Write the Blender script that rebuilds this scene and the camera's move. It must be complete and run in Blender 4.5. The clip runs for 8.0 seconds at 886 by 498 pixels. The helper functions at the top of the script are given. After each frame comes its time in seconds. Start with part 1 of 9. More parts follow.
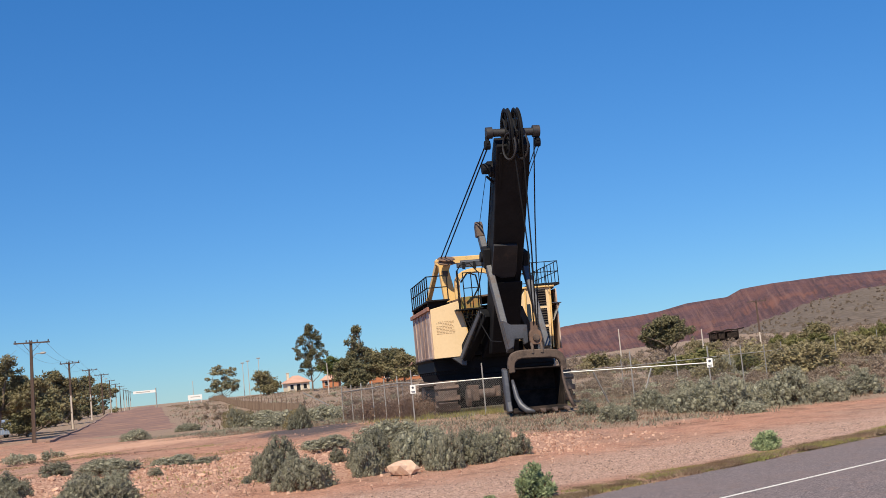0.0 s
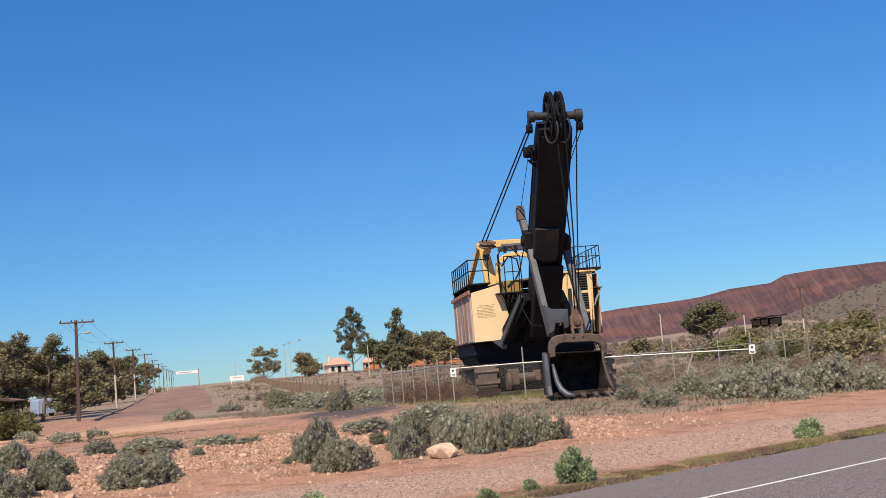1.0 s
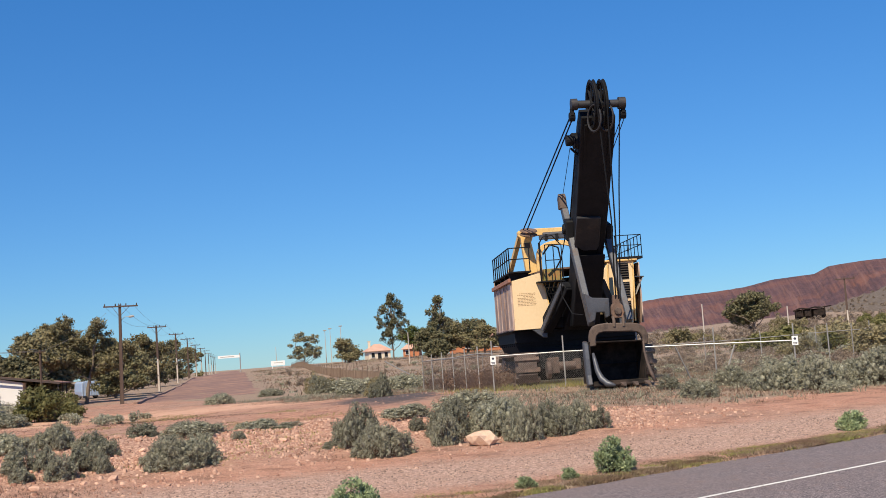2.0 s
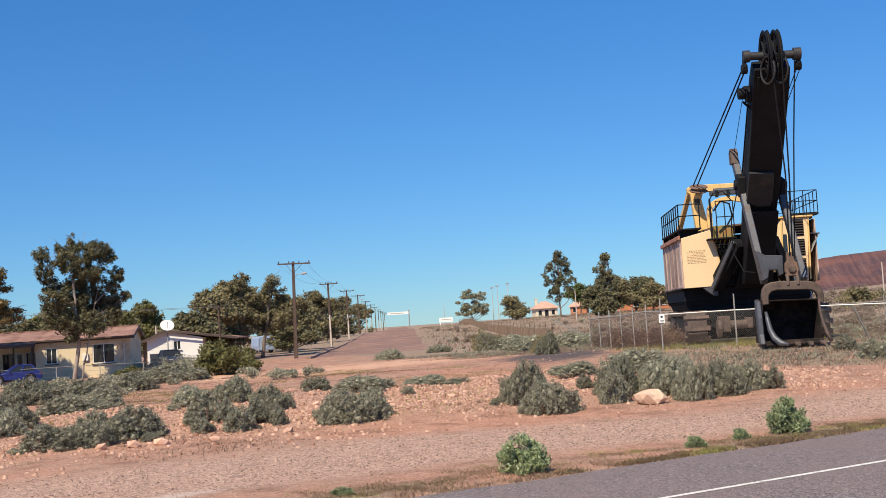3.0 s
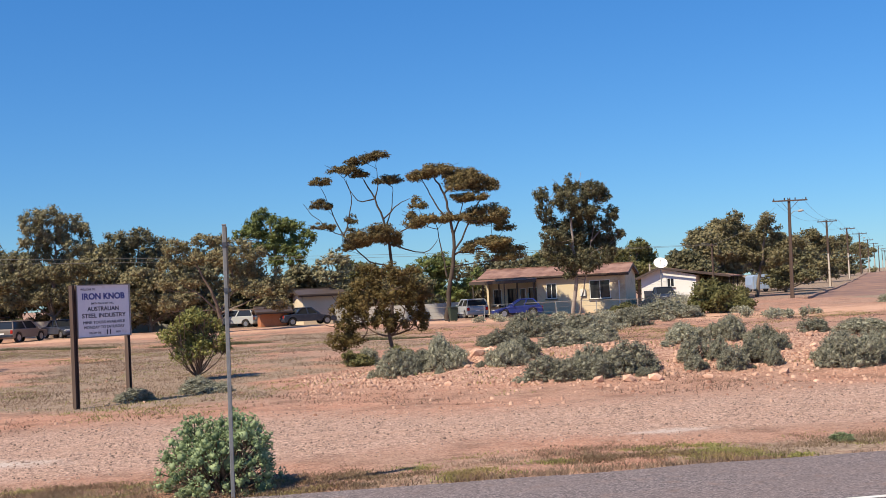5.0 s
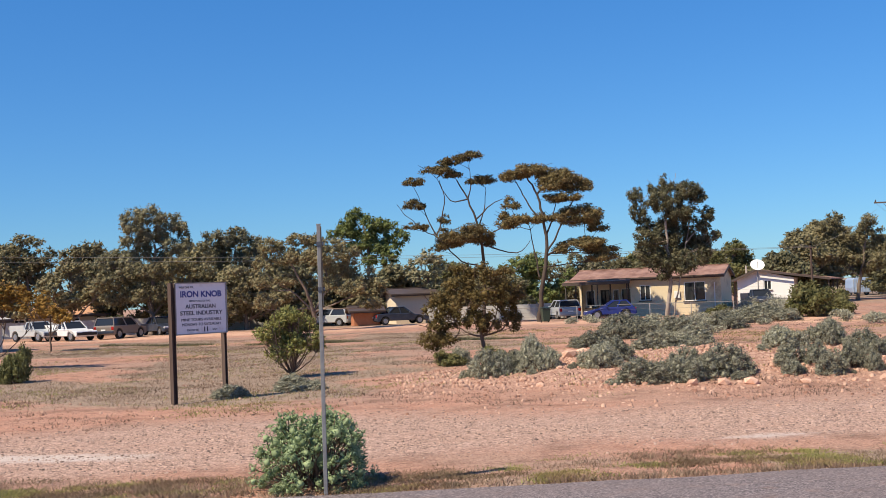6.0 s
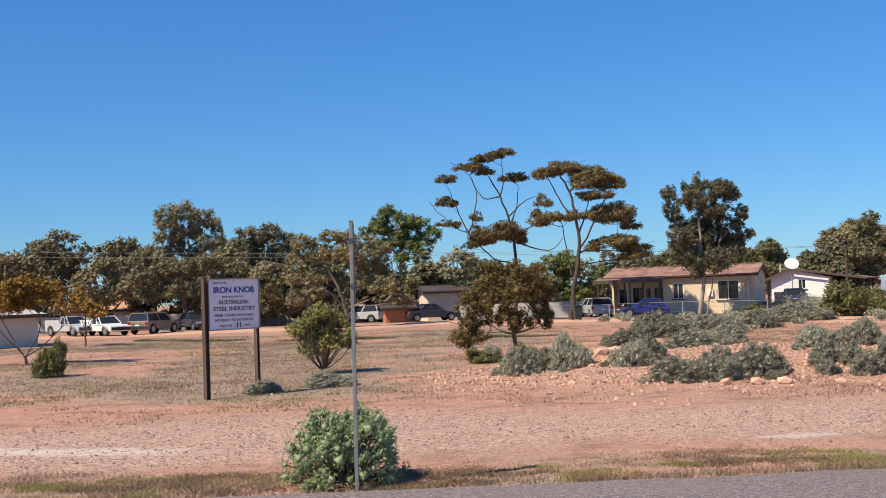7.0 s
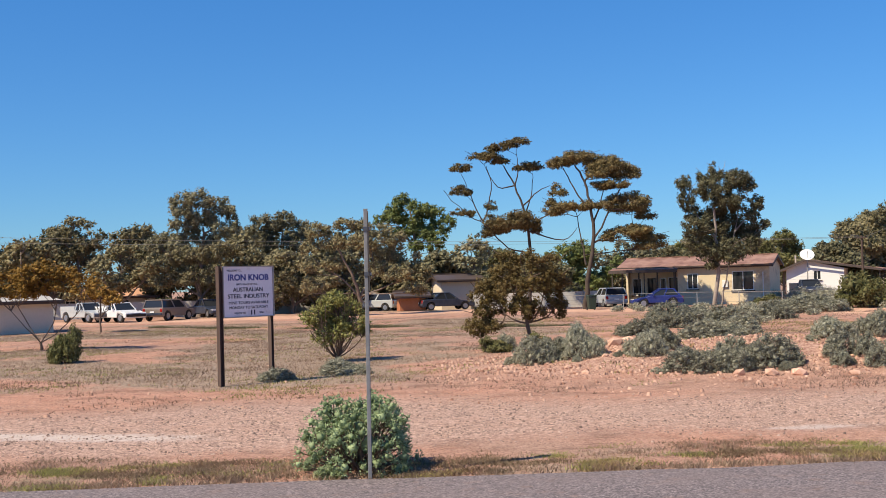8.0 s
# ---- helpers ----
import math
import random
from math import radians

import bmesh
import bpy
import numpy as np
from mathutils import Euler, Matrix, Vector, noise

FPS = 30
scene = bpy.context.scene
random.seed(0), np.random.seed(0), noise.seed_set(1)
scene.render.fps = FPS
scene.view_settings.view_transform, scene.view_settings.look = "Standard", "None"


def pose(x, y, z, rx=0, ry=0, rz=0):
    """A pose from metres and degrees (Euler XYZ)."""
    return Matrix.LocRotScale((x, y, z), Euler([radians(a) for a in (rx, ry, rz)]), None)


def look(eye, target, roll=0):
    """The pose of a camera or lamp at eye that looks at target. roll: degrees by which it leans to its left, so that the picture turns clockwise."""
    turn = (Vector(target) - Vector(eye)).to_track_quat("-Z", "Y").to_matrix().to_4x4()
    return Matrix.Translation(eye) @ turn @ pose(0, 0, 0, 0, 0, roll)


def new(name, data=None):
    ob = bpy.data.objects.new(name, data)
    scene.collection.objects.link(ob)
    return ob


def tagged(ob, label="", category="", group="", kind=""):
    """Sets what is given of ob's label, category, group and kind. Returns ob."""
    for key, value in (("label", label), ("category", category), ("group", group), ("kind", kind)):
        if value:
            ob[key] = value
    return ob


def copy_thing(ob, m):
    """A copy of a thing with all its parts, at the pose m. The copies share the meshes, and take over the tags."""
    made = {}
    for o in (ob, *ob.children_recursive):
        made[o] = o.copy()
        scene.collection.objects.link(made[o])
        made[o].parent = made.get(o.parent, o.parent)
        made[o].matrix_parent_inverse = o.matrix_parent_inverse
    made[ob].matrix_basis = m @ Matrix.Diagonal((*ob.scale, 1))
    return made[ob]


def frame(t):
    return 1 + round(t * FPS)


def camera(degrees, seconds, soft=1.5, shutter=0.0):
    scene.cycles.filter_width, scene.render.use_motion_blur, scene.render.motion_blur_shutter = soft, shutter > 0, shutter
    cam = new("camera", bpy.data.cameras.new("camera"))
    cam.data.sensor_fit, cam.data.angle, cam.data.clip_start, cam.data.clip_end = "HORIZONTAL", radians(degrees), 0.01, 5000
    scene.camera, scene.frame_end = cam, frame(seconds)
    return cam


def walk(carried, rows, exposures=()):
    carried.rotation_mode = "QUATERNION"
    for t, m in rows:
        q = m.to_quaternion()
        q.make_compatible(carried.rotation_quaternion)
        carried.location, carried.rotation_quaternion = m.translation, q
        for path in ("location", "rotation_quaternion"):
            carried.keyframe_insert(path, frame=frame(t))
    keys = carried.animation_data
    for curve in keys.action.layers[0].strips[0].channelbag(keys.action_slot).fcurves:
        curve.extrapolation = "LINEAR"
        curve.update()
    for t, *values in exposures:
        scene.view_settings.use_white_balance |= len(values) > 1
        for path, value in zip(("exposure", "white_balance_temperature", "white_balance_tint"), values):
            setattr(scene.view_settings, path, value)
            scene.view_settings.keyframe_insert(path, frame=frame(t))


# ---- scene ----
# ---- camera: one person standing on the far verge, panning from the shovel to the town ----
cam = camera(39.7, 8.0, soft=0.55)
EYE = 2.4
PATH = [
    (0.0, 96.118, 5.345, -42.966), (0.5, 95.887, 5.091, -42.126), (1.0, 95.511, 4.741, -41.089),
    (2.3, 94.759, 3.924, -37.832), (2.5, 94.484, 3.879, -36.455), (3.0, 93.613, 3.653, -31.442),
    (3.5, 92.663, 3.452, -24.530), (4.0, 92.092, 3.265, -17.817), (4.5, 91.962, 3.050, -12.721),
    (5.0, 92.007, 2.794, -8.716), (5.2, 92.060, 2.749, -7.558), (6.3, 92.222, 2.205, -3.776),
    (6.5, 92.213, 2.179, -3.498), (7.0, 92.135, 1.996, -2.919), (7.5, 91.925, 1.823, -2.566),
    (8.0, 91.634, 1.624, -2.267),
]
walk(cam, [(t, pose(0, 0, EYE, rx, ry, rz)) for t, rx, ry, rz in PATH], [(0.0, 0.27), (2.5, 0.34), (3.5, 0.38), (5.0, 0.45), (8.0, 0.47)])

# ---- daylight ----
SUN_AZ, SUN_EL = -120.0, 50.0      # degrees from +y clockwise, and height
world = bpy.data.worlds.new("sky")
scene.world = world
world.use_nodes = True
wn = world.node_tree.nodes
sky = wn.new("ShaderNodeTexSky")
sky.sky_type = "NISHITA"
sky.sun_disc = False
sky.sun_elevation = radians(SUN_EL)
sky.sun_rotation = radians(SUN_AZ)
sky.altitude = 1500
sky.air_density = 1.0
sky.dust_density = 0.0
sky.ozone_density = 3.0
tint = wn.new("ShaderNodeMix")                 # clear desert air: a deeper blue
tint.data_type, tint.blend_type = "RGBA", "MULTIPLY"
tint.inputs[0].default_value = 1.0
coord, split, high, shades = wn.new("ShaderNodeTexCoord"), wn.new("ShaderNodeSeparateXYZ"), wn.new("ShaderNodeMapRange"), wn.new("ShaderNodeMix")
shades.data_type = "RGBA"                      # paler towards the horizon, deeper overhead
shades.inputs[6].default_value = (0.45, 0.69, 0.93, 1)
shades.inputs[7].default_value = (0.345, 1.0, 1.54, 1)
high.inputs["From Max"].default_value = 0.42
world.node_tree.links.new(coord.outputs["Generated"], split.inputs[0])
world.node_tree.links.new(split.outputs[2], high.inputs["Value"])
world.node_tree.links.new(high.outputs[0], shades.inputs[0])
world.node_tree.links.new(shades.outputs[2], tint.inputs[7])
world.node_tree.links.new(sky.outputs[0], tint.inputs[6])
world.node_tree.links.new(tint.outputs[2], wn["Background"].inputs[0])
wn["Background"].inputs[1].default_value = 0.080
sun_data = bpy.data.lights.new("sun", "SUN")
sun_data.energy = 5.0
sun_data.angle = radians(0.53)
sun_data.color = (1.0, 0.855, 0.63)
sun = new("sun", sun_data)
sa, se = radians(SUN_AZ), radians(SUN_EL)
sun.matrix_world = look((0, 0, 0), (-math.sin(sa) * math.cos(se), -math.cos(sa) * math.cos(se), -math.sin(se)))

# ---- materials ----
def node_mat(name):
    m = bpy.data.materials.new(name)
    m.use_nodes = True
    return m, m.node_tree.nodes, m.node_tree.links, m.node_tree.nodes["Principled BSDF"]


def noise_node(n, l, vec, scale, detail=5.0, rough=0.6):
    t = n.new("ShaderNodeTexNoise")
    t.inputs["Scale"].default_value = scale
    t.inputs["Detail"].default_value = detail
    t.inputs["Roughness"].default_value = rough
    l.new(vec, t.inputs["Vector"])
    return t.outputs["Fac"]


def ramp(n, l, fac, lo, hi):
    r = n.new("ShaderNodeMapRange")
    r.inputs["From Min"].default_value = lo
    r.inputs["From Max"].default_value = hi
    l.new(fac, r.inputs["Value"])
    return r.outputs["Result"]


def mix(n, l, fac, a, b):
    m = n.new("ShaderNodeMix")
    m.data_type = "RGBA"
    if isinstance(fac, float):
        m.inputs[0].default_value = fac
    else:
        l.new(fac, m.inputs[0])
    for sock, v in ((m.inputs[6], a), (m.inputs[7], b)):
        if isinstance(v, tuple):
            sock.default_value = (*v, 1)
        else:
            l.new(v, sock)
    return m.outputs[2]


def calc(n, l, op, a, b):
    m = n.new("ShaderNodeMath")
    m.operation = op
    for sock, v in ((m.inputs[0], a), (m.inputs[1], b)):
        if isinstance(v, (int, float)):
            sock.default_value = v
        else:
            l.new(v, sock)
    return m.outputs[0]


def bump(n, l, bsdf, height, strength, distance=0.02):
    b = n.new("ShaderNodeBump")
    b.inputs["Strength"].default_value = strength
    b.inputs["Distance"].default_value = distance
    l.new(height, b.inputs["Height"])
    l.new(b.outputs[0], bsdf.inputs["Normal"])


def surface(name, c1, c2, s1=0.8, s2=14.0, rough=0.8, metal=0.0, bmp=0.3, dist=0.01, stain=None, amount=0.35, stain_scale=1.5, vary=0.0, streak=1.0):
    """Two colours broken up at two scales, a stain of its own shape, fine relief."""
    m, n, l, p = node_mat(name)
    geo = n.new("ShaderNodeTexCoord")
    mp = n.new("ShaderNodeMapping")
    mp.inputs["Scale"].default_value = (1, 1, streak)
    l.new(geo.outputs["Object"], mp.inputs["Vector"])
    vec = mp.outputs[0]
    a, b = noise_node(n, l, vec, s1), noise_node(n, l, vec, s2, 6)
    f = ramp(n, l, calc(n, l, "ADD", calc(n, l, "MULTIPLY", a, 0.6), calc(n, l, "MULTIPLY", b, 0.4)), 0.33, 0.67)
    col = mix(n, l, f, c1, c2)
    if stain:
        s = noise_node(n, l, vec, stain_scale, 8, 0.7)
        col = mix(n, l, ramp(n, l, s, 0.72 - amount, 0.78 - amount * 0.6), col, stain)
    if vary:
        info = n.new("ShaderNodeObjectInfo")
        hsv = n.new("ShaderNodeHueSaturation")
        l.new(ramp2(n, l, info.outputs["Random"], 1 - vary, 1 + vary), hsv.inputs["Value"])
        l.new(col, hsv.inputs["Color"])
        col = hsv.outputs[0]
    l.new(col, p.inputs["Base Color"])
    p.inputs["Roughness"].default_value = rough
    p.inputs["Metallic"].default_value = metal
    if bmp:
        bump(n, l, p, b, bmp, dist)
    return m


def ramp2(n, l, fac, lo, hi):
    r = n.new("ShaderNodeMapRange")
    r.inputs["To Min"].default_value = lo
    r.inputs["To Max"].default_value = hi
    l.new(fac, r.inputs["Value"])
    return r.outputs["Result"]


def leaf_mat(name, c1, c2, c3, through_light=0.25, vary=0.2):
    """Leaves: each leaf its own tint between three colours, a little light passing through."""
    m, n, l, p = node_mat(name)
    geo = n.new("ShaderNodeNewGeometry")
    info = n.new("ShaderNodeObjectInfo")
    col = mix(n, l, geo.outputs["Random Per Island"], c1, c2)
    big = noise_node(n, l, geo.outputs["Position"], 0.9, 3)
    col = mix(n, l, ramp(n, l, big, 0.45, 0.7), col, c3)
    hsv = n.new("ShaderNodeHueSaturation")
    l.new(ramp2(n, l, info.outputs["Random"], 1 - vary, 1 + vary), hsv.inputs["Value"])
    l.new(col, hsv.inputs["Color"])
    l.new(hsv.outputs[0], p.inputs["Base Color"])
    p.inputs["Roughness"].default_value = 0.65
    p.inputs["Specular IOR Level"].default_value = 0.22
    t = n.new("ShaderNodeBsdfTranslucent")
    l.new(hsv.outputs[0], t.inputs["Color"])
    ms = n.new("ShaderNodeMixShader")
    ms.inputs[0].default_value = through_light
    l.new(p.outputs[0], ms.inputs[1])
    l.new(t.outputs[0], ms.inputs[2])
    l.new(ms.outputs[0], n["Material Output"].inputs["Surface"])
    return m


def ground_mat():
    """Red earth with gravel, grass and sandy tracks, told apart by the sheet's own zone weights and broken up by noise."""
    m, n, l, p = node_mat("red_earth")
    geo = n.new("ShaderNodeNewGeometry")
    pos = geo.outputs["Position"]
    za = n.new("ShaderNodeAttribute")
    za.attribute_name = "zone"
    sep = n.new("ShaderNodeSeparateColor")
    l.new(za.outputs["Color"], sep.inputs[0])
    zb = n.new("ShaderNodeAttribute")
    zb.attribute_name = "cover"
    sepb = n.new("ShaderNodeSeparateColor")
    l.new(zb.outputs["Color"], sepb.inputs[0])
    n_big = noise_node(n, l, pos, 0.16, 5)
    n_mid = noise_node(n, l, pos, 1.3, 6, 0.7)
    n_fine = noise_node(n, l, pos, 9.0, 6, 0.75)
    vor = n.new("ShaderNodeTexVoronoi")
    vor.inputs["Scale"].default_value = 19.0
    vor.inputs["Randomness"].default_value = 1.0
    l.new(pos, vor.inputs["Vector"])
    stone = vor.outputs["Color"]
    sv = n.new("ShaderNodeSeparateColor")
    l.new(stone, sv.inputs[0])
    blend = calc(n, l, "ADD", calc(n, l, "MULTIPLY", n_mid, 0.55), calc(n, l, "MULTIPLY", n_fine, 0.45))
    vb = n.new("ShaderNodeTexVoronoi")
    vb.inputs["Scale"].default_value = 42.0
    l.new(pos, vb.inputs["Vector"])
    sb = n.new("ShaderNodeSeparateColor")
    l.new(vb.outputs["Color"], sb.inputs[0])
    n_mot = noise_node(n, l, pos, 0.75, 7, 0.75)
    grain = calc(n, l, "ADD", calc(n, l, "MULTIPLY", sb.outputs[0], 0.55), calc(n, l, "MULTIPLY", sv.outputs[0], 0.45))
    earth = mix(n, l, ramp(n, l, blend, 0.36, 0.64), (0.36, 0.158, 0.098), (0.60, 0.335, 0.230))
    earth = mix(n, l, ramp(n, l, n_big, 0.42, 0.62), earth, mix(n, l, ramp(n, l, n_fine, 0.35, 0.65), (0.30, 0.165, 0.115), (0.50, 0.325, 0.240)))
    earth = mix(n, l, calc(n, l, "MULTIPLY", ramp(n, l, grain, 0.60, 0.95), 0.5), earth, (0.68, 0.45, 0.34))
    earth = mix(n, l, calc(n, l, "MULTIPLY", ramp(n, l, n_mot, 0.50, 0.62), 0.65), earth, (0.17, 0.088, 0.055))
    earth = mix(n, l, calc(n, l, "MULTIPLY", ramp(n, l, sb.outputs[1], 0.66, 0.9), 0.75), earth, (0.15, 0.080, 0.052))
    gravel = mix(n, l, ramp(n, l, grain, 0.2, 0.8), (0.125, 0.070, 0.052), (0.68, 0.465, 0.365))
    gravel = mix(n, l, calc(n, l, "MULTIPLY", ramp(n, l, n_mid, 0.42, 0.6), 0.45), gravel, (0.46, 0.280, 0.205))
    sand = mix(n, l, ramp(n, l, blend, 0.38, 0.62), (0.50, 0.27, 0.17), (0.66, 0.42, 0.30))
    rubble = mix(n, l, sv.outputs[1], (0.26, 0.125, 0.085), (0.56, 0.365, 0.275))
    dry = mix(n, l, ramp(n, l, n_fine, 0.38, 0.62), (0.170, 0.118, 0.082), (0.42, 0.310, 0.225))
    green = mix(n, l, ramp(n, l, n_fine, 0.35, 0.65), (0.09, 0.10, 0.035), (0.20, 0.19, 0.08))
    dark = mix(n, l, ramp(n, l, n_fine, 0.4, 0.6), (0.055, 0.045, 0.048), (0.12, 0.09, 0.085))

    pale = mix(n, l, ramp(n, l, n_fine, 0.35, 0.65), (0.44, 0.35, 0.31), (0.66, 0.56, 0.50))

    def weight(w, soft=0.5):
        return ramp(n, l, calc(n, l, "ADD", w, calc(n, l, "MULTIPLY", calc(n, l, "SUBTRACT", blend, 0.5), 1.6)), 0.5 - soft / 2, 0.5 + soft / 2)

    col = mix(n, l, weight(sep.outputs[2]), earth, sand)
    col = mix(n, l, weight(sep.outputs[0], 0.75), col, gravel)
    col = mix(n, l, weight(zb.outputs["Alpha"], 0.5), col, pale)
    col = mix(n, l, weight(sepb.outputs[0], 0.4), col, rubble)
    col = mix(n, l, weight(sep.outputs[1], 0.35), col, dry)
    col = mix(n, l, weight(sepb.outputs[1], 0.3), col, green)
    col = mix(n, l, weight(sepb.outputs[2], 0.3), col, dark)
    l.new(col, p.inputs["Base Color"])
    p.inputs["Roughness"].default_value = 0.95
    hgt = calc(n, l, "ADD", calc(n, l, "MULTIPLY", n_fine, 0.6), calc(n, l, "MULTIPLY", sv.outputs[2], 0.4))
    bump(n, l, p, hgt, 0.9, 0.07)
    return m


def asphalt_mat():
    """Spray-sealed road: stone chips of many greys in dark binder, worn and dusted in patches."""
    m, n, l, p = node_mat("asphalt")
    geo = n.new("ShaderNodeNewGeometry")
    pos = geo.outputs["Position"]
    a, b, c = noise_node(n, l, pos, 0.35, 5), noise_node(n, l, pos, 3.0, 6, 0.7), noise_node(n, l, pos, 22.0, 5, 0.8)
    vor = n.new("ShaderNodeTexVoronoi")
    vor.inputs["Scale"].default_value = 48.0
    l.new(pos, vor.inputs["Vector"])
    sv = n.new("ShaderNodeSeparateColor")
    l.new(vor.outputs["Color"], sv.inputs[0])
    col = mix(n, l, ramp(n, l, sv.outputs[0], 0.2, 1.0), (0.060, 0.050, 0.052), (0.36, 0.295, 0.290))
    col = mix(n, l, calc(n, l, "MULTIPLY", ramp(n, l, c, 0.45, 0.7), 0.7), col, (0.10, 0.078, 0.076))
    col = mix(n, l, calc(n, l, "MULTIPLY", ramp(n, l, a, 0.4, 0.65), 0.55), col, (0.185, 0.140, 0.130))
    col = mix(n, l, calc(n, l, "MULTIPLY", ramp(n, l, b, 0.55, 0.72), 0.6), col, (0.24, 0.155, 0.12))
    l.new(col, p.inputs["Base Color"])
    p.inputs["Roughness"].default_value = 0.85
    bump(n, l, p, sv.outputs[1], 0.3, 0.008)
    return m


def glass_mat(name, tint):
    m, n, l, p = node_mat(name)
    p.inputs["Base Color"].default_value = (*tint, 1)
    p.inputs["Roughness"].default_value = 0.06
    p.inputs["Metallic"].default_value = 0.0
    p.inputs["Specular IOR Level"].default_value = 0.45
    return m


def paint_mat(name, c, rough=0.38, coat=0.25):
    m, n, l, p = node_mat(name)
    tc = n.new("ShaderNodeTexCoord")
    f = noise_node(n, l, tc.outputs["Object"], 3.0, 5)
    col = mix(n, l, ramp(n, l, f, 0.4, 0.75), c, tuple(x * 0.82 + 0.03 for x in c))
    l.new(col, p.inputs["Base Color"])
    p.inputs["Roughness"].default_value = rough
    p.inputs["Coat Weight"].default_value = coat
    return m


M_GROUND = ground_mat()
M_ASPHALT = asphalt_mat()
M_LINE = surface("line_paint", (0.62, 0.60, 0.57), (0.78, 0.76, 0.72), 2, 30, 0.7, stain=(0.25, 0.2, 0.19), amount=0.18, stain_scale=6)
M_STREET = surface("worn_street", (0.17, 0.098, 0.078), (0.25, 0.150, 0.118), 0.2, 3, 0.9, stain=(0.33, 0.19, 0.13), amount=0.25, stain_scale=0.3)
M_KERB = surface("kerb_concrete", (0.20, 0.12, 0.09), (0.36, 0.25, 0.20), 1, 12, 0.9)
M_STONE = surface("red_stone", (0.42, 0.22, 0.15), (0.66, 0.44, 0.33), 1.5, 12, 0.9, vary=0.3)
M_PALE_STONE = surface("pale_stone", (0.58, 0.36, 0.24), (0.74, 0.55, 0.42), 2, 12, 0.9, bmp=0.6, dist=0.03)
M_BARK = surface("gum_bark", (0.11, 0.08, 0.06), (0.24, 0.19, 0.15), 1.2, 12, 0.9, streak=0.3, vary=0.2)
M_PALE_BARK = surface("pale_gum_bark", (0.24, 0.19, 0.16), (0.42, 0.36, 0.31), 1.2, 12, 0.85, streak=0.3, stain=(0.15, 0.10, 0.07), amount=0.25)
M_TWIG = surface("twig", (0.10, 0.065, 0.045), (0.19, 0.13, 0.095), 3, 25, 0.9)
L_GUM = leaf_mat("gum_leaf", (0.125, 0.118, 0.062), (0.330, 0.290, 0.160), (0.230, 0.190, 0.104), 0.2)
L_BROWN = leaf_mat("brown_acacia_leaf", (0.105, 0.080, 0.028), (0.225, 0.168, 0.062), (0.160, 0.108, 0.042))
L_DARK = leaf_mat("dark_gum_leaf", (0.082, 0.086, 0.048), (0.230, 0.216, 0.122), (0.158, 0.138, 0.076), 0.2)
L_PINE = leaf_mat("pine_leaf", (0.085, 0.115, 0.034), (0.200, 0.225, 0.078), (0.145, 0.166, 0.056))
L_GREY = leaf_mat("grey_gum_leaf", (0.135, 0.136, 0.078), (0.345, 0.320, 0.200), (0.235, 0.205, 0.125))
L_ORANGE = leaf_mat("rusty_acacia_leaf", (0.200, 0.115, 0.022), (0.380, 0.230, 0.055), (0.290, 0.160, 0.036))
L_SALT = leaf_mat("saltbush_leaf", (0.145, 0.145, 0.104), (0.385, 0.380, 0.290), (0.248, 0.238, 0.178), 0.15, 0.28)
L_WEED = leaf_mat("weed_leaf", (0.120, 0.168, 0.080), (0.360, 0.440, 0.245), (0.225, 0.290, 0.145), 0.3)
L_SOW = leaf_mat("roadside_weed_leaf", (0.175, 0.225, 0.112), (0.480, 0.550, 0.320), (0.330, 0.390, 0.205), 0.3)
L_GREEN = leaf_mat("green_bush_leaf", (0.110, 0.118, 0.042), (0.235, 0.225, 0.095), (0.175, 0.155, 0.066))
L_SPROUT = leaf_mat("young_gum_leaf", (0.150, 0.165, 0.050), (0.330, 0.310, 0.110), (0.230, 0.215, 0.075))
L_RUSTY = leaf_mat("rusty_weed", (0.130, 0.082, 0.062), (0.270, 0.190, 0.145), (0.185, 0.115, 0.085))
L_MATTED = leaf_mat("matted_weed", (0.150, 0.105, 0.066), (0.330, 0.255, 0.155), (0.230, 0.145, 0.095))
L_FENCE = leaf_mat("fence_weed", (0.085, 0.058, 0.044), (0.235, 0.175, 0.135), (0.150, 0.105, 0.080), 0.1)
L_DRY = leaf_mat("dry_grass", (0.190, 0.130, 0.088), (0.390, 0.290, 0.205), (0.255, 0.165, 0.115))
L_TURF = leaf_mat("green_grass", (0.150, 0.160, 0.050), (0.360, 0.340, 0.120), (0.310, 0.225, 0.110))
M_BLACK = surface("black_steel", (0.0060, 0.0066, 0.0085), (0.0150, 0.0160, 0.0195), 1, 12, 0.68, 0.0, stain=(0.018, 0.018, 0.018), amount=0.12, stain_scale=2)
M_MATT = surface("matt_black_steel", (0.009, 0.0078, 0.0075), (0.022, 0.018, 0.017), 1, 10, 0.95, 0.0, stain=(0.045, 0.032, 0.027), amount=0.3, stain_scale=2)
M_DARKSTEEL = surface("grey_steel", (0.055, 0.060, 0.072), (0.115, 0.122, 0.142), 1, 14, 0.5, 0.4, stain=(0.09, 0.065, 0.055), amount=0.16, stain_scale=1.2)
M_RUST = surface("rusty_steel", (0.085, 0.055, 0.042), (0.19, 0.125, 0.095), 1.2, 14, 0.8, 0.2, stain=(0.24, 0.14, 0.09), amount=0.25)
M_CREAM = surface("cream_paint", (0.70, 0.52, 0.30), (0.78, 0.60, 0.37), 0.5, 8, 0.55, bmp=0.05, stain=(0.42, 0.26, 0.15), amount=0.12, stain_scale=1.2)
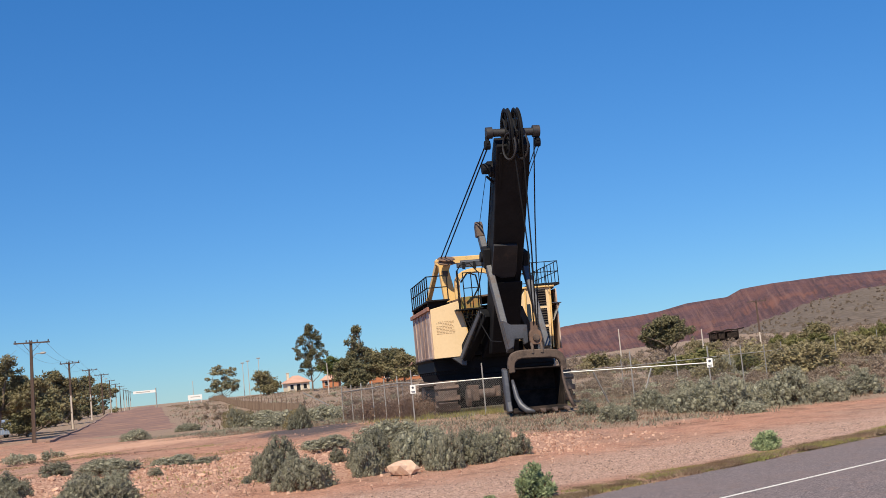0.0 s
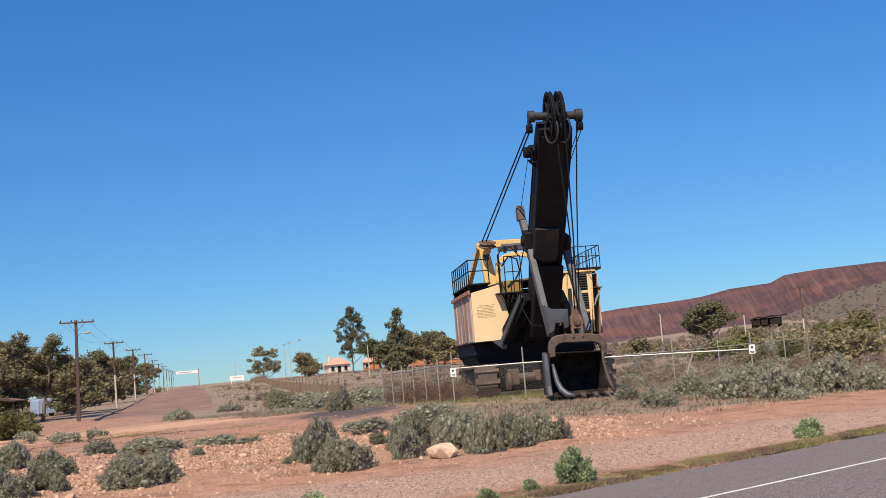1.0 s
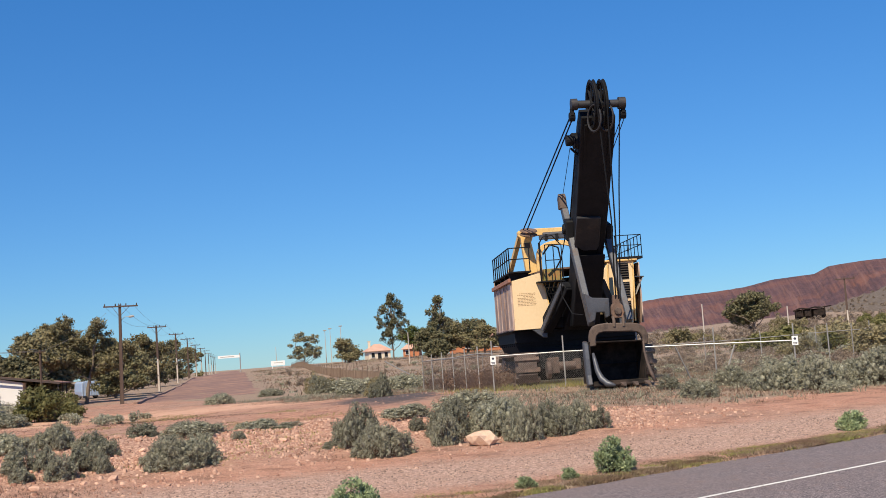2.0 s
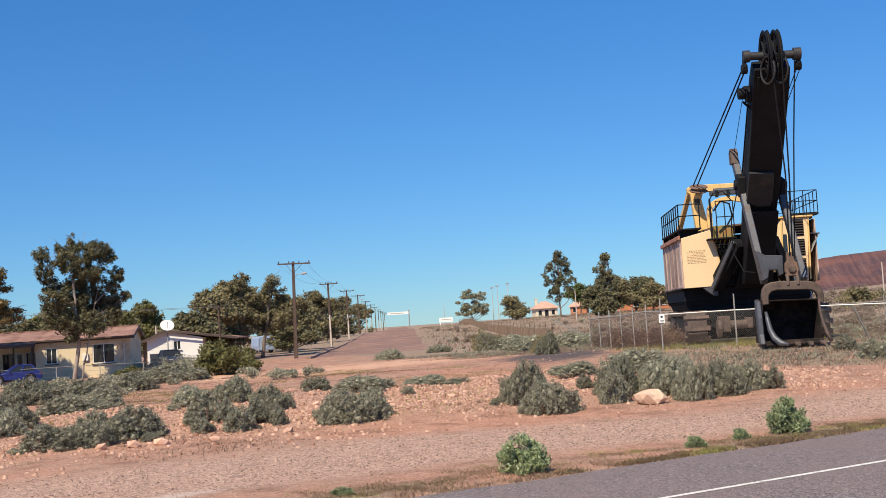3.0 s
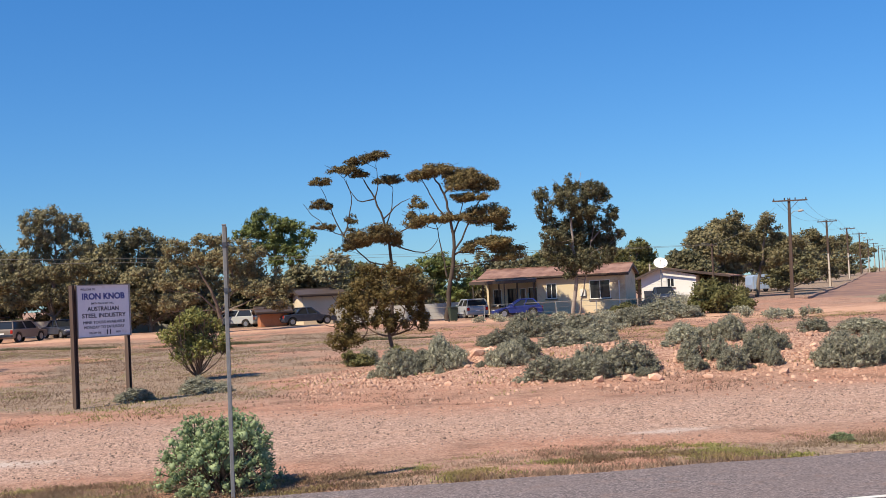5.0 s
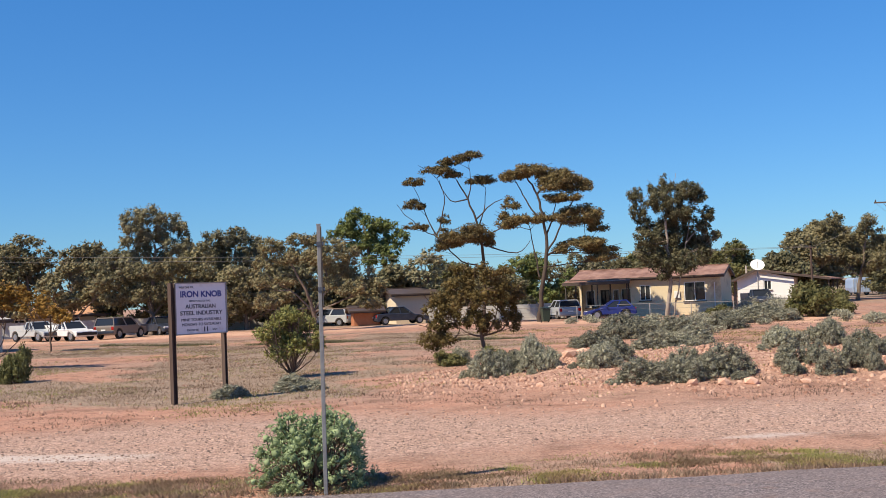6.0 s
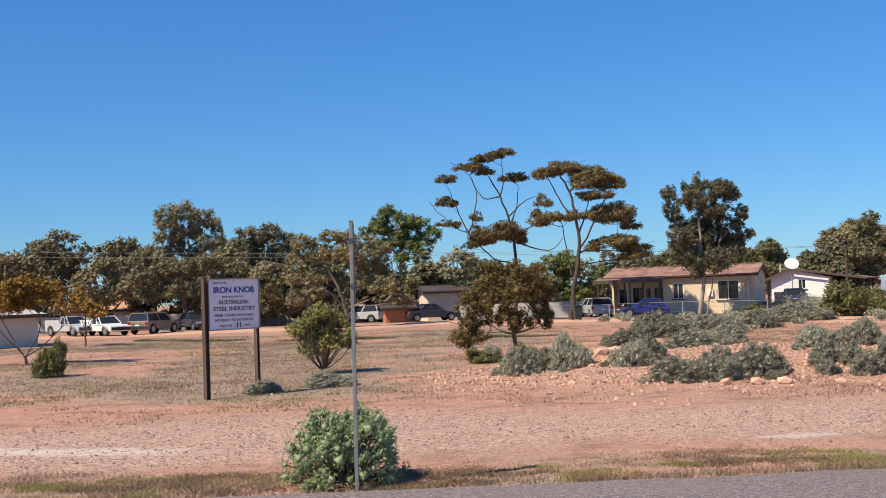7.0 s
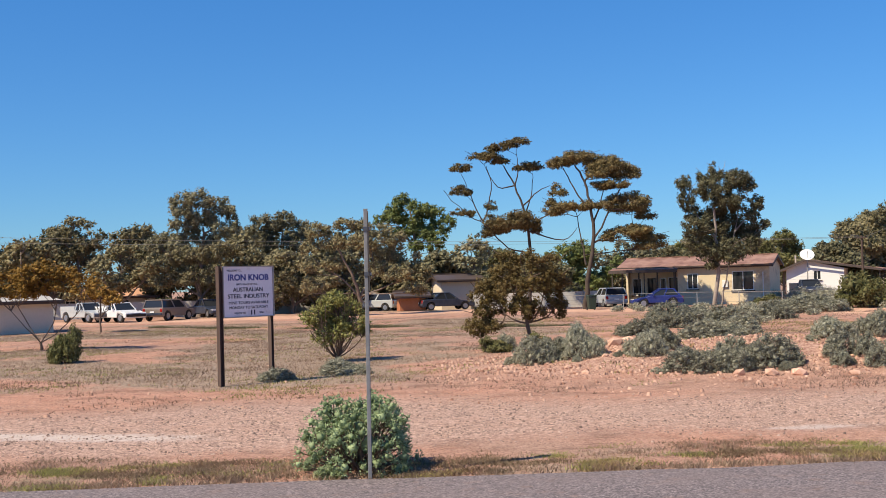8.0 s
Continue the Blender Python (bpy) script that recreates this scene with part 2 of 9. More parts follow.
M_YELLOW = surface("yellow_paint", (0.68, 0.44, 0.16), (0.78, 0.54, 0.23), 0.5, 8, 0.5, bmp=0.05, stain=(0.30, 0.16, 0.08), amount=0.16, stain_scale=1.5)
M_RUSTPANEL = surface("faded_panel", (0.46, 0.34, 0.28), (0.62, 0.50, 0.43), 0.6, 6, 0.75, stain=(0.22, 0.13, 0.10), amount=0.30, stain_scale=0.7, streak=0.35)
M_GALV = surface("galvanised_steel", (0.25, 0.24, 0.23), (0.38, 0.37, 0.355), 2, 20, 0.65, 0.15, vary=0.12)
M_WIRE = surface("fence_wire", (0.16, 0.15, 0.145), (0.24, 0.225, 0.215), 2, 20, 0.7, 0.2, bmp=0)
M_WHITE = surface("white_paint", (0.74, 0.74, 0.73), (0.82, 0.82, 0.80), 2, 12, 0.5, bmp=0.03)
M_INK = surface("lettering", (0.03, 0.035, 0.06), (0.05, 0.055, 0.085), 2, 12, 0.6, bmp=0)
M_BLUE_INK = surface("blue_lettering", (0.03, 0.045, 0.22), (0.045, 0.065, 0.28), 2, 12, 0.6, bmp=0)
M_BOARD = surface("sign_board_paint", (0.70, 0.68, 0.74), (0.80, 0.78, 0.82), 1, 9, 0.5, bmp=0.03, stain=(0.6, 0.55, 0.55), amount=0.15)
M_POLE_WOOD = surface("pole_timber", (0.055, 0.034, 0.027), (0.115, 0.078, 0.062), 1, 15, 0.9, streak=0.1)
M_STOBIE = surface("pole_concrete", (0.42, 0.36, 0.31), (0.56, 0.50, 0.44), 1, 12, 0.85)
M_WALL = surface("beige_render", (0.62, 0.51, 0.34), (0.72, 0.61, 0.43), 0.5, 10, 0.85, stain=(0.45, 0.34, 0.23), amount=0.18, stain_scale=0.8)
M_WALL_WHITE = surface("white_cladding", (0.70, 0.69, 0.66), (0.78, 0.77, 0.74), 0.5, 10, 0.7)
M_ROOF = surface("red_brown_roof", (0.27, 0.150, 0.115), (0.37, 0.225, 0.178), 0.6, 8, 0.7, stain=(0.19, 0.10, 0.075), amount=0.3, stain_scale=0.8)
M_TILE = surface("orange_tile_roof", (0.42, 0.21, 0.11), (0.58, 0.33, 0.19), 0.6, 8, 0.75)
M_PALE_TILE = surface("salmon_tile_roof", (0.44, 0.25, 0.18), (0.60, 0.38, 0.29), 0.6, 8, 0.75)
M_FASCIA = surface("dark_fascia", (0.05, 0.035, 0.03), (0.09, 0.065, 0.055), 1, 10, 0.6)
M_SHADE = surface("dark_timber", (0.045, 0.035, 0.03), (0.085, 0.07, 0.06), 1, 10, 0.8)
M_BRICK = surface("red_brick", (0.36, 0.13, 0.06), (0.48, 0.20, 0.10), 1, 14, 0.85)
M_GREY_WALL = surface("grey_fence_panel", (0.36, 0.34, 0.31), (0.47, 0.45, 0.42), 0.5, 8, 0.8)
M_CREAM_WALL = surface("cream_wall", (0.62, 0.53, 0.40), (0.70, 0.61, 0.48), 0.5, 8, 0.85)
M_GLASS = glass_mat("window_glass", (0.025, 0.028, 0.032))
M_RUBBER = surface("tyre_rubber", (0.012, 0.012, 0.012), (0.03, 0.028, 0.027), 4, 25, 0.85)
M_RIM = surface("wheel_rim", (0.30, 0.30, 0.31), (0.42, 0.42, 0.43), 4, 20, 0.35, 0.8, bmp=0)
M_BIN = surface("dark_green_plastic", (0.012, 0.03, 0.022), (0.02, 0.045, 0.03), 4, 20, 0.5, bmp=0.05)
M_LAMP = glass_mat("headlight_glass", (0.6, 0.6, 0.6))
M_TAIL = glass_mat("tail_light_glass", (0.35, 0.015, 0.01))
P_BLUE = paint_mat("blue_car_paint", (0.008, 0.022, 0.17))
P_SILVER = paint_mat("silver_car_paint", (0.42, 0.44, 0.45), 0.35)
P_BRONZE = paint_mat("bronze_car_paint", (0.20, 0.16, 0.13), 0.35)
P_WHITE = paint_mat("white_car_paint", (0.72, 0.72, 0.72))
P_DARK = paint_mat("dark_blue_car_paint", (0.02, 0.028, 0.05))
P_VAN = paint_mat("pale_blue_caravan_paint", (0.30, 0.40, 0.58), 0.5, 0.2)
M_TEXT_FADED = surface("faded_paint", (0.34, 0.23, 0.13), (0.46, 0.32, 0.19), 3, 20, 0.7, bmp=0)
M_DUSTY_WIRE = surface("dusty_wire", (0.10, 0.070, 0.055), (0.16, 0.115, 0.09), 2, 20, 0.8, bmp=0)
M_DARK_BARK = surface("dark_gum_bark", (0.038, 0.027, 0.021), (0.092, 0.068, 0.052), 1.2, 12, 0.9, streak=0.3)
M_TRACK = surface("worn_track_steel", (0.050, 0.036, 0.032), (0.135, 0.096, 0.082), 1.2, 14, 0.8, 0.1, stain=(0.17, 0.11, 0.085), amount=0.2)
L_SCRUB = leaf_mat("slope_scrub_leaf", (0.215, 0.165, 0.122), (0.44, 0.365, 0.285), (0.310, 0.230, 0.178))
L_OLIVE = leaf_mat("olive_scrub_leaf", (0.190, 0.172, 0.092), (0.370, 0.320, 0.190), (0.285, 0.232, 0.138))
M_BAIL = surface("brown_weathered_steel", (0.085, 0.060, 0.048), (0.17, 0.125, 0.10), 1.1, 12, 0.75, 0.15, stain=(0.05, 0.035, 0.03), amount=0.25, stain_scale=2.2)
M_RAIL = surface("bright_rail", (0.50, 0.50, 0.50), (0.64, 0.64, 0.63), 2, 20, 0.5, 0.2)
for dark in (M_BLACK, M_MATT):
    dark.node_tree.nodes["Principled BSDF"].inputs["Specular IOR Level"].default_value = 0.18
L_TALL = leaf_mat("tall_gum_leaf", (0.090, 0.076, 0.032), (0.235, 0.180, 0.080), (0.165, 0.120, 0.055), 0.15)
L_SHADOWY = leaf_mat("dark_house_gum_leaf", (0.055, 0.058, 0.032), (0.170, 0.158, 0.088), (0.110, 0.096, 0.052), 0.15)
M_POST = surface("weathered_post_steel", (0.17, 0.17, 0.175), (0.27, 0.27, 0.275), 3, 25, 0.6, 0.3)


# ---- mesh tools ----
class Build:
    """Gathers vertices and faces of one mesh."""

    def __init__(self):
        self.v, self.f = [], []

    def add(self, verts, faces):
        k = len(self.v)
        self.v.extend([tuple(p) for p in verts])
        self.f.extend([tuple(k + i for i in f) for f in faces])
        return self

    def box(self, c, s, m=None):
        x, y, z = s[0] / 2, s[1] / 2, s[2] / 2
        vs = [Vector((i * x, j * y, k * z)) for k in (-1, 1) for j in (-1, 1) for i in (-1, 1)]
        vs = [(m @ p if m else p) + Vector(c) for p in vs]
        return self.add(vs, [(0, 2, 3, 1), (4, 5, 7, 6), (0, 1, 5, 4), (2, 6, 7, 3), (0, 4, 6, 2), (1, 3, 7, 5)])

    def beam(self, a, b, w, h, up=(0, 0, 1)):
        """A bar from a to b, w wide across and h deep towards up."""
        a, b = Vector(a), Vector(b)
        d = (b - a).normalized()
        s = d.cross(Vector(up))
        s = (s if s.length > 1e-4 else d.cross(Vector((1, 0, 0)))).normalized()
        u = s.cross(d)
        vs = [p + s * (i * w / 2) + u * (j * h / 2) for p in (a, b) for j in (-1, 1) for i in (-1, 1)]
        return self.add(vs, [(0, 2, 3, 1), (4, 5, 7, 6), (0, 1, 5, 4), (2, 6, 7, 3), (0, 4, 6, 2), (1, 3, 7, 5)])

    def cyl(self, a, b, r0, r1=None, n=10, caps=True):
        return self.tube([a, b], [r0, r0 if r1 is None else r1], n, caps)

    def tube(self, pts, rs, n=8, caps=True):
        pts = [Vector(p) for p in pts]
        if not isinstance(rs, (list, tuple)):
            rs = [rs] * len(pts)
        k = len(self.v)
        ref = None
        for i, p in enumerate(pts):
            d = (pts[min(i + 1, len(pts) - 1)] - pts[max(i - 1, 0)]).normalized()
            if ref is None:
                ref = d.cross(Vector((0, 0, 1)))
                if ref.length < 1e-3:
                    ref = d.cross(Vector((0, 1, 0)))
            s = (ref - d * ref.dot(d)).normalized()
            ref = s
            u = d.cross(s)
            for j in range(n):
                a = 2 * math.pi * j / n
                self.v.append(tuple(p + (s * math.cos(a) + u * math.sin(a)) * rs[i]))
        for i in range(len(pts) - 1):
            for j in range(n):
                j2 = (j + 1) % n
                self.f.append((k + i * n + j, k + i * n + j2, k + (i + 1) * n + j2, k + (i + 1) * n + j))
        if caps:
            self.f.append(tuple(k + j for j in range(n))[::-1])
            self.f.append(tuple(k + (len(pts) - 1) * n + j for j in range(n)))
        return self

    def lathe(self, c, axis, prof, n=24):
        """Rings of (distance along axis, radius) round axis through c."""
        d = Vector(axis).normalized()
        s = d.cross(Vector((0, 0, 1)))
        s = (s if s.length > 1e-3 else Vector((1, 0, 0))).normalized()
        u = d.cross(s)
        k = len(self.v)
        for t, r in prof:
            for j in range(n):
                a = 2 * math.pi * j / n
                self.v.append(tuple(Vector(c) + d * t + (s * math.cos(a) + u * math.sin(a)) * r))
        for i in range(len(prof) - 1):
            for j in range(n):
                j2 = (j + 1) % n
                self.f.append((k + i * n + j, k + i * n + j2, k + (i + 1) * n + j2, k + (i + 1) * n + j))
        return self

    def prism(self, poly, a, b, plane="xz"):
        """An outline drawn in a plane, drawn out from a to b along the third axis."""
        def at(p, t):
            return {"xz": (p[0], t, p[1]), "xy": (p[0], p[1], t), "yz": (t, p[0], p[1])}[plane]
        n = len(poly)
        vs = [at(p, a) for p in poly] + [at(p, b) for p in poly]
        fs = [tuple(range(n)), tuple(range(2 * n - 1, n - 1, -1))]
        fs += [(i, n + i, n + (i + 1) % n, (i + 1) % n) for i in range(n)]
        return self.add(vs, fs)

    def quad(self, a, b, c, d):
        return self.add([a, b, c, d], [(0, 1, 2, 3)])


def to_mesh(name, b, material, bevel=0.0, smooth=False, fix=True):
    me = bpy.data.meshes.new(name)
    me.from_pydata(b.v, [], b.f)
    if fix or bevel:
        bm = bmesh.new()
        bm.from_mesh(me)
        bmesh.ops.recalc_face_normals(bm, faces=bm.faces)
        if bevel:
            edges = [e for e in bm.edges if len(e.link_faces) == 2 and e.calc_face_angle(0) > 0.6]
            bmesh.ops.bevel(bm, geom=edges, offset=bevel, segments=1, affect="EDGES", clamp_overlap=True)
        bm.to_mesh(me)
        bm.free()
    if smooth:
        for poly in me.polygons:
            poly.use_smooth = True
    me.materials.append(material)
    return me


def part(name, b, material, parent=None, label="", bevel=0.0, smooth=False, fix=True):
    """Links a build (or a finished mesh) as one object under a thing or a part."""
    me = to_mesh(name, b, material, bevel, smooth, fix) if isinstance(b, Build) else b
    ob = new(name, me)
    ob.parent = parent
    return tagged(ob, label) if label else ob


def thing(name, m, label, category, group=""):
    ob = new(name)
    ob.empty_display_size = 0.2
    ob.matrix_world = m
    return tagged(ob, label, category, group)


def whole(name, b, material, m, label, category, group="", kind="", **kw):
    """A thing that is one mesh."""
    ob = part(name, b, material, None, "", **kw)
    ob.matrix_world = m
    return tagged(ob, label, category, group, kind)


def bearing(az, d):
    """The place d metres from the eye towards az (degrees clockwise from +y)."""
    return d * math.sin(radians(az)), d * math.cos(radians(az))


# ---- the lie of the land ----
def step(a, b, v):
    t = min(1.0, max(0.0, (v - a) / (b - a)))
    return t * t * (3 - 2 * t)


def dome(x, y, cx, cy, r):
    return math.exp(-((x - cx) ** 2 + (y - cy) ** 2) / r ** 2)


def rise(v, k):
    return k * math.log(1 + math.exp(min(v / k, 50)))


def land(x, y):
    """Height of the ground sheet."""
    h = 0.36 * step(20, 90, y) + 0.55 * dome(x, y, 40, 42, 18) + 1.0 * dome(x, y, 150, 200, 45)
    h += 0.017 * rise(x - 50, 10) * (1 - 0.45 * step(150, 500, y))
    far = math.hypot(x, y)
    h += 0.012 * max(0.0, x - 110) * step(110, 400, x) * (1 - step(0.7, 1.1, y / max(1.0, x)))
    if y > 17:
        h += 0.05 * step(17, 24, y) * noise.noise((x * 0.35, y * 0.35, 0)) + 0.12 * step(24, 40, y) * noise.noise((x * 0.09, y * 0.09, 3))
    # low windrow of rubble along the far side of the gravel
    w = y - (33.4 - 0.22 * (x - 8))
    h += 0.62 * math.exp(-(w / 3.5) ** 2) * step(1, 7, x) * (1 - step(22, 33, x)) * (1 + 0.25 * noise.noise((x * 0.45, y * 0.45, 7)))
    if y < 7.5:
        h += 0.8 * step(7.5, 2.0, y)
    return h if far > 0 else 0.8


# ---- ground, road, street, hill ----
def axis_steps(lo, hi, fine, limit):
    """Even fine steps between lo and hi, then ever longer ones out to the limit."""
    out = [lo + i * fine for i in range(int((hi - lo) / fine) + 1)]
    d, s = fine, out[-1]
    while s < limit:
        d *= 1.17
        s += d
        out.append(s)
    d, s = fine, out[0]
    while s > -limit:
        d *= 1.17
        s -= d
        out.insert(0, s)
    return out


STREET_A, STREET_DIR = Vector((50.5, 95.0)), Vector((0.494, 0.8695))


def street_side(x, y):
    """Metres along the side street and to the right of its middle."""
    r = Vector((x, y)) - STREET_A
    return r.dot(STREET_DIR), r.x * STREET_DIR.y - r.y * STREET_DIR.x


def zones(x, y):
    """Weights of gravel, dry grass and sand, then of rubble, green grass and a dark patch."""
    n1 = noise.noise((x * 0.12, y * 0.12, 11))
    n2 = noise.noise((x * 0.4, y * 0.4, 5))
    edge = 27.0 - 0.24 * (min(x, 20) - 4) - 0.10 * max(0, x - 20) - 3.5 * step(2, -10, x) + 1.2 * n1 + 0.6 * n2
    lo = step(24, 8, x)          # the grassy verge widens towards the town
    gravel = step(16.0 + 1.6 * lo, 16.8 + 3.6 * lo, y + (0.8 * n2 + 0.8 * n1) * (0.4 + 0.6 * lo)) * (1 - step(edge - 4.0, edge + 0.6, y + 0.9 * n2)) * (0.98 + 0.3 * n1)
    if y < 16:
        gravel = 0.6
    # dry grass: patches on the open flat and all over the slope by the shovel
    flat = step(27, 33, y) * (1 - step(74, 80, y)) * (1 - step(2, 12, x))
    dry = flat * (0.60 + 1.9 * n1 + 0.9 * n2)
    slope = step(30, 37, x - 0.25 * (y - 40)) * step(25, 30, y + 0.35 * (x - 30))
    dry = max(dry, slope * (0.85 + 0.35 * n1))
    verge = step(15.0, 15.6, y) * (1 - step(15.95 + 0.75 * lo, 16.45 + 1.55 * lo, y + (0.9 * n2 + 0.6 * n1) * (0.3 + 0.7 * lo)))
    dry = max(dry, verge * (0.5 + 0.5 * n2))
    along, side = street_side(x, y)
    band = 87.0 - 24.0 * step(6, 30, x)
    sand = math.exp(-((y - band) / (6.0 + 3.0 * step(15, 28, x))) ** 2) * (1 - step(34, 50, x)) * (0.85 + 0.3 * n1)
    sand = max(sand, 0.8 * math.exp(-((side - 9) / 4) ** 2) * step(-10, 30, along))
    w = y - (32.5 - 0.22 * (x - 8))
    rubble = math.exp(-(w / 4.5) ** 2) * step(-3, 5, x) * (1 - step(26, 34, x))
    green = verge * (0.0 + 0.4 * (1 - lo) + 0.9 * n1 + 0.5 * n2)
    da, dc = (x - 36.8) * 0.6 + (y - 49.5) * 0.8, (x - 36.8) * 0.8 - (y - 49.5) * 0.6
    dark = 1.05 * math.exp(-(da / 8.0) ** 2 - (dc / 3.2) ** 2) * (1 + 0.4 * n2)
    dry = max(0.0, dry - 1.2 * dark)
    if y > 92:
        dry = max(dry, (0.45 + 0.5 * n1) * (1 - step(3.0, 5.5, 5.5 - abs(side))))
    pale = math.exp(-((y - 20.4 - 0.32 * (-3.7 - x)) / 0.55) ** 2) * step(-1.8, -4.5, x) + 0.7 * math.exp(-((y - 19.0) / 0.4) ** 2 - ((x - 6.6) / 1.2) ** 2)
    return (gravel, max(0, dry), sand), (rubble, max(0, green), dark, pale)


xs = axis_steps(-42.0, 64.0, 0.55, 3600)
ys = axis_steps(14.0, 92.0, 0.5, 3600)
nx = len(xs)
verts, za, zb = [], [], []
for gy in ys:
    for gx in xs:
        z = land(gx, gy)
        if 8.2 < gy < 15.7:
            z = min(z, -0.05)
        verts.append((gx, gy, z))
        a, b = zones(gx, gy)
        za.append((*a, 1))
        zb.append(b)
faces = [(j * nx + i, j * nx + i + 1, (j + 1) * nx + i + 1, (j + 1) * nx + i) for j in range(len(ys) - 1) for i in range(nx - 1)]
me = bpy.data.meshes.new("ground")
me.from_pydata(verts, [], faces)
for key, rows in (("zone", za), ("cover", zb)):
    at = me.color_attributes.new(key, "FLOAT_COLOR", "POINT")
    at.data.foreach_set("color", [c for r in rows for c in r])
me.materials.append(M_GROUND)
for poly in me.polygons:
    poly.use_smooth = True
ground = tagged(new("ground", me), "red earth flat with gravel, dry grass and rubble", "ground", kind="structure")

# sealed road: crowned slab with a frayed edge, and its painted line
b = Build()
cols = [(8.6, -0.04), (9.0, 0.012), (12.05, 0.045), (14.9, 0.014)]
seg = [-600, -300, -150, -90] + [-60 + 0.8 * i for i in range(190)] + [110, 150, 220, 300, 450, 700]
for gx in seg:
    fray = 0.16 * noise.noise((gx * 0.6, 0, 2)) + 0.08 * noise.noise((gx * 2.3, 4, 2))
    row = cols + [(15.32 + fray, 0.008), (15.40 + fray, -0.06)]
    b.v.extend([(gx, gy, gz) for gy, gz in row])
k = 6
for i in range(len(seg) - 1):
    for j in range(k - 1):
        b.f.append((i * k + j, (i + 1) * k + j, (i + 1) * k + j + 1, i * k + j + 1))
tagged(part("road", b, M_ASPHALT), "grey-brown sealed road with a frayed edge", "road", kind="structure")
b = Build()
for i in range(len(seg) - 1):
    x0, x1 = seg[i], seg[i + 1]
    wob = [0.012 * noise.noise((q * 1.7, 9, 0)) for q in (x0, x1)]
    b.quad((x0, 12.02 + wob[0], 0.050), (x1, 12.02 + wob[1], 0.050), (x1, 12.13 + wob[1], 0.050), (x0, 12.13 + wob[0], 0.050))
tagged(part("road_line", b, M_LINE, fix=False), "worn white painted road line", "road marking", kind="structure")

# side street climbing away between the poles; its mouth runs out into the dirt
b = Build()
OFF = (-5.2, -4.6, -1.5, 1.5, 4.6, 5.4)
for i in range(240):
    s = -3 + i * 2.6
    for o in OFF:
        k = o + 0.5 * noise.noise((s * 0.1, o, 1)) + 0.25 * noise.noise((s * 0.6, o, 4))
        p = STREET_A + STREET_DIR * (s + 2.5 * noise.noise((o * 0.5, 7, 2)) * (1 - step(0, 12, s))) + Vector((STREET_DIR.y, -STREET_DIR.x)) * k
        b.v.append((p.x, p.y, land(p.x, p.y) + (0.02 + 0.08 * step(10, 70, s) - (0.06 if i == 0 else 0)) * (1 if abs(o) < 5 else -0.6)))
for i in range(239):
    for j in range(5):
        b.f.append((i * 6 + j, i * 6 + j + 1, (i + 1) * 6 + j + 1, (i + 1) * 6 + j))
tagged(part("side_street", b, M_STREET, smooth=True), "red-dusted sealed street climbing a rise", "street", kind="structure")
b = Build()
pts = []
for i in range(60):
    s = -6 + i * 5.0
    p = STREET_A + STREET_DIR * s + Vector((STREET_DIR.y, -STREET_DIR.x)) * (-4.9 + 0.1 * noise.noise((s * 0.2, 0, 6)))
    pts.append((p.x, p.y, land(p.x, p.y) + 0.06))
for p, q in zip(pts, pts[1:]):
    b.beam(p, q, 0.3, 0.22)
tagged(part("kerb", b, M_KERB), "broken dusty concrete kerb", "kerb", kind="structure")


def hill_mat():
    m, n, l, p = node_mat("mine_dump")
    geo = n.new("ShaderNodeNewGeometry")
    pos = geo.outputs["Position"]
    mp = n.new("ShaderNodeMapping")
    mp.inputs["Scale"].default_value = (1.0, 1.0, 0.35)
    l.new(pos, mp.inputs["Vector"])
    a, b2, c = noise_node(n, l, mp.outputs[0], 0.010, 5), noise_node(n, l, pos, 0.09, 8, 0.75), noise_node(n, l, pos, 0.3, 5)
    col = mix(n, l, ramp(n, l, b2, 0.38, 0.62), (0.070, 0.034, 0.038), (0.128, 0.062, 0.062))
    col = mix(n, l, ramp(n, l, a, 0.45, 0.62), col, (0.185, 0.076, 0.056))
    run = n.new("ShaderNodeAttribute")
    run.attribute_name = "run"
    r1 = noise_node(n, l, run.outputs["Vector"], 1.0, 7, 0.72)
    col = mix(n, l, calc(n, l, "MULTIPLY", ramp(n, l, r1, 0.52, 0.64), 0.7), col, (0.225, 0.118, 0.098))
    col = mix(n, l, calc(n, l, "MULTIPLY", ramp(n, l, r1, 0.48, 0.38), 0.7), col, (0.042, 0.023, 0.028))
    at = n.new("ShaderNodeAttribute")
    at.attribute_name = "scrub"
    sc = ramp(n, l, calc(n, l, "ADD", at.outputs["Fac"], calc(n, l, "MULTIPLY", calc(n, l, "SUBTRACT", c, 0.5), 1.5)), 0.4, 0.6)
    col = mix(n, l, sc, col, mix(n, l, ramp(n, l, c, 0.4, 0.6), (0.11, 0.085, 0.062), (0.20, 0.155, 0.115)))
    l.new(col, p.inputs["Base Color"])
    p.inputs["Roughness"].default_value = 0.95
    bump(n, l, p, b2, 0.8, 3.0)
    return m


def crest_height(az):
    """Angle of the hill's skyline above the level, by bearing."""
    keys = [(40, 0.4), (44, 1.2), (48.2, 1.9), (49.6, 2.03), (51.9, 2.12), (53.2, 2.22), (54.5, 2.46), (56.3, 2.56), (56.95, 2.85), (58.3, 2.96), (60.8, 3.02), (64, 3.0), (70, 2.2), (80, 0.8), (88, 0.2)]
    for (a0, h0), (a1, h1) in zip(keys, keys[1:]):
        if a0 <= az <= a1:
            return h0 + (h1 - h0) * (az - a0) / (a1 - a0)
    return 0.0


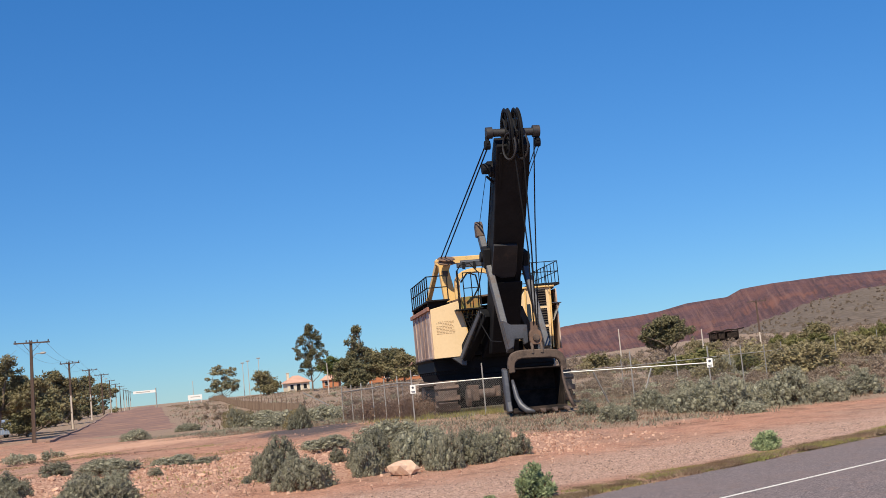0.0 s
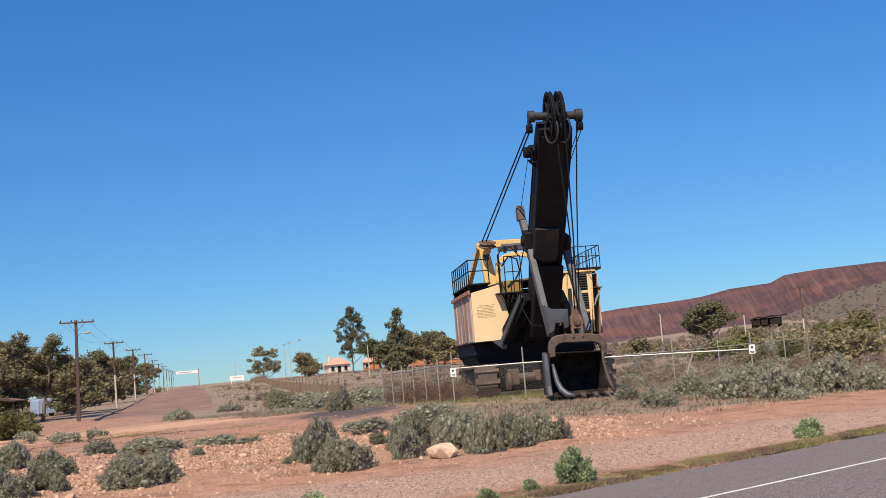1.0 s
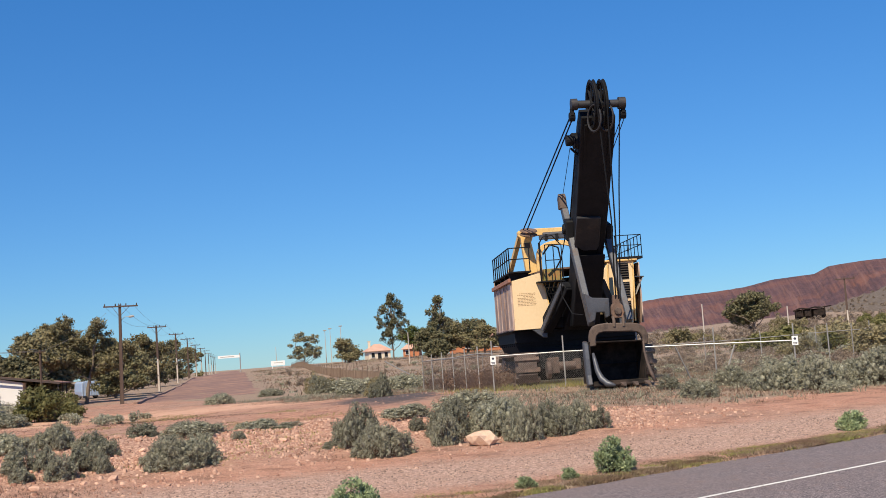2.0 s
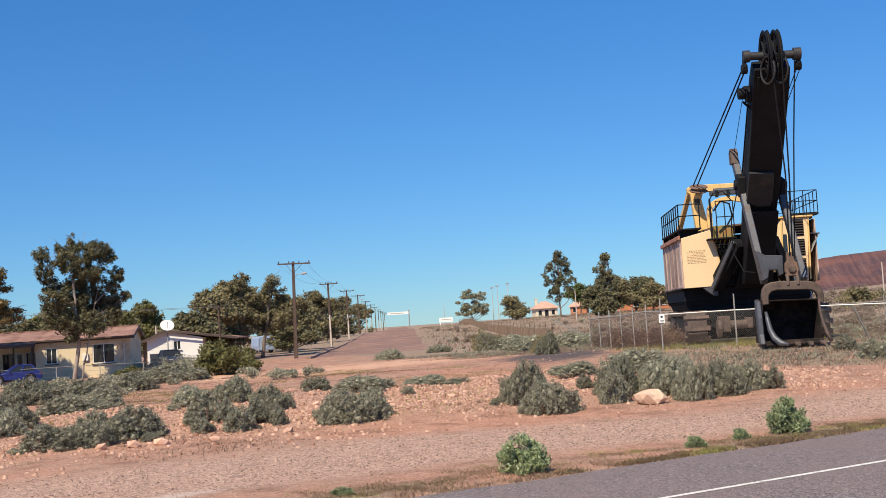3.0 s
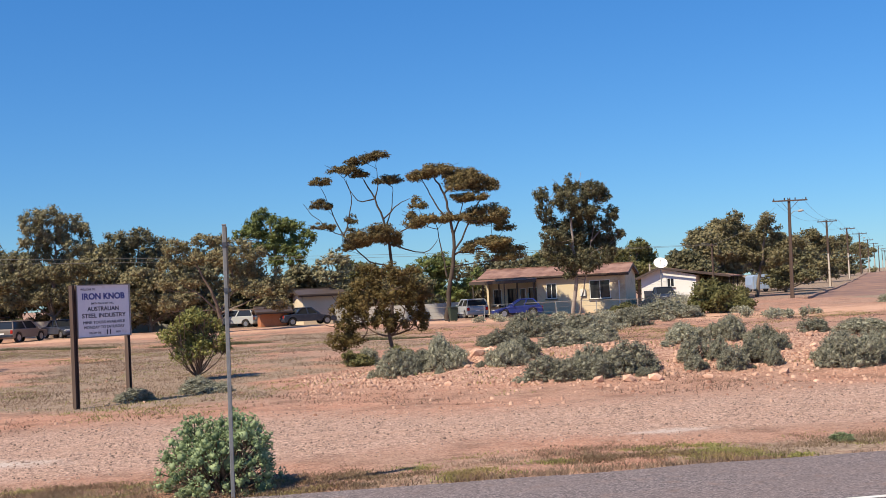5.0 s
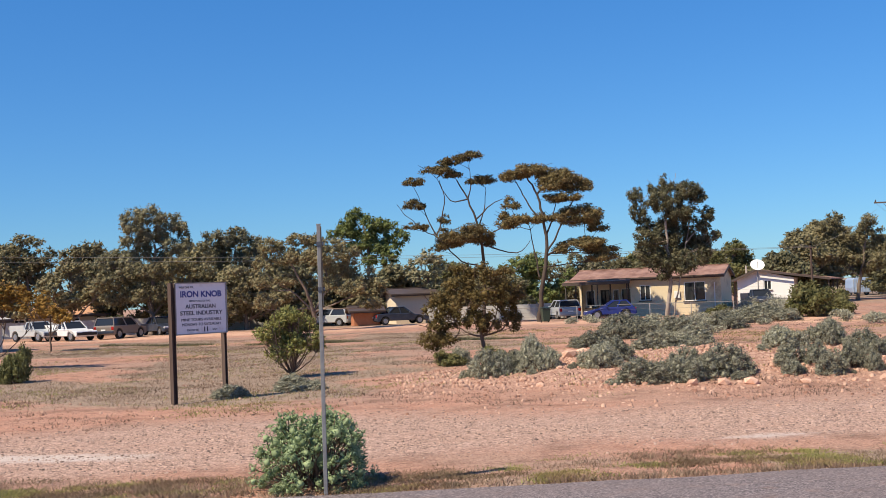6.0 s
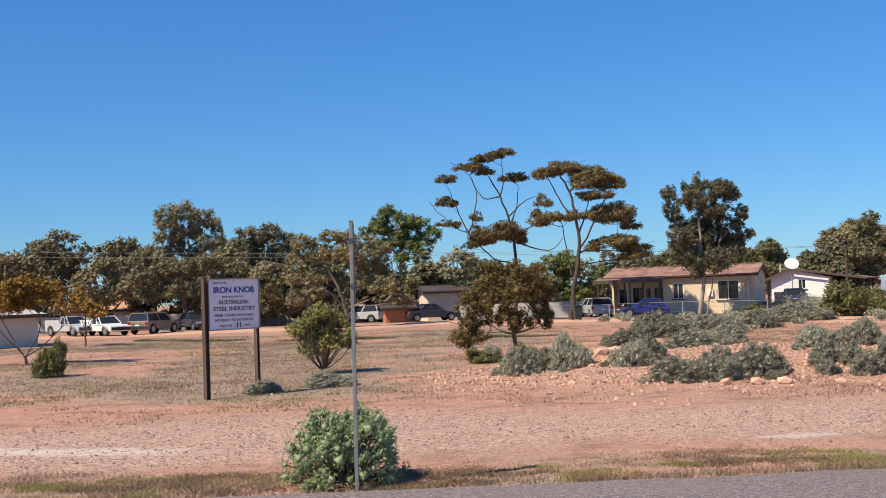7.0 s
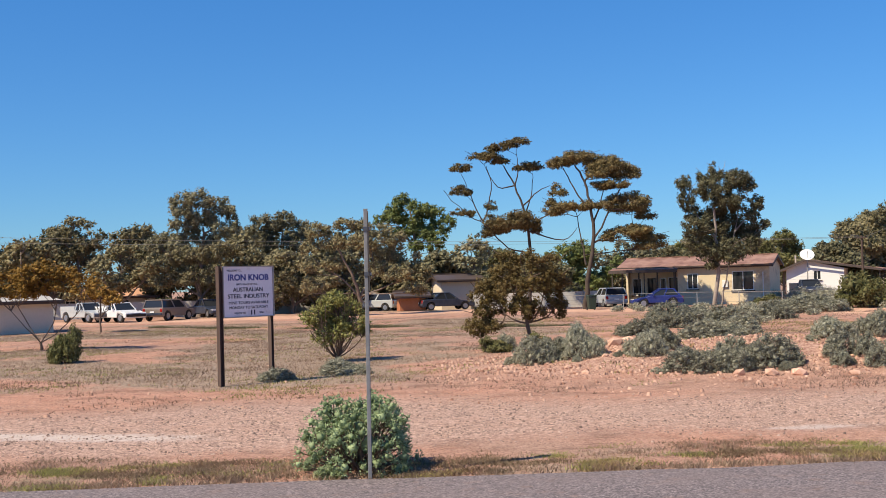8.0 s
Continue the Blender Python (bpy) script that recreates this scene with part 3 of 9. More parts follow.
def by_key(keys, v):
    for (a0, h0), (a1, h1) in zip(keys, keys[1:]):
        if a0 <= v <= a1:
            return h0 + (h1 - h0) * (v - a0) / (a1 - a0)
    return keys[-1][1]


def hill_z(az, d):
    """The scrubby apron below the dump, from the plain up to the foot of the rock."""
    x, y = bearing(az, 330)
    low = land(x, y) - 1.5
    foot = 2.4 + 640 * math.tan(radians(by_key([(40, 0.3), (44, 0.45), (50.6, 0.62), (55, 0.66), (56.8, 0.95), (58.4, 1.45), (59.9, 1.9), (62.3, 2.3), (66, 2.4), (80, 0.5), (88, 0.1)], az)))
    return low + (foot - low) * ((d - 330) / 310) ** 0.9


b = Build()
scrub, run = [], []
AZ = [40 + 0.12 * i for i in range(400)]
ROWS_D = [330, 400, 470, 540, 600, 640, 680, 720, 760, 800, 840, 880, 920, 960, 1000, 1060, 1200]
for az in AZ:
    top = 2.4 + 1000 * math.tan(radians(crest_height(az)))
    foot = hill_z(az, 640)
    for d in ROWS_D:
        x, y = bearing(az, d)
        if d <= 640:
            z = hill_z(az, d)
            sc = 1.0 if az > 55.5 or d < 560 else 0.0
        else:
            t = min(1.0, (d - 640) / 360)
            gully = abs(noise.noise((az * 1.3 + 1.6 * t, 0.8 * t, 3))) + 0.55 * abs(noise.noise((az * 3.6 - 2.2 * t, 1.5 * t, 8))) + 0.3 * abs(noise.noise((az * 9.0 + 5 * t, 3 * t, 5)))
            z = foot + (top - foot) * (t ** 1.15) - 5 * gully * math.sin(math.pi * min(1, t)) ** 0.7
            if d > 1000:
                z = top - (d - 1000) * 0.01
            z += 1.0 * noise.noise((az * 4, d * 0.02, 1)) * (1 if d < 1000 else 0.3)
            sc = 0.0 if az < 56 else 0.62 - 3.0 * t
        b.v.append((x, y, z))
        scrub.append(max(0.0, sc))
        tt = max(0.0, (d - 640) / 360)
        run.extend((az * 5.5 + 4.5 * tt, 1.1 * tt, 0.0))
k = len(ROWS_D)
for i in range(len(AZ) - 1):
    for j in range(k - 1):
        b.f.append((i * k + j, i * k + j + 1, (i + 1) * k + j + 1, (i + 1) * k + j))
hill_me = to_mesh("hill", b, hill_mat(), smooth=True)
at = hill_me.attributes.new("scrub", "FLOAT", "POINT")
at.data.foreach_set("value", scrub)
hill_me.attributes.new("run", "FLOAT_VECTOR", "POINT").data.foreach_set("vector", run)
tagged(new("hill", hill_me), "dark red stepped mine dump with gullied flank", "hill", kind="structure")


# ---- plants ----
class Foliage:
    """Gathers pointed leaves, and the solid cores added inside their tufts to block light."""

    def __init__(self, seed):
        self.rng = np.random.default_rng(seed)
        self.rows, self.hearts = [], []

    def clump(self, c, r, count, size, flat=1.0, shell=0.55, droop=0.0, heart=0.0):
        """Leaves strewn through a clump of radii r, thicker towards its outside; heart: share of the clump that is closed."""
        g = self.rng
        count = max(4, int(count))
        q = g.normal(size=(count, 3))
        q /= np.linalg.norm(q, axis=1)[:, None] + 1e-9
        rad = np.where(g.random(count) < 0.7, shell + (1 - shell) * g.random(count), g.random(count) ** 0.5)
        p = np.array(c) + q * rad[:, None] * np.array(r)
        d = g.normal(size=(count, 3)) * np.array((1, 1, flat)) - np.array((0, 0, droop)) + (q * 0.9 if heart else 0)
        d /= np.linalg.norm(d, axis=1)[:, None] + 1e-9
        s = np.cross(d, g.normal(size=(count, 3)))
        s /= np.linalg.norm(s, axis=1)[:, None] + 1e-9
        a = (size * g.uniform(0.6, 1.4, count))[:, None]
        self.rows.append(np.stack([p - s * a * 0.3, p + s * a * 0.3, p + d * a], axis=1))
        # closed eight-sided core, added so that the tuft shades itself
        if heart:
            k = np.array([(1, 0, 0), (-1, 0, 0), (0, 1, 0), (0, -1, 0), (0, 0, 1), (0, 0, -1)], dtype=float)
            turn, _ = np.linalg.qr(g.normal(size=(3, 3)))
            self.hearts.append(np.array(c) + (k @ turn) * g.uniform(0.75, 1.15, (6, 1)) * np.array(r) * heart)

    def mesh(self, name, material):
        leaves = np.concatenate(self.rows).reshape(-1, 3)
        n = len(leaves) // 3
        face = np.arange(3 * n).reshape(-1, 3)
        v = leaves
        if self.hearts:
            eight = np.array([(0, 2, 4), (2, 1, 4), (1, 3, 4), (3, 0, 4), (2, 0, 5), (1, 2, 5), (3, 1, 5), (0, 3, 5)])
            face = np.concatenate([face, (eight[None] + 3 * n + 6 * np.arange(len(self.hearts))[:, None, None]).reshape(-1, 3)])
            v = np.concatenate([leaves] + self.hearts)
        me = bpy.data.meshes.new(name)
        me.vertices.add(len(v))
        me.vertices.foreach_set("co", v.astype(np.float32).ravel())
        me.loops.add(face.size)
        me.loops.foreach_set("vertex_index", face.astype(np.int32).ravel())
        me.polygons.add(len(face))
        me.polygons.foreach_set("loop_start", np.arange(0, face.size, 3, dtype=np.int32))
        me.polygons.foreach_set("loop_total", np.full(len(face), 3, dtype=np.int32))
        me.update(calc_edges=True)
        me.polygons.foreach_set("use_smooth", np.ones(len(face), dtype=bool))
        me.materials.append(material)
        return me


def limb(b, a, c, r0, r1, rng, bend=0.12, n=6, steps=5):
    """A tapering, slightly crooked branch."""
    a, c = Vector(a), Vector(c)
    L = (c - a).length
    mid = Vector((rng.gauss(0, bend), rng.gauss(0, bend), rng.gauss(0.25 * bend, bend * 0.5))) * L
    pts, rs = [], []
    for i in range(steps + 1):
        t = i / steps
        p = a.lerp(c, t) + mid * (4 * t * (1 - t)) * 0.5
        p += Vector((rng.gauss(0, 1), rng.gauss(0, 1), rng.gauss(0, 1))) * L * 0.012 * (0 if i in (0, steps) else 1)
        pts.append(p)
        rs.append(r0 + (r1 - r0) * t)
    b.tube(pts, rs, n, caps=False)
    return pts


def wander(pts, rng, per=4, jitter=0.02):
    """A smooth crooked line through pts."""
    pts = [Vector(p) for p in pts]
    out = []
    for i in range(len(pts) - 1):
        p0, p1, p2, p3 = pts[max(0, i - 1)], pts[i], pts[i + 1], pts[min(len(pts) - 1, i + 2)]
        for k in range(per):
            t = k / per
            q = 0.5 * (2 * p1 + (p2 - p0) * t + (2 * p0 - 5 * p1 + 4 * p2 - p3) * t * t + (3 * p1 - p0 - 3 * p2 + p3) * t ** 3)
            if i or k:
                q = q + Vector((rng.gauss(0, 1), rng.gauss(0, 1), rng.gauss(0, 0.5))) * jitter * (p2 - p1).length
            out.append(q)
    return out + [pts[-1]]


def leaf_pad(crown, rng, c, rx, rz_, count, size, flat, heart=0.68):
    """One clump of foliage broken into many small dense tufts, thin below."""
    vol = rx * rx * rz_
    n_t = max(7, int(9 + 18 * vol ** 0.45))
    for _ in range(n_t):
        q = Vector((rng.gauss(0, 1), rng.gauss(0, 1), rng.gauss(0, 1))).normalized() * rng.uniform(0.45, 1.02)
        if q.z < 0:
            q.z *= 1 - flat
        f = rng.uniform(0.20, 0.40)
        crown.clump((c.x + q.x * rx, c.y + q.y * rx, c.z + q.z * rz_), (rx * f, rx * f, max(0.10, rz_ * f * 1.2)), count / n_t * (f / 0.28) ** 1.5, size, 0.8, 0.62, 0.15, heart)


def make_tree(name, x, y, clumps, trunk, leaf, bark, label, leaf_size=0.2, density=26, radius=0.22, seed=1, rz=0.0, sink=0.15, group="", fork=0.35, bare=0, bones=(), flat=0.35, swell=1.0):
    """A tree from clumps (across, up, radius across, radius up): a trunk that forks towards each clump, and leaves in every clump.
    trunk: heights of the forks; bones: main limbs as lines of (across, up), the first one the trunk."""
    rng = random.Random(seed)
    root = thing(name, pose(x, y, land(x, y) - sink, 0, 0, rz), label, "tree", group)
    wood, crown = Build(), Foliage(seed)
    joints = []
    forks = [Vector((0, 0, h + sink)) for h in trunk]
    prev, r = Vector((0, 0, 0)), radius
    for fk in forks:
        limb(wood, prev, fk, r, r * 0.72, rng, 0.05, 8, 4)
        prev, r = fk, r * 0.72
    joints += forks
    for i, line in enumerate(bones):
        first = Vector((line[0][0], 0, line[0][1] + sink))
        near = min(joints, key=lambda q: math.hypot(q.x - first.x, q.z - first.z)) if joints else first
        depth, drift = near.y, rng.uniform(-0.35, 0.35)
        pts = [Vector((px, depth + drift * k * 0.8, pz + sink)) for k, (px, pz) in enumerate(line)]
        if i == 0 or line[0][1] < 0.2:
            pts[0].z = 0.0
        elif (near - first).length < 1.2:
            pts[0] = near.copy()
        pts = wander(pts, rng)
        r0, r1 = (radius, radius * 0.28) if i == 0 else (radius * 0.42, radius * 0.12)
        wood.tube(pts, [r0 + (r1 - r0) * (k / (len(pts) - 1)) ** 0.8 for k in range(len(pts))], 7, caps=False)
        joints += pts[(len(pts) // 3 if i == 0 else 1):]
    for cx, cz, rx, rz_ in clumps:
        rx, rz_ = rx * swell, rz_ * swell
        if bones:
            near = min(joints, key=lambda q: math.hypot(q.x - cx, q.z - cz - sink))
            cy = near.y + rng.uniform(-1, 1) * max(0.3, rx * 0.7)
        else:
            cy = rng.uniform(-1, 1) * max(0.6, abs(cx) * 0.5 + rx * 0.6)
        c = Vector((cx, cy, cz + sink))
        best = min(joints, key=lambda q: (q - c).length + (4 if q.z > c.z - 0.3 else 0) + (9 if c.z - q.z < 0.9 * math.hypot(c.x - q.x, c.y - q.y) and q not in forks and not bones else 0))
        rb = max(0.022, radius * fork * min(1.3, (c - best).length / 5 + (0.18 if bones else 0.35)))
        pts = limb(wood, best, c - Vector((0, 0, rz_ * 0.5)), rb, rb * 0.4, rng, 0.2, 6, 6)
        if best in forks and (c - best).length > 2.0:
            joints += [pts[3], pts[4]]
        for _ in range(4 + bare):
            q = Vector((rng.uniform(-1, 1) * rx, rng.uniform(-1, 1) * rx, rng.uniform(-0.2, 0.9) * rz_)) * (0.85 if not bare else 1.25)
            limb(wood, pts[-2], c + q, rb * 0.4, 0.012, rng, 0.15, 4, 3)
        leaf_pad(crown, rng, c, rx, rz_, density * (max(0.12, rx * rx * rz_) ** 0.70) / (leaf_size ** 2) * 0.42, leaf_size, flat)
    part("trunk", wood, bark, root, smooth=True, fix=False)
    part("crown", crown.mesh("crown", leaf), None, root)
    return root


def dome_clumps(w, top, low, count, rng, r=(0.8, 1.5), squash=0.65, point=0.0):
    """Clumps that fill an uneven crown of width w between heights low and top."""
    out = []
    for i in range(count):
        a = rng.uniform(-1, 1)
        t = rng.random() ** 0.8
        half = (w * 0.58) * math.sqrt(max(0.05, 1 - (2 * t - 0.85) ** 2 * 0.8)) * (1 - point * t)
        rr = rng.uniform(*r)
        out.append((a * max(0.1, half - rr * 0.6), low + (top - low - rr * squash) * t, rr, rr * squash))
    return out


def make_sage(name, seed, leaf, label, w=2.0, h=0.95, heads_n=70, leaf_size=0.05, count=120, category="bush", size=(0.055, 0.105)):
    """A mound of dense knobbly leafy heads with dark gaps between them. Stands on its origin."""
    rng = random.Random(seed)
    root = thing(name, Matrix(), label, category)
    wood, crown = Build(), Foliage(seed)
    heads, tries = [], 0
    while len(heads) < heads_n and tries < 5000:
        tries += 1
        a, up = rng.uniform(0, 6.283), rng.random() ** 0.8 * 1.5
        edge = 1 + 0.34 * noise.noise((math.cos(a) * 1.5, math.sin(a) * 1.5, seed * 3.1)) + 0.2 * noise.noise((math.cos(a) * 4, math.sin(a) * 4, up * 3 + seed))
        r = rng.uniform(*size) * w
        d = (w * 0.5 * edge - r * 0.6) * math.cos(up) ** 0.6
        c = Vector((math.cos(a) * d, math.sin(a) * d, 0))
        c.z = max(r * 0.6, h * math.sin(up) ** 0.8 * (0.9 + 0.45 * noise.noise((c.x * 2.4 / w, c.y * 2.4 / w, seed))) * rng.uniform(0.86, 1.1) - r * 0.5)
        if any((c - q).length < (r + s_) * 0.66 for q, s_ in heads):
            continue
        heads.append((c, r))
    for c, r in heads:
        crown.clump(c, (r, r, r * 1.1), count * (r / (0.08 * w)) ** 1.6, leaf_size, 0.9, 0.78, -0.3, 0.72)
        out = Vector((c.x / w * 1.4 + rng.gauss(0, 0.3), c.y / w * 1.4 + rng.gauss(0, 0.3), 0.55)).normalized()
        for _ in range(3):          # sprigs break the outline of each head
            o = (out + Vector((rng.gauss(0, 0.5), rng.gauss(0, 0.5), rng.gauss(0, 0.4)))).normalized()
            crown.clump(c + o * r * rng.uniform(0.85, 1.25), (r * 0.28, r * 0.28, r * 0.34), count * 0.09, leaf_size * 0.9, 0.9, 0.5, -0.5)
        limb(wood, (rng.gauss(0, 0.06) * w, rng.gauss(0, 0.06) * w, -0.08), c, 0.016, 0.005, rng, 0.14, 4, 3)
    crown.clump((0, 0, h * 0.4), (w * 0.3, w * 0.3, h * 0.36), heads_n * count * 0.1, leaf_size, 0.9, 0.4, 0, 0.95)
    tagged(part("twig_tangle", wood, M_TWIG, root, smooth=True, fix=False), kind="stuff")
    tagged(part("foliage", crown.mesh("foliage", leaf), None, root), kind="stuff")
    return root


def make_bush(name, kind_seed, leaf, label, w=1.0, h=0.7, leaf_size=0.07, count=2600, stems=14, spiky=0.0, category="bush", heart=0.75):
    """A mound of twigs and leaves of about w by h, to be copied about. Stands on its origin."""
    rng = random.Random(kind_seed)
    root = thing(name, Matrix(), label, category)
    wood, crown = Build(), Foliage(kind_seed)
    lobes = []
    for i in range(13):
        a = rng.uniform(0, 6.283)
        d = rng.random() ** 0.6 * w * 0.36
        top = h * (0.95 - 0.75 * (d / (w * 0.5)) ** 1.6) * rng.uniform(0.75, 1.08)
        lobes.append((math.cos(a) * d, math.sin(a) * d, top))
    for lx, ly, lz in lobes:
        rr = rng.uniform(0.13, 0.21) * w
        rz_ = max(0.1 * h, min(lz * 0.5, rr * 0.95))
        for _ in range(5):
            o = Vector((rng.gauss(0, 1), rng.gauss(0, 1), rng.gauss(0, 0.8))).normalized()
            crown.clump((lx + o.x * rr * 0.6, ly + o.y * rr * 0.6, max(rz_ * 0.5, lz - rz_ + o.z * rz_ * 0.6)), (rr * 0.5, rr * 0.5, rz_ * 0.5), count // 75, leaf_size, 0.9, 0.7, -spiky, heart)
        crown.clump((lx * 0.95, ly * 0.95, lz * 0.4), (rr * 0.95, rr * 0.95, lz * 0.42), count // 40, leaf_size, 0.9, 0.5)
    for i in range(stems):
        lx, ly, lz = rng.choice(lobes)
        limb(wood, (rng.gauss(0, 0.04) * w, rng.gauss(0, 0.04) * w, -0.08), (lx * 1.05, ly * 1.05, lz * rng.uniform(0.6, 1.02)), 0.012 * w + 0.004, 0.004, rng, 0.12, 4, 3)
    tagged(part("twig_tangle", wood, M_TWIG, root, smooth=True, fix=False), kind="stuff")
    tagged(part("foliage", crown.mesh("foliage", leaf), None, root), kind="stuff")
    return root


def put(ob, x, y, s=1.0, sz=None, rz=0.0, sink=0.03, first=False, label=""):
    m = pose(x, y, land(x, y) - sink, 0, 0, rz) @ Matrix.Diagonal((s, s, s if sz is None else sz, 1))
    if first:
        ob.matrix_world = m
        return ob
    ob2 = copy_thing(ob, m)
    ob2.matrix_basis = m
    return tagged(ob2, label) if label else ob2


# ---- trees ----
def facing(x, y):
    """Turn by which a thing's x axis runs across the line of sight."""
    return -math.degrees(math.atan2(x, y))


# three tall gums by the dirt road: foliage pads (across, up, radii) and main limbs, in metres from the foot
PADS_A = [(-1.75, 10.24, 0.63, 0.4), (-0.95, 10.48, 0.87, 0.48), (0.04, 10.63, 1.03, 0.4), (1.01, 10.27, 1.03, 0.48), (1.98, 9.83, 0.99, 0.63),
          (2.82, 9.39, 0.95, 0.55), (3.6, 9.23, 0.55, 0.4), (1.17, 9.39, 0.79, 0.55), (1.33, 8.51, 0.87, 0.32), (2.31, 8.54, 0.79, 0.32),
          (-1.64, 8.25, 0.52, 0.44), (-2.26, 7.56, 0.4, 0.32), (-2.08, 6.96, 0.71, 0.48), (-1.09, 7.19, 0.79, 0.4), (0.09, 7.14, 0.55, 0.4),
          (1.08, 7.22, 0.71, 0.4), (2.45, 7.15, 0.95, 0.63), (3.43, 7.11, 1.03, 0.71), (4.26, 6.4, 0.63, 0.4), (1.77, 5.01, 0.63, 0.48), (3.35, 5.34, 1.19, 0.48),
          (4.5, 4.9, 0.99, 0.48), (4.67, 4.3, 0.95, 0.32)]
LIMBS_A = [[(0.0, 0.16), (0.34, 2.7), (0.71, 5.06), (0.59, 6.84), (0.16, 8.84), (-0.46, 10.06)], [(0.7, 4.66), (1.85, 6.9), (2.7, 8.45), (3.25, 9.29)],
           [(0.67, 4.07), (2.18, 5.31), (3.94, 5.51)], [(0.59, 6.84), (-0.23, 7.87), (-0.96, 9.29), (-1.36, 10.1)], [(0.12, 3.11), (-0.13, 4.7), (-0.51, 6.89)],
           [(0.16, 8.84), (0.79, 9.61)], [(0.75, 5.85), (1.16, 7.21), (1.52, 8.38)], [(-0.51, 6.89), (-1.47, 7.53)], [(1.85, 6.9), (3.22, 6.84)]]
make_tree("eucalyptus_tree", 13.26, 85.0, PADS_A, (), L_TALL, M_DARK_BARK, "tall flat-topped gum tree with brown-green foliage in tiers", 0.12, 84, 0.19, 11, facing(13.26, 85.0), fork=0.3, bare=1, swell=1.25, bones=LIMBS_A, flat=0.65)
PADS_B = [(-4.92, 10.44, 0.75, 0.37), (-3.55, 11.35, 0.75, 0.33), (-2.81, 11.19, 0.75, 0.41), (-2.07, 10.95, 0.7, 0.33), (-2.37, 11.8, 0.66, 0.41),
          (-1.49, 11.93, 0.62, 0.41), (-0.57, 12.18, 0.83, 0.37), (0.19, 10.44, 0.91, 0.37), (-0.64, 10.31, 0.33, 0.25), (-4.98, 8.78, 0.62, 0.37),
          (-4.45, 8.63, 0.33, 0.29), (-4.92, 7.15, 0.7, 0.25), (-4.13, 7.04, 0.33, 0.21), (-2.66, 7.56, 0.5, 0.37), (-1.55, 6.27, 1.49, 0.75),
          (-2.31, 5.89, 0.91, 0.58), (-0.31, 6.22, 0.99, 0.75), (-3.15, 5.51, 0.58, 0.33), (0.5, 5.78, 0.5, 0.5)]
LIMBS_B = [[(0.0, 0.42), (0.06, 4.97), (-0.28, 6.97), (-0.94, 9.07), (-1.67, 10.52)], [(-0.28, 6.97), (0.32, 8.36), (0.42, 9.93)], [(-0.94, 9.07), (-0.65, 9.98),
           (-0.69, 11.23)], [(0.02, 4.14), (-1.53, 4.53), (-3.13, 6.17), (-4.62, 7.22), (-6.1, 8.86)], [(-3.13, 6.17), (-3.97, 7.95), (-4.65, 9.72)],
           [(-2.97, 6.95), (-2.61, 8.81), (-2.96, 10.57)], [(-0.94, 9.07), (-2.19, 9.0), (-3.12, 10.7)], [(0.06, 4.97), (2.54, 4.99), (3.56, 5.9)], [(0.52, 6.19),
           (1.58, 6.89), (3.04, 7.08)], [(-0.47, 7.39), (0.82, 8.58), (1.67, 8.96)]]
make_tree("eucalyptus_tree", 9.91, 89.37, PADS_B, (), L_TALL, M_DARK_BARK, "tall open gum tree with bare forked limbs and small leaf tufts", 0.12, 84, 0.15, 12, facing(9.91, 89.37), fork=0.3, bare=1, swell=1.12, bones=LIMBS_B, flat=0.65)
PADS_C = [(-1.9, 8.45, 0.52, 0.48), (-1.83, 7.38, 0.48, 0.72), (-1.6, 6.38, 0.56, 0.48), (-0.41, 8.81, 0.48, 0.56), (0.23, 9.17, 0.48, 0.56),
          (0.81, 8.43, 0.8, 0.72), (-0.26, 7.81, 0.8, 0.8), (1.78, 8.69, 0.72, 0.56), (2.18, 8.15, 0.56, 0.48), (1.06, 7.15, 0.88, 0.72), (2.78, 7.06, 0.48, 0.36),
          (3.07, 6.77, 0.36, 0.32), (2.36, 6.11, 0.56, 0.56), (3.47, 5.54, 0.32, 0.32), (2.31, 5.01, 0.88, 0.72), (0.04, 5.9, 1.2, 0.88), (-1.14, 5.37, 1.0, 0.64),
          (1.16, 5.06, 1.0, 0.88), (-1.01, 3.98, 0.88, 0.72), (0.71, 3.71, 1.12, 0.72), (2.45, 4.03, 0.56, 0.56), (-0.28, 3.08, 0.6, 0.48)]
LIMBS_C = [[(-0.19, -0.18), (0.15, 2.36), (0.1, 4.72), (0.06, 7.09), (0.22, 9.05)], [(0.27, -0.19), (0.77, 2.33), (1.35, 5.06), (1.78, 7.78)], [(0.1, 4.72),
           (-1.11, 6.16), (-1.98, 8.38)], [(1.35, 5.06), (2.56, 6.37)], [(0.19, 3.14), (-0.99, 4.37)], [(0.78, 2.73), (2.28, 4.43)]]
make_tree("eucalyptus_tree", 22.24, 84.08, PADS_C, (), L_SHADOWY, M_PALE_BARK, "dense dark gum tree with pale trunks before a house", 0.13, 84, 0.17, 13, facing(22.24, 84.08), fork=0.3, bare=1, swell=1.22, bones=LIMBS_C, flat=0.2)


def plain_tree(x, y, w, top, low, count, leaf, label, seed, name="eucalyptus_tree", r=(0.8, 1.5), size=0.18, density=34, radius=0.2, bark=None, squash=0.65, group="", bare=0, forks=None):
    rng = random.Random(seed)
    cl = dome_clumps(w, top, low, count, rng, r, squash)
    return make_tree(name, x, y, cl, forks or (low * 0.5, low + (top - low) * 0.3), leaf, bark or M_BARK, label, size, density, radius, seed, facing(x, y), group=group, bare=bare)


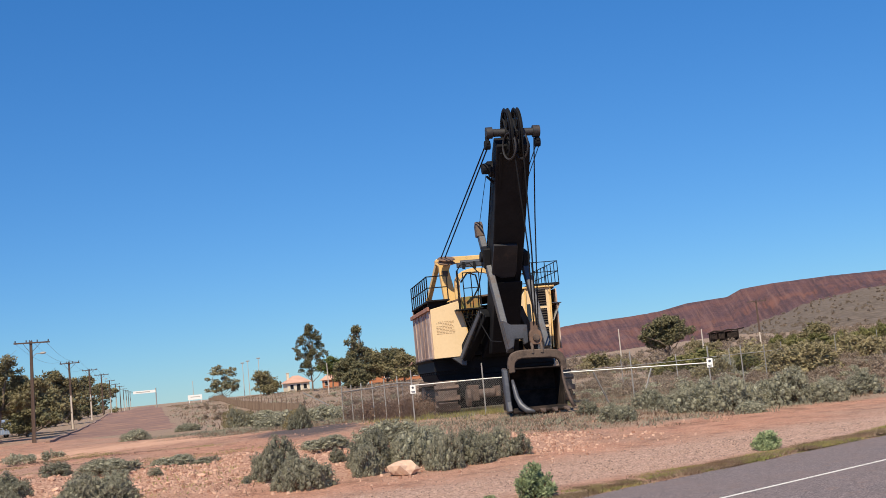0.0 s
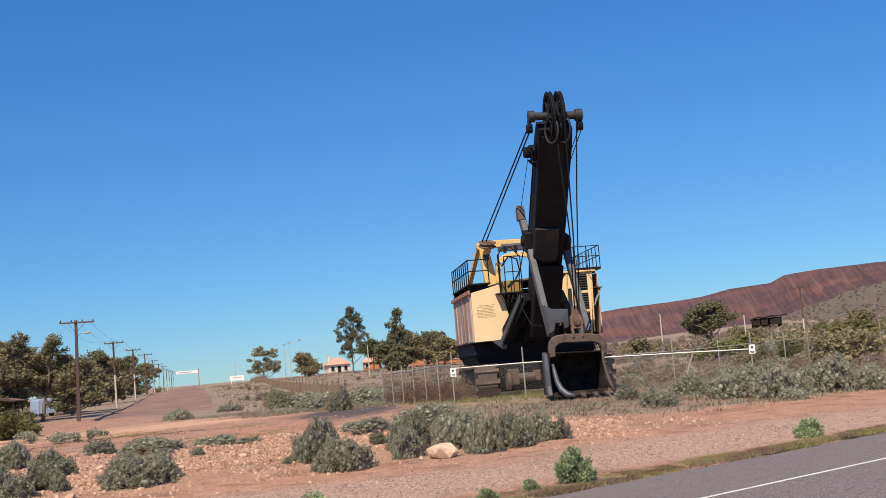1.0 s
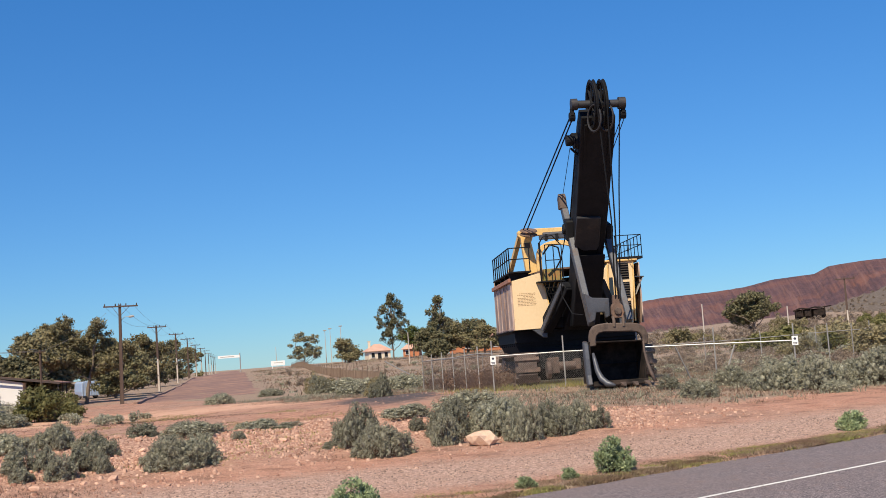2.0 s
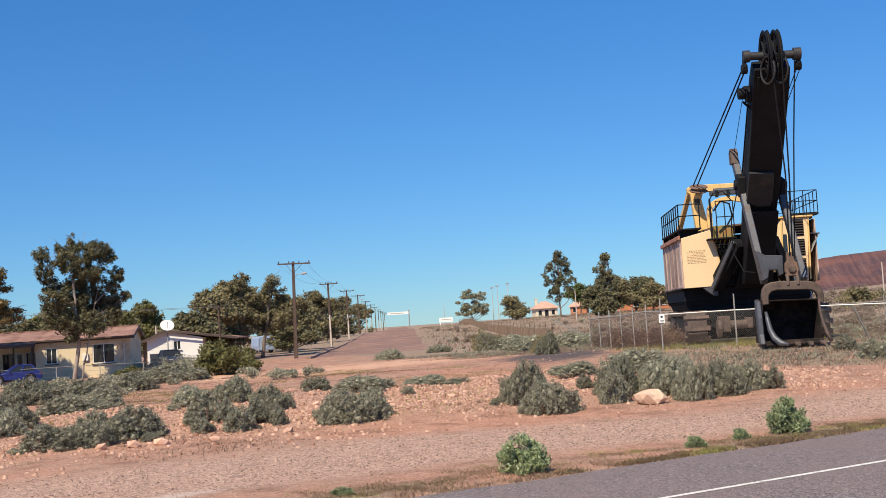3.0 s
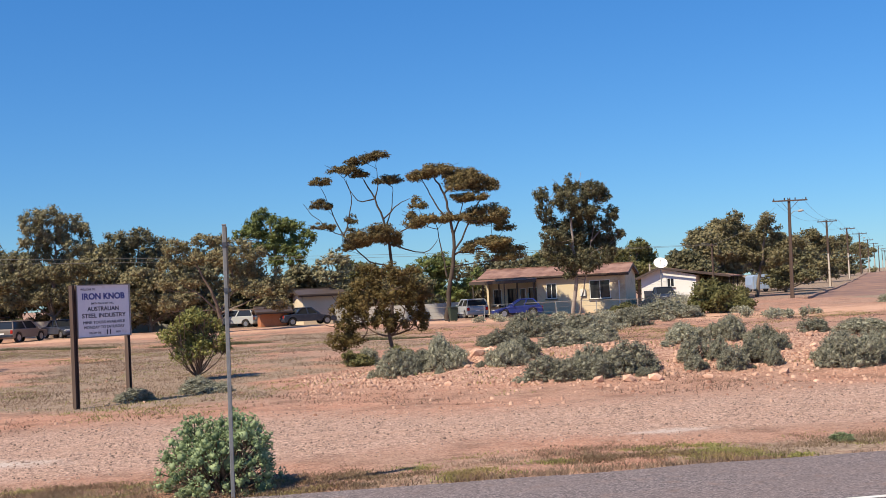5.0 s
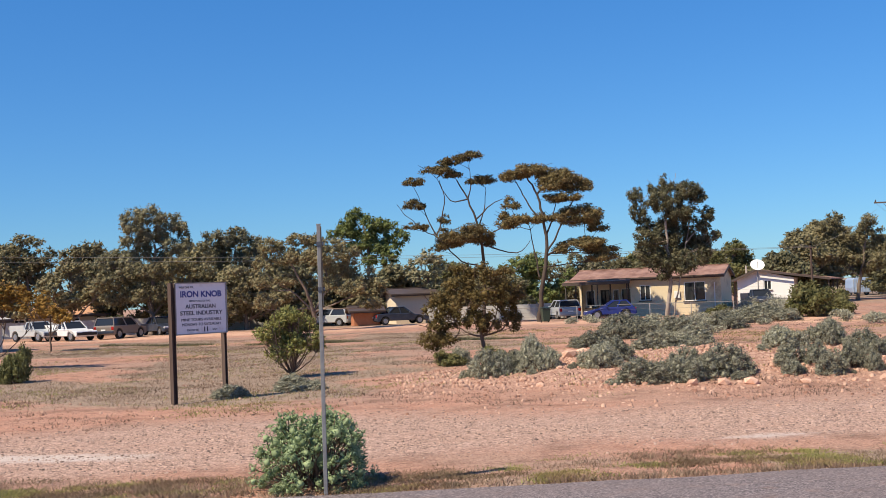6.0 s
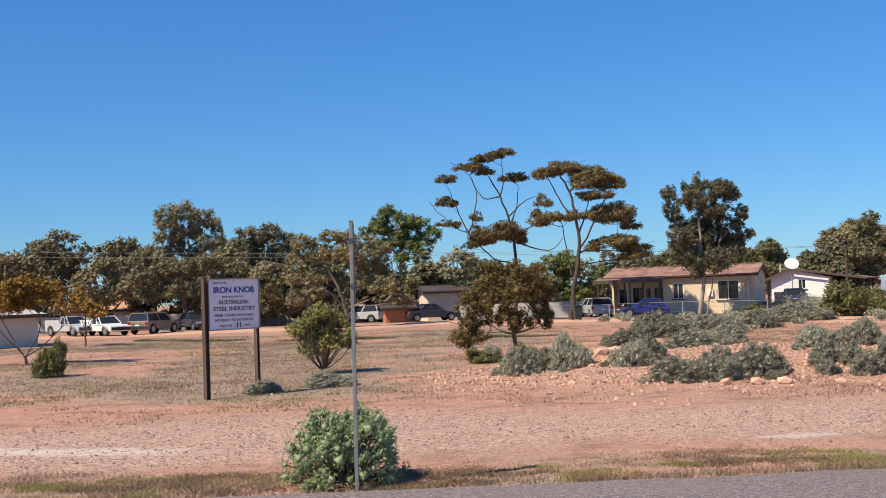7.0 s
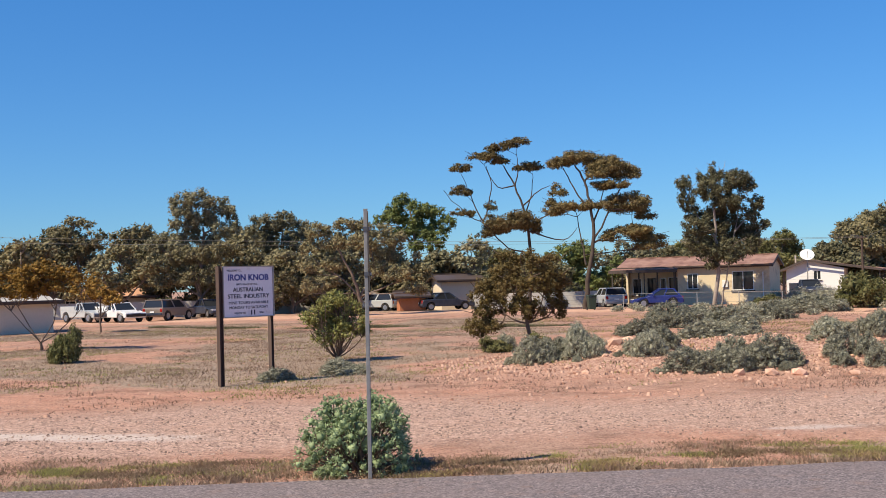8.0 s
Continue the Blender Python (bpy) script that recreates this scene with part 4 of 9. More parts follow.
# across the open flat
PADS_ACACIA = [(-0.24, 2.91, 0.59, 0.35), (0.55, 2.98, 0.49, 0.29), (-0.84, 2.64, 0.39, 0.35), (0.73, 2.48, 0.43, 0.31), (-1.44, 2.37, 0.43, 0.39),
              (-0.56, 2.14, 0.55, 0.35), (-1.65, 1.88, 0.39, 0.39), (0.13, 2.21, 0.49, 0.31), (1.01, 2.27, 0.26, 0.28), (-1.27, 1.58, 0.43, 0.35),
              (-0.49, 1.55, 0.39, 0.28), (-1.77, 1.3, 0.35, 0.31), (0.7, 1.8, 0.35, 0.28), (-0.82, 3.13, 0.31, 0.24), (-1.95, 0.75, 0.42, 0.3), (-1.4, 0.85, 0.42, 0.3), (0.05, 1.35, 0.4, 0.28), (0.95, 1.3, 0.3, 0.25)]
LIMBS_ACACIA = [[(-0.04, 0.43), (-0.2, 1.24), (-0.46, 2.13)], [(-0.0, 0.43), (0.19, 1.23), (0.52, 2.29)], [(-0.14, 0.44), (-0.7, 1.06), (-1.36, 1.78)], [(0.06, 0.43),
               (0.57, 1.12), (0.86, 1.79)]]
make_tree("acacia_tree", 4.74, 42.44, PADS_ACACIA, (), L_BROWN, M_TWIG, "rounded brown-leaved acacia on the red flat", 0.075, 46, 0.10, 21, facing(4.74, 42.44), fork=0.4, bare=1, swell=1.3, bones=LIMBS_ACACIA, flat=0.2)
plain_tree(-1.9, 39.5, 1.9, 2.3, 0.65, 28, L_SPROUT, "young yellow-green gum sapling with many thin stems", 22, "gum_sapling", (0.28, 0.45), 0.085, 15, 0.04, M_TWIG, 0.8, bare=2, forks=(0.12,))
plain_tree(-14.4, 50.5, 4.2, 3.7, 2.2, 24, L_ORANGE, "wide rusty-orange acacia with bare forked stems", 23, "acacia_tree", (0.45, 0.75), 0.1, 24, 0.07, M_TWIG, 0.55, forks=(0.3,))
plain_tree(-15.9, 67.0, 2.0, 2.6, 1.6, 10, L_ORANGE, "small rusty-orange acacia on a thin stem", 24, "acacia_tree", (0.4, 0.6), 0.12, 24, 0.06, M_TWIG, 0.55)
# by the houses and along the dirt road
PADS_BROAD = [(-2.84, 6.02, 0.88, 0.56), (-3.47, 4.85, 0.64, 0.72), (-1.87, 5.19, 1.0, 0.8), (-1.04, 6.36, 0.8, 0.4), (-0.05, 6.33, 0.8, 0.48),
             (1.33, 5.88, 0.88, 0.56), (2.51, 5.24, 0.88, 0.56), (0.51, 5.11, 1.12, 0.8), (2.07, 4.25, 1.0, 0.72), (3.65, 3.59, 1.0, 0.72), (4.42, 2.77, 0.8, 0.64),
             (2.82, 2.83, 1.12, 0.64), (-3.51, 3.46, 0.72, 0.56), (-1.93, 3.6, 0.8, 0.56), (1.24, 3.28, 0.8, 0.56), (3.98, 1.78, 0.8, 0.56),
             (-3.36, 2.06, 0.64, 0.72)]
LIMBS_BROAD = [[(0.0, -0.34), (-0.02, 1.34), (-0.56, 2.95), (-1.49, 4.78)], [(-0.02, 1.34), (1.03, 2.89), (2.48, 4.44)], [(-0.03, 1.14), (-1.17, 2.58), (-2.91, 3.83)],
              [(1.03, 2.89), (0.88, 4.5), (0.34, 5.92)], [(-0.02, 1.42), (1.99, 2.06), (3.83, 2.99)]]
make_tree("acacia_tree", -2.44, 86.97, PADS_BROAD, (), L_GUM, M_BARK, "broad dark acacia with many bare inner limbs", 0.15, 60, 0.2, 31, facing(-2.44, 86.97), fork=0.35, bare=0, swell=1.15, bones=LIMBS_BROAD, flat=0.5)
PADS_GUM = [(-1.29, 8.81, 0.93, 0.93), (0.05, 9.23, 1.16, 0.74), (1.6, 8.97, 0.93, 0.7), (2.47, 8.03, 0.7, 0.93), (2.89, 7.1, 0.47, 0.56),
           (-1.11, 7.67, 1.02, 0.84), (0.45, 7.86, 1.16, 0.93), (1.76, 6.91, 0.93, 0.84), (-0.48, 6.51, 0.93, 0.7), (-3.36, 5.69, 0.7, 0.65),
           (-2.9, 6.36, 0.84, 0.56), (0.84, 6.02, 1.02, 0.7), (-1.6, 5.87, 0.93, 0.65)]
LIMBS_GUM = [[(0.0, -0.08), (0.25, 3.99), (0.43, 7.17)], [(0.25, 3.99), (-0.92, 6.3), (-1.4, 8.36)], [(0.4, 6.26), (1.77, 7.36)]]
make_tree("eucalyptus_tree", -15.75, 99.76, PADS_GUM, (), L_GREY, M_BARK, "tall round grey-green gum tree", 0.16, 58, 0.22, 32, facing(-15.75, 99.76), fork=0.35, bare=0, swell=1.15, bones=LIMBS_GUM, flat=0.2)
PADS_CAR = [(-3.56, 4.25, 1.12, 0.8), (-2.07, 4.64, 1.12, 0.71), (-0.37, 4.8, 1.12, 0.8), (1.13, 4.97, 0.89, 0.71), (2.42, 4.93, 0.8, 0.71),
           (3.71, 4.66, 0.89, 0.71), (-2.96, 2.93, 0.98, 0.71), (-1.27, 3.09, 1.12, 0.71), (0.43, 3.02, 0.89, 0.71), (4.77, 3.75, 0.89, 0.8),
           (6.27, 2.81, 1.12, 0.89), (7.33, 1.66, 0.89, 0.89), (5.56, 1.07, 0.89, 0.71)]
LIMBS_CAR = [[(0.0, -0.1), (-0.12, 1.52), (-0.84, 3.29)], [(-0.12, 1.52), (1.29, 2.99), (3.05, 4.25)], [(-0.13, 1.3), (-1.7, 2.67), (-3.15, 3.8)], [(1.29, 2.99),
            (4.73, 2.65), (6.25, 2.37)]]
make_tree("eucalyptus_tree", -14.83, 95.86, PADS_CAR, (), L_GUM, M_BARK, "spreading gum tree over parked cars", 0.16, 58, 0.22, 33, facing(-14.83, 95.86), fork=0.35, bare=0, swell=1.15, bones=LIMBS_CAR, flat=0.3)
PADS_WEEPING = [(-1.9, 7.29, 0.98, 0.78), (-0.69, 7.74, 1.07, 0.68), (0.5, 7.8, 1.07, 0.68), (1.68, 7.18, 0.88, 0.68), (-1.46, 6.07, 1.07, 0.88),
               (-0.02, 6.26, 1.22, 0.98), (1.4, 5.98, 1.07, 0.88), (2.61, 6.18, 0.59, 0.78), (-0.55, 4.59, 1.46, 0.98), (1.11, 4.29, 1.22, 0.98)]
LIMBS_WEEPING = [[(0.0, -0.49), (0.11, 2.88), (0.09, 6.74)], [(0.11, 2.88), (-1.21, 6.3)], [(0.14, 3.84), (1.66, 6.45)]]
make_tree("eucalyptus_tree", -9.53, 105.57, PADS_WEEPING, (), L_GREY, M_BARK, "weeping grey-green tree behind the sign", 0.16, 58, 0.2, 34, facing(-9.53, 105.57), fork=0.35, bare=0, swell=1.15, bones=LIMBS_WEEPING, flat=0.0)
plain_tree(-8.0, 97.0, 7.0, 5.2, 1.2, 28, L_GUM, "low dark acacia by the dirt road", 35, "acacia_tree", (0.8, 1.3))
PADS_PINE = [(-1.58, 10.01, 0.86, 0.8), (-0.99, 10.56, 0.69, 0.57), (0.41, 9.66, 1.03, 0.69), (-1.9, 8.88, 1.26, 0.8), (-0.2, 8.53, 1.43, 0.86),
            (1.82, 9.32, 1.14, 0.69), (2.92, 8.13, 1.03, 0.91), (0.9, 7.35, 1.43, 0.86), (2.3, 6.72, 1.03, 0.86), (-3.34, 8.64, 0.57, 0.57),
            (-1.1, 7.42, 1.26, 0.69), (0.27, 5.94, 1.03, 0.69), (1.97, 5.59, 0.8, 0.57)]
LIMBS_PINE = [[(0.0, -1.57), (0.19, 3.66), (0.05, 7.67), (-0.44, 9.97)], [(0.25, 5.37), (2.34, 7.87)], [(0.27, 5.94), (-1.91, 8.59)]]
make_tree("pine_tree", 2.08, 123.98, PADS_PINE, (), L_PINE, M_BARK, "bright green pine tree behind the sheds", 0.19, 62, 0.25, 36, facing(2.08, 123.98), fork=0.35, bare=0, swell=1.15, bones=LIMBS_PINE, flat=0.2)
plain_tree(6.6, 101.0, 3.9, 6.0, 2.6, 14, L_GREY, "pale grey-leaved gum tree", 37, r=(0.6, 1.0), density=18)
plain_tree(-26.5, 104.0, 5.0, 8.9, 4.0, 20, L_GUM, "tall thin gum tree with tufted top", 38, r=(0.7, 1.2))
plain_tree(-31.5, 108.0, 8.0, 6.4, 1.5, 26, L_GUM, "dense brown-green gum tree", 39)
plain_tree(-22.0, 100.0, 5.0, 6.2, 2.4, 18, L_GUM, "brown-leaved gum tree over a white ute", 40, r=(0.7, 1.2), density=20)
plain_tree(-36.0, 100.0, 8.0, 8.0, 2.0, 26, L_GUM, "dense gum tree at the edge of town", 41)
plain_tree(9.5, 112.0, 7.0, 5.6, 0.8, 26, L_GREEN, "low green tree behind a fence", 42, r=(0.9, 1.4))
plain_tree(18.0, 118.0, 8.0, 6.0, 1.0, 26, L_PINE, "green tree behind the beige house", 43)
plain_tree(30.0, 122.0, 7.0, 6.4, 1.5, 24, L_DARK, "dark tree behind the houses", 44)
plain_tree(12.0, 96.0, 5.0, 4.0, 0.8, 20, L_DARK, "dark shrubby tree by the beige house", 45, r=(0.7, 1.2))
# a belt of trees behind the yards
for i, (x, y, w, top, lf) in enumerate(((-40, 116, 10, 8.5, L_GUM), (-33, 122, 9, 7.6, L_DARK), (-24.5, 120, 9, 7.4, L_GUM), (-19.5, 108, 7, 6.0, L_DARK), (-13.5, 112, 8, 6.8, L_GUM), (-5.5, 100, 7, 5.4, L_DARK),
                                        (-4.0, 116, 9, 7.2, L_GREY), (-1.0, 104, 6, 4.8, L_GUM), (4.2, 110, 6, 5.0, L_DARK), (11, 124, 8, 5.4, L_DARK), (24, 128, 9, 5.8, L_GREY), (33, 130, 8, 6.4, L_GREEN), (40, 134, 9, 6.0, L_DARK),
                                        (-12.0, 99, 5, 4.2, L_GUM), (9.0, 99, 4, 3.6, L_DARK), (-29, 100, 6, 6.0, L_GUM), (-45, 104, 9, 7.0, L_GUM))):
    plain_tree(x, y, w, top * (1.18 if x < -10 else 1.05), 0.7, 30, lf, ("bushy tree in the belt behind the yards", "dense tree in the belt behind the yards")[i % 2], 200 + i, r=(0.9, 1.6), size=0.27)
# along the side street
PADS_STREET = [(-4.27, 7.84, 0.79, 0.56), (-4.6, 7.13, 0.9, 0.56), (-3.8, 6.24, 1.12, 0.79), (-5.8, 5.79, 1.01, 0.79), (-4.45, 4.87, 1.24, 0.79),
              (-2.71, 5.72, 1.12, 0.79), (-1.37, 7.33, 0.79, 0.56), (-1.26, 6.37, 1.12, 0.79), (-0.21, 5.18, 1.24, 0.9), (-2.8, 4.21, 1.4, 0.9),
              (-6.44, 4.43, 0.9, 0.9), (-0.01, 3.76, 1.24, 0.9), (1.48, 5.08, 0.9, 0.79), (-5.66, 3.26, 1.01, 0.9), (-1.74, 3.02, 1.12, 0.79)]
LIMBS_STREET = [[(-2.52, -0.58), (-2.07, 2.2), (-1.63, 4.98), (-1.34, 6.94)], [(-2.07, 2.2), (-3.9, 4.56), (-4.3, 7.39)], [(-2.04, 2.76), (0.06, 4.88)], [(-3.9, 4.56),
               (-5.81, 5.51)]]
make_tree("eucalyptus_tree", 50.04, 111.26, PADS_STREET, (), L_GUM, M_BARK, "ragged tall gum tree beside the street", 0.17, 60, 0.22, 51, facing(50.04, 111.26), fork=0.35, bare=0, swell=1.15, bones=LIMBS_STREET, flat=0.3)
plain_tree(48.5, 123.0, 8.0, 8.3, 3.0, 34, L_GUM, "tall gum tree beside the street", 52, r=(0.8, 1.4))
plain_tree(38.5, 120.0, 6.0, 6.6, 1.5, 24, L_GREEN, "green tree behind the white house", 53)
plain_tree(61.0, 144.0, 7.0, 7.4, 0.8, 36, L_GUM, "dense gum tree on the street verge", 54)
plain_tree(78.0, 174.0, 8.0, 8.2, 1.0, 32, L_GUM, "dense gum tree on the street verge", 55)
plain_tree(102.0, 220.0, 10.0, 9.0, 1.0, 30, L_GUM, "gum tree on the street verge", 56, size=0.3)
plain_tree(128.0, 268.0, 11.0, 8.0, 1.0, 26, L_GUM, "gum tree on the street verge", 57, size=0.35)
plain_tree(179.0, 277.5, 10.0, 10.0, 2.5, 26, L_GREY, "lone gum tree on the rise", 58, size=0.35)
for i, (az, d, w, top) in enumerate(((19.9, 112, 5.5, 5.0), (20.8, 118, 6.0, 6.6), (21.5, 124, 6.0, 7.2), (24.3, 140, 6.0, 6.8), (24.6, 150, 7.0, 6.6), (25.5, 190, 8.5, 8.2), (26.3, 235, 9.0, 8.8), (26.9, 280, 9.5, 9.0), (27.6, 360, 11.0, 9.0))):
    x, y = bearing(az, d)
    plain_tree(x, y, w, top, 0.6, 28, L_GUM if i % 3 else L_DARK, ("leafy gum tree in the street-side belt", "bushy gum tree in the street-side belt")[i % 2], 240 + i, r=(0.9, 1.6), size=0.26)
for i, (az, d, w, top) in enumerate(((38.6, 232, 7, 6.0), (39.4, 236, 8, 7.4), (40.4, 238, 8, 6.8), (41.2, 225, 7, 5.6), (39.0, 222, 5, 3.6), (34.9, 250, 4, 4.0))):
    x, y = bearing(az, d)
    plain_tree(x, y, w, top, 0.6, 22, L_GUM if i % 2 else L_DARK, ("dark gum tree on the rise behind the fence", "low gum tree on the rise behind the fence")[i % 2], 260 + i, r=(0.9, 1.6), size=0.32)
# round the red-roofed houses on the rise
plain_tree(*bearing(36.95, 232), 5.4, 12.6, 3.0, 40, L_DARK, "tall thin dark gum tree by a red-roofed house", 61, r=(0.55, 1.0), size=0.26, squash=0.9)
plain_tree(147.2, 181.0, 4.4, 11.6, 1.0, 40, L_DARK, "tall thin dark gum tree by a red-roofed house", 62, r=(0.55, 1.0), size=0.26, squash=0.9)
plain_tree(160.0, 186.0, 9.5, 7.0, 2.0, 24, L_GUM, "spreading gum tree on the rise", 63, size=0.3)
plain_tree(138.5, 200.0, 4.0, 5.5, 1.0, 12, L_GUM, "low gum tree by a white house", 64, size=0.3)
plain_tree(158.0, 203.0, 6.5, 6.5, 2.0, 18, L_PINE, "green tree between the houses", 65, size=0.3)
plain_tree(172.0, 176.0, 7.0, 6.6, 2.0, 18, L_GREY, "grey gum tree on the rise", 66, size=0.3)
# scrub on the slope behind the shovel
plain_tree(143.0, 106.0, 6.6, 6.9, 2.4, 46, L_DARK, "round dark acacia on the scrubby slope", 71, "acacia_tree", size=0.25)
plain_tree(147.0, 85.0, 3.2, 3.6, 0.8, 12, L_GUM, "small dark acacia on the scrubby slope", 72, "acacia_tree", size=0.25)
plain_tree(120.0, 100.0, 5.0, 2.6, 0.2, 14, L_GUM, "low dark scrub on the slope", 73, "acacia_tree", size=0.25)

# ---- shrubs ----
SALT = [make_sage("saltbush", 100 + i, L_SALT, "grey-green leafy saltbush on red rubble", 1.0, 0.62, 46, 0.04, 80, size=(0.07, 0.13)) for i in range(4)]
SAGE = [make_sage("saltbush", 150 + i, L_SALT, "broad pale sage saltbush on red earth", heads_n=90) for i in range(4)]
OLIVE = [make_sage("olive_shrub", 160 + i, L_OLIVE, "spreading brown-olive shrub on the slope", 2.0, 0.95, 60, 0.085, 60) for i in range(2)]
GREEN = [make_bush("green_shrub", 120 + i, L_GREEN, "dense olive-green shrub on bare earth", 1.0, 0.62, 0.045, 4600) for i in range(2)]
WEED = [make_bush("roadside_weed", 130 + i, L_SOW, "pale green weed at the road edge", 1.0, 0.72, 0.06, 3600, 46, 1.2, "plant", 0.4) for i in range(2)]
NEAR = make_sage("wild_bush", 140, L_WEED, "leafy sage-green bush at the foot of a steel post", 1.42, 0.98, 190, 0.036, 62, size=(0.035, 0.075))

# (x, y, width, height): on the left half of the windrow and behind it, then on its right half, then by the shovel and along the red verge
WINDROW_BUSHES = [
    (3.8, 32.7, 1.21, 0.66), (4.4, 32.9, 0.8, 0.5), (5.0, 32.5, 1.09, 0.76), (4.9, 34.0, 1.0, 0.5), (6.5, 31.7, 1.07, 0.62), (7.1, 32.6, 0.92, 0.6), (9.4, 48.0, 1.5, 0.55), (11.8, 52.9, 2.07, 0.95),
    (10.9, 43.0, 1.9, 0.66), (14.0, 58.4, 2.75, 0.85), (14.4, 52.5, 2.3, 0.86), (12.0, 43.1, 1.29, 0.6), (7.2, 29.2, 1.38, 0.52), (8.0, 29.1, 1.14, 0.5), (9.0, 29.5, 1.53, 0.65),
    (8.3, 29.9, 1.0, 0.6), (18.4, 59.3, 1.77, 0.83), (23.9, 68.2, 3.06, 0.87), (21.4, 66.0, 2.4, 0.8), (13.2, 47.0, 1.6, 0.6),
]
CREST_BUSHES = [
    (11.5, 32.0, 1.16, 0.55), (10.9, 29.9, 0.85, 0.53), (10.6, 28.8, 0.55, 0.36), (11.5, 29.6, 0.6, 0.51), (11.4, 28.5, 0.75, 0.52), (12.1, 28.9, 0.7, 0.5), (12.4, 28.4, 0.45, 0.42),
    (12.8, 32.2, 1.05, 0.68), (13.2, 30.5, 1.08, 0.53), (15.2, 32.0, 0.82, 0.38), (14.2, 27.8, 1.5, 0.7), (13.8, 27.7, 1.0, 0.62), (14.7, 27.9, 1.0, 0.64), (16.3, 31.2, 1.55, 0.44),
    (18.3, 31.2, 1.27, 0.31), (19.1, 30.7, 0.76, 0.21), (16.8, 29.5, 0.37, 0.24), (18.9, 27.0, 1.27, 0.94), (18.2, 24.9, 1.31, 0.83), (22.5, 29.4, 1.37, 0.33), (21.4, 27.6, 0.48, 0.36),
]
ROAD_BUSHES = [
    (20.4, 25.1, 0.83, 0.80), (21.5, 26.2, 1.18, 0.92), (22.3, 25.4, 1.31, 0.9), (24.3, 28.8, 1.91, 0.62), (22.1, 23.9, 0.96, 0.84), (23.2, 24.1, 1.2, 0.82), (24.25, 24.3, 0.97, 0.74),
    (24.9, 23.9, 0.7, 0.51), (24.4, 27.0, 1.2, 0.6), (39.0, 28.0, 1.95, 1.07), (41.1, 31.6, 1.43, 0.74), (39.2, 26.2, 1.83, 1.1), (37.5, 24.6, 1.03, 0.44),
    (41.6, 25.6, 2.11, 1.2), (42.4, 24.5, 1.89, 0.92), (46.0, 25.2, 1.84, 0.8), (35.3, 28.7, 1.26, 0.61), (38.7, 33.0, 0.94, 0.5), (-3.1, 31.9, 0.96, 0.3), (-1.4, 33.6, 1.4, 0.4), (3.7, 41.9, 0.77, 0.6),
]
FAR_BUSHES = [
    (50.4, 76.2, 1.7, 1.18), (52.7, 74.7, 3.8, 0.93), (39.0, 53.3, 1.22, 1.06), (51.2, 67.4, 2.8, 1.05), (40.5, 73.4, 1.74, 0.77), (48.6, 80.3, 1.8, 0.6),
    (93.6, 61.1, 6.0, 2.0), (75.4, 44.9, 5.4, 1.8), (75.2, 51.4, 1.9, 1.5), (86.0, 50.4, 2.3, 1.2), (54.0, 70.0, 2.6, 1.0), (46.0, 66.0, 2.0, 0.8),
]
rng = random.Random(5)
used = set()


def plant(kinds, key, x, y, w, h, natural):
    i = rng.randrange(len(kinds))
    first = (key, i) not in used
    used.add((key, i))
    ob = put(kinds[i], x, y, w, h / natural, rng.uniform(0, 360), 0.04, first)
    return ob


for x, y, w, h in WINDROW_BUSHES + CREST_BUSHES + ROAD_BUSHES:
    if w > 0.95:
        plant(SAGE, "b", x, y, w * 0.53, h, 0.95)
    else:
        plant(SALT, "s", x, y, w * 1.05, h, 0.62)
for x, y, w, h in WINDROW_BUSHES[:16] + CREST_BUSHES:      # seedlings at their feet
    a, k = rng.uniform(0, 6.283), rng.uniform(0.22, 0.4)
    plant(SALT, "s", x + math.cos(a) * w * 0.7, y + math.sin(a) * w * 0.6, w * k, h * k * rng.uniform(0.8, 1.2), 0.62)
for x, y, w, h in FAR_BUSHES:
    plant(SAGE if w < 4 else OLIVE, "b" if w < 4 else "o", x, y, w * 0.52, h, 0.95)
for az, d, w, h in ((33.5, 92, 2.2, 1.3), (36.1, 70, 1.4, 0.9), (56.4, 118, 4.2, 1.5), (57.4, 124, 4.0, 1.6), (59.3, 118, 3.6, 1.1), (54.8, 160, 4.0, 1.8), (51.4, 150, 3.4, 1.6), (50.2, 158, 3.6, 1.6), (49.5, 150, 2.6, 1.3), (54.9, 190, 4.4, 2.6), (61.8, 118, 4.6, 2.0), (55.2, 86, 2.6, 1.5)):
    plant(OLIVE, "o", *bearing(az, d), w * 0.52, h, 0.95)
for az, d, w, h in ((58.3, 176, 3.6, 2.9), (59.0, 172, 3.6, 2.7), (60.9, 156, 3.4, 2.6), (61.8, 150, 4.2, 2.8), (62.6, 160, 4.0, 3.2)):
    plant(GREEN, "g", *bearing(az, d), w, h, 0.62)
for i in range(9):
    x, y = bearing(rng.uniform(49.5, 65), rng.uniform(125, 290))
    w = rng.uniform(1.8, 4.2)
    plant(OLIVE, "o", x, y, w * 0.5, w * rng.uniform(0.3, 0.45), 0.95)
scrub_mass, slope_mass = Foliage(9), Foliage(10)


def scrub(x, y, w, h, mass=None, size=0.10, z=None):
    """One mound of the countless low scrub, joined into the mass."""
    mass = mass or scrub_mass
    z = land(x, y) if z is None else z
    for _ in range(5):
        a, d = rng.uniform(0, 6.283), rng.random() * w * 0.3
        r = w * rng.uniform(0.18, 0.3)
        mass.clump((x + math.cos(a) * d, y + math.sin(a) * d, z + h * rng.uniform(0.3, 0.6)), (r, r, h * rng.uniform(0.3, 0.5)), (60 + 40 * w) * (0.1 / size) ** 1.5, size, 0.9, 0.5)


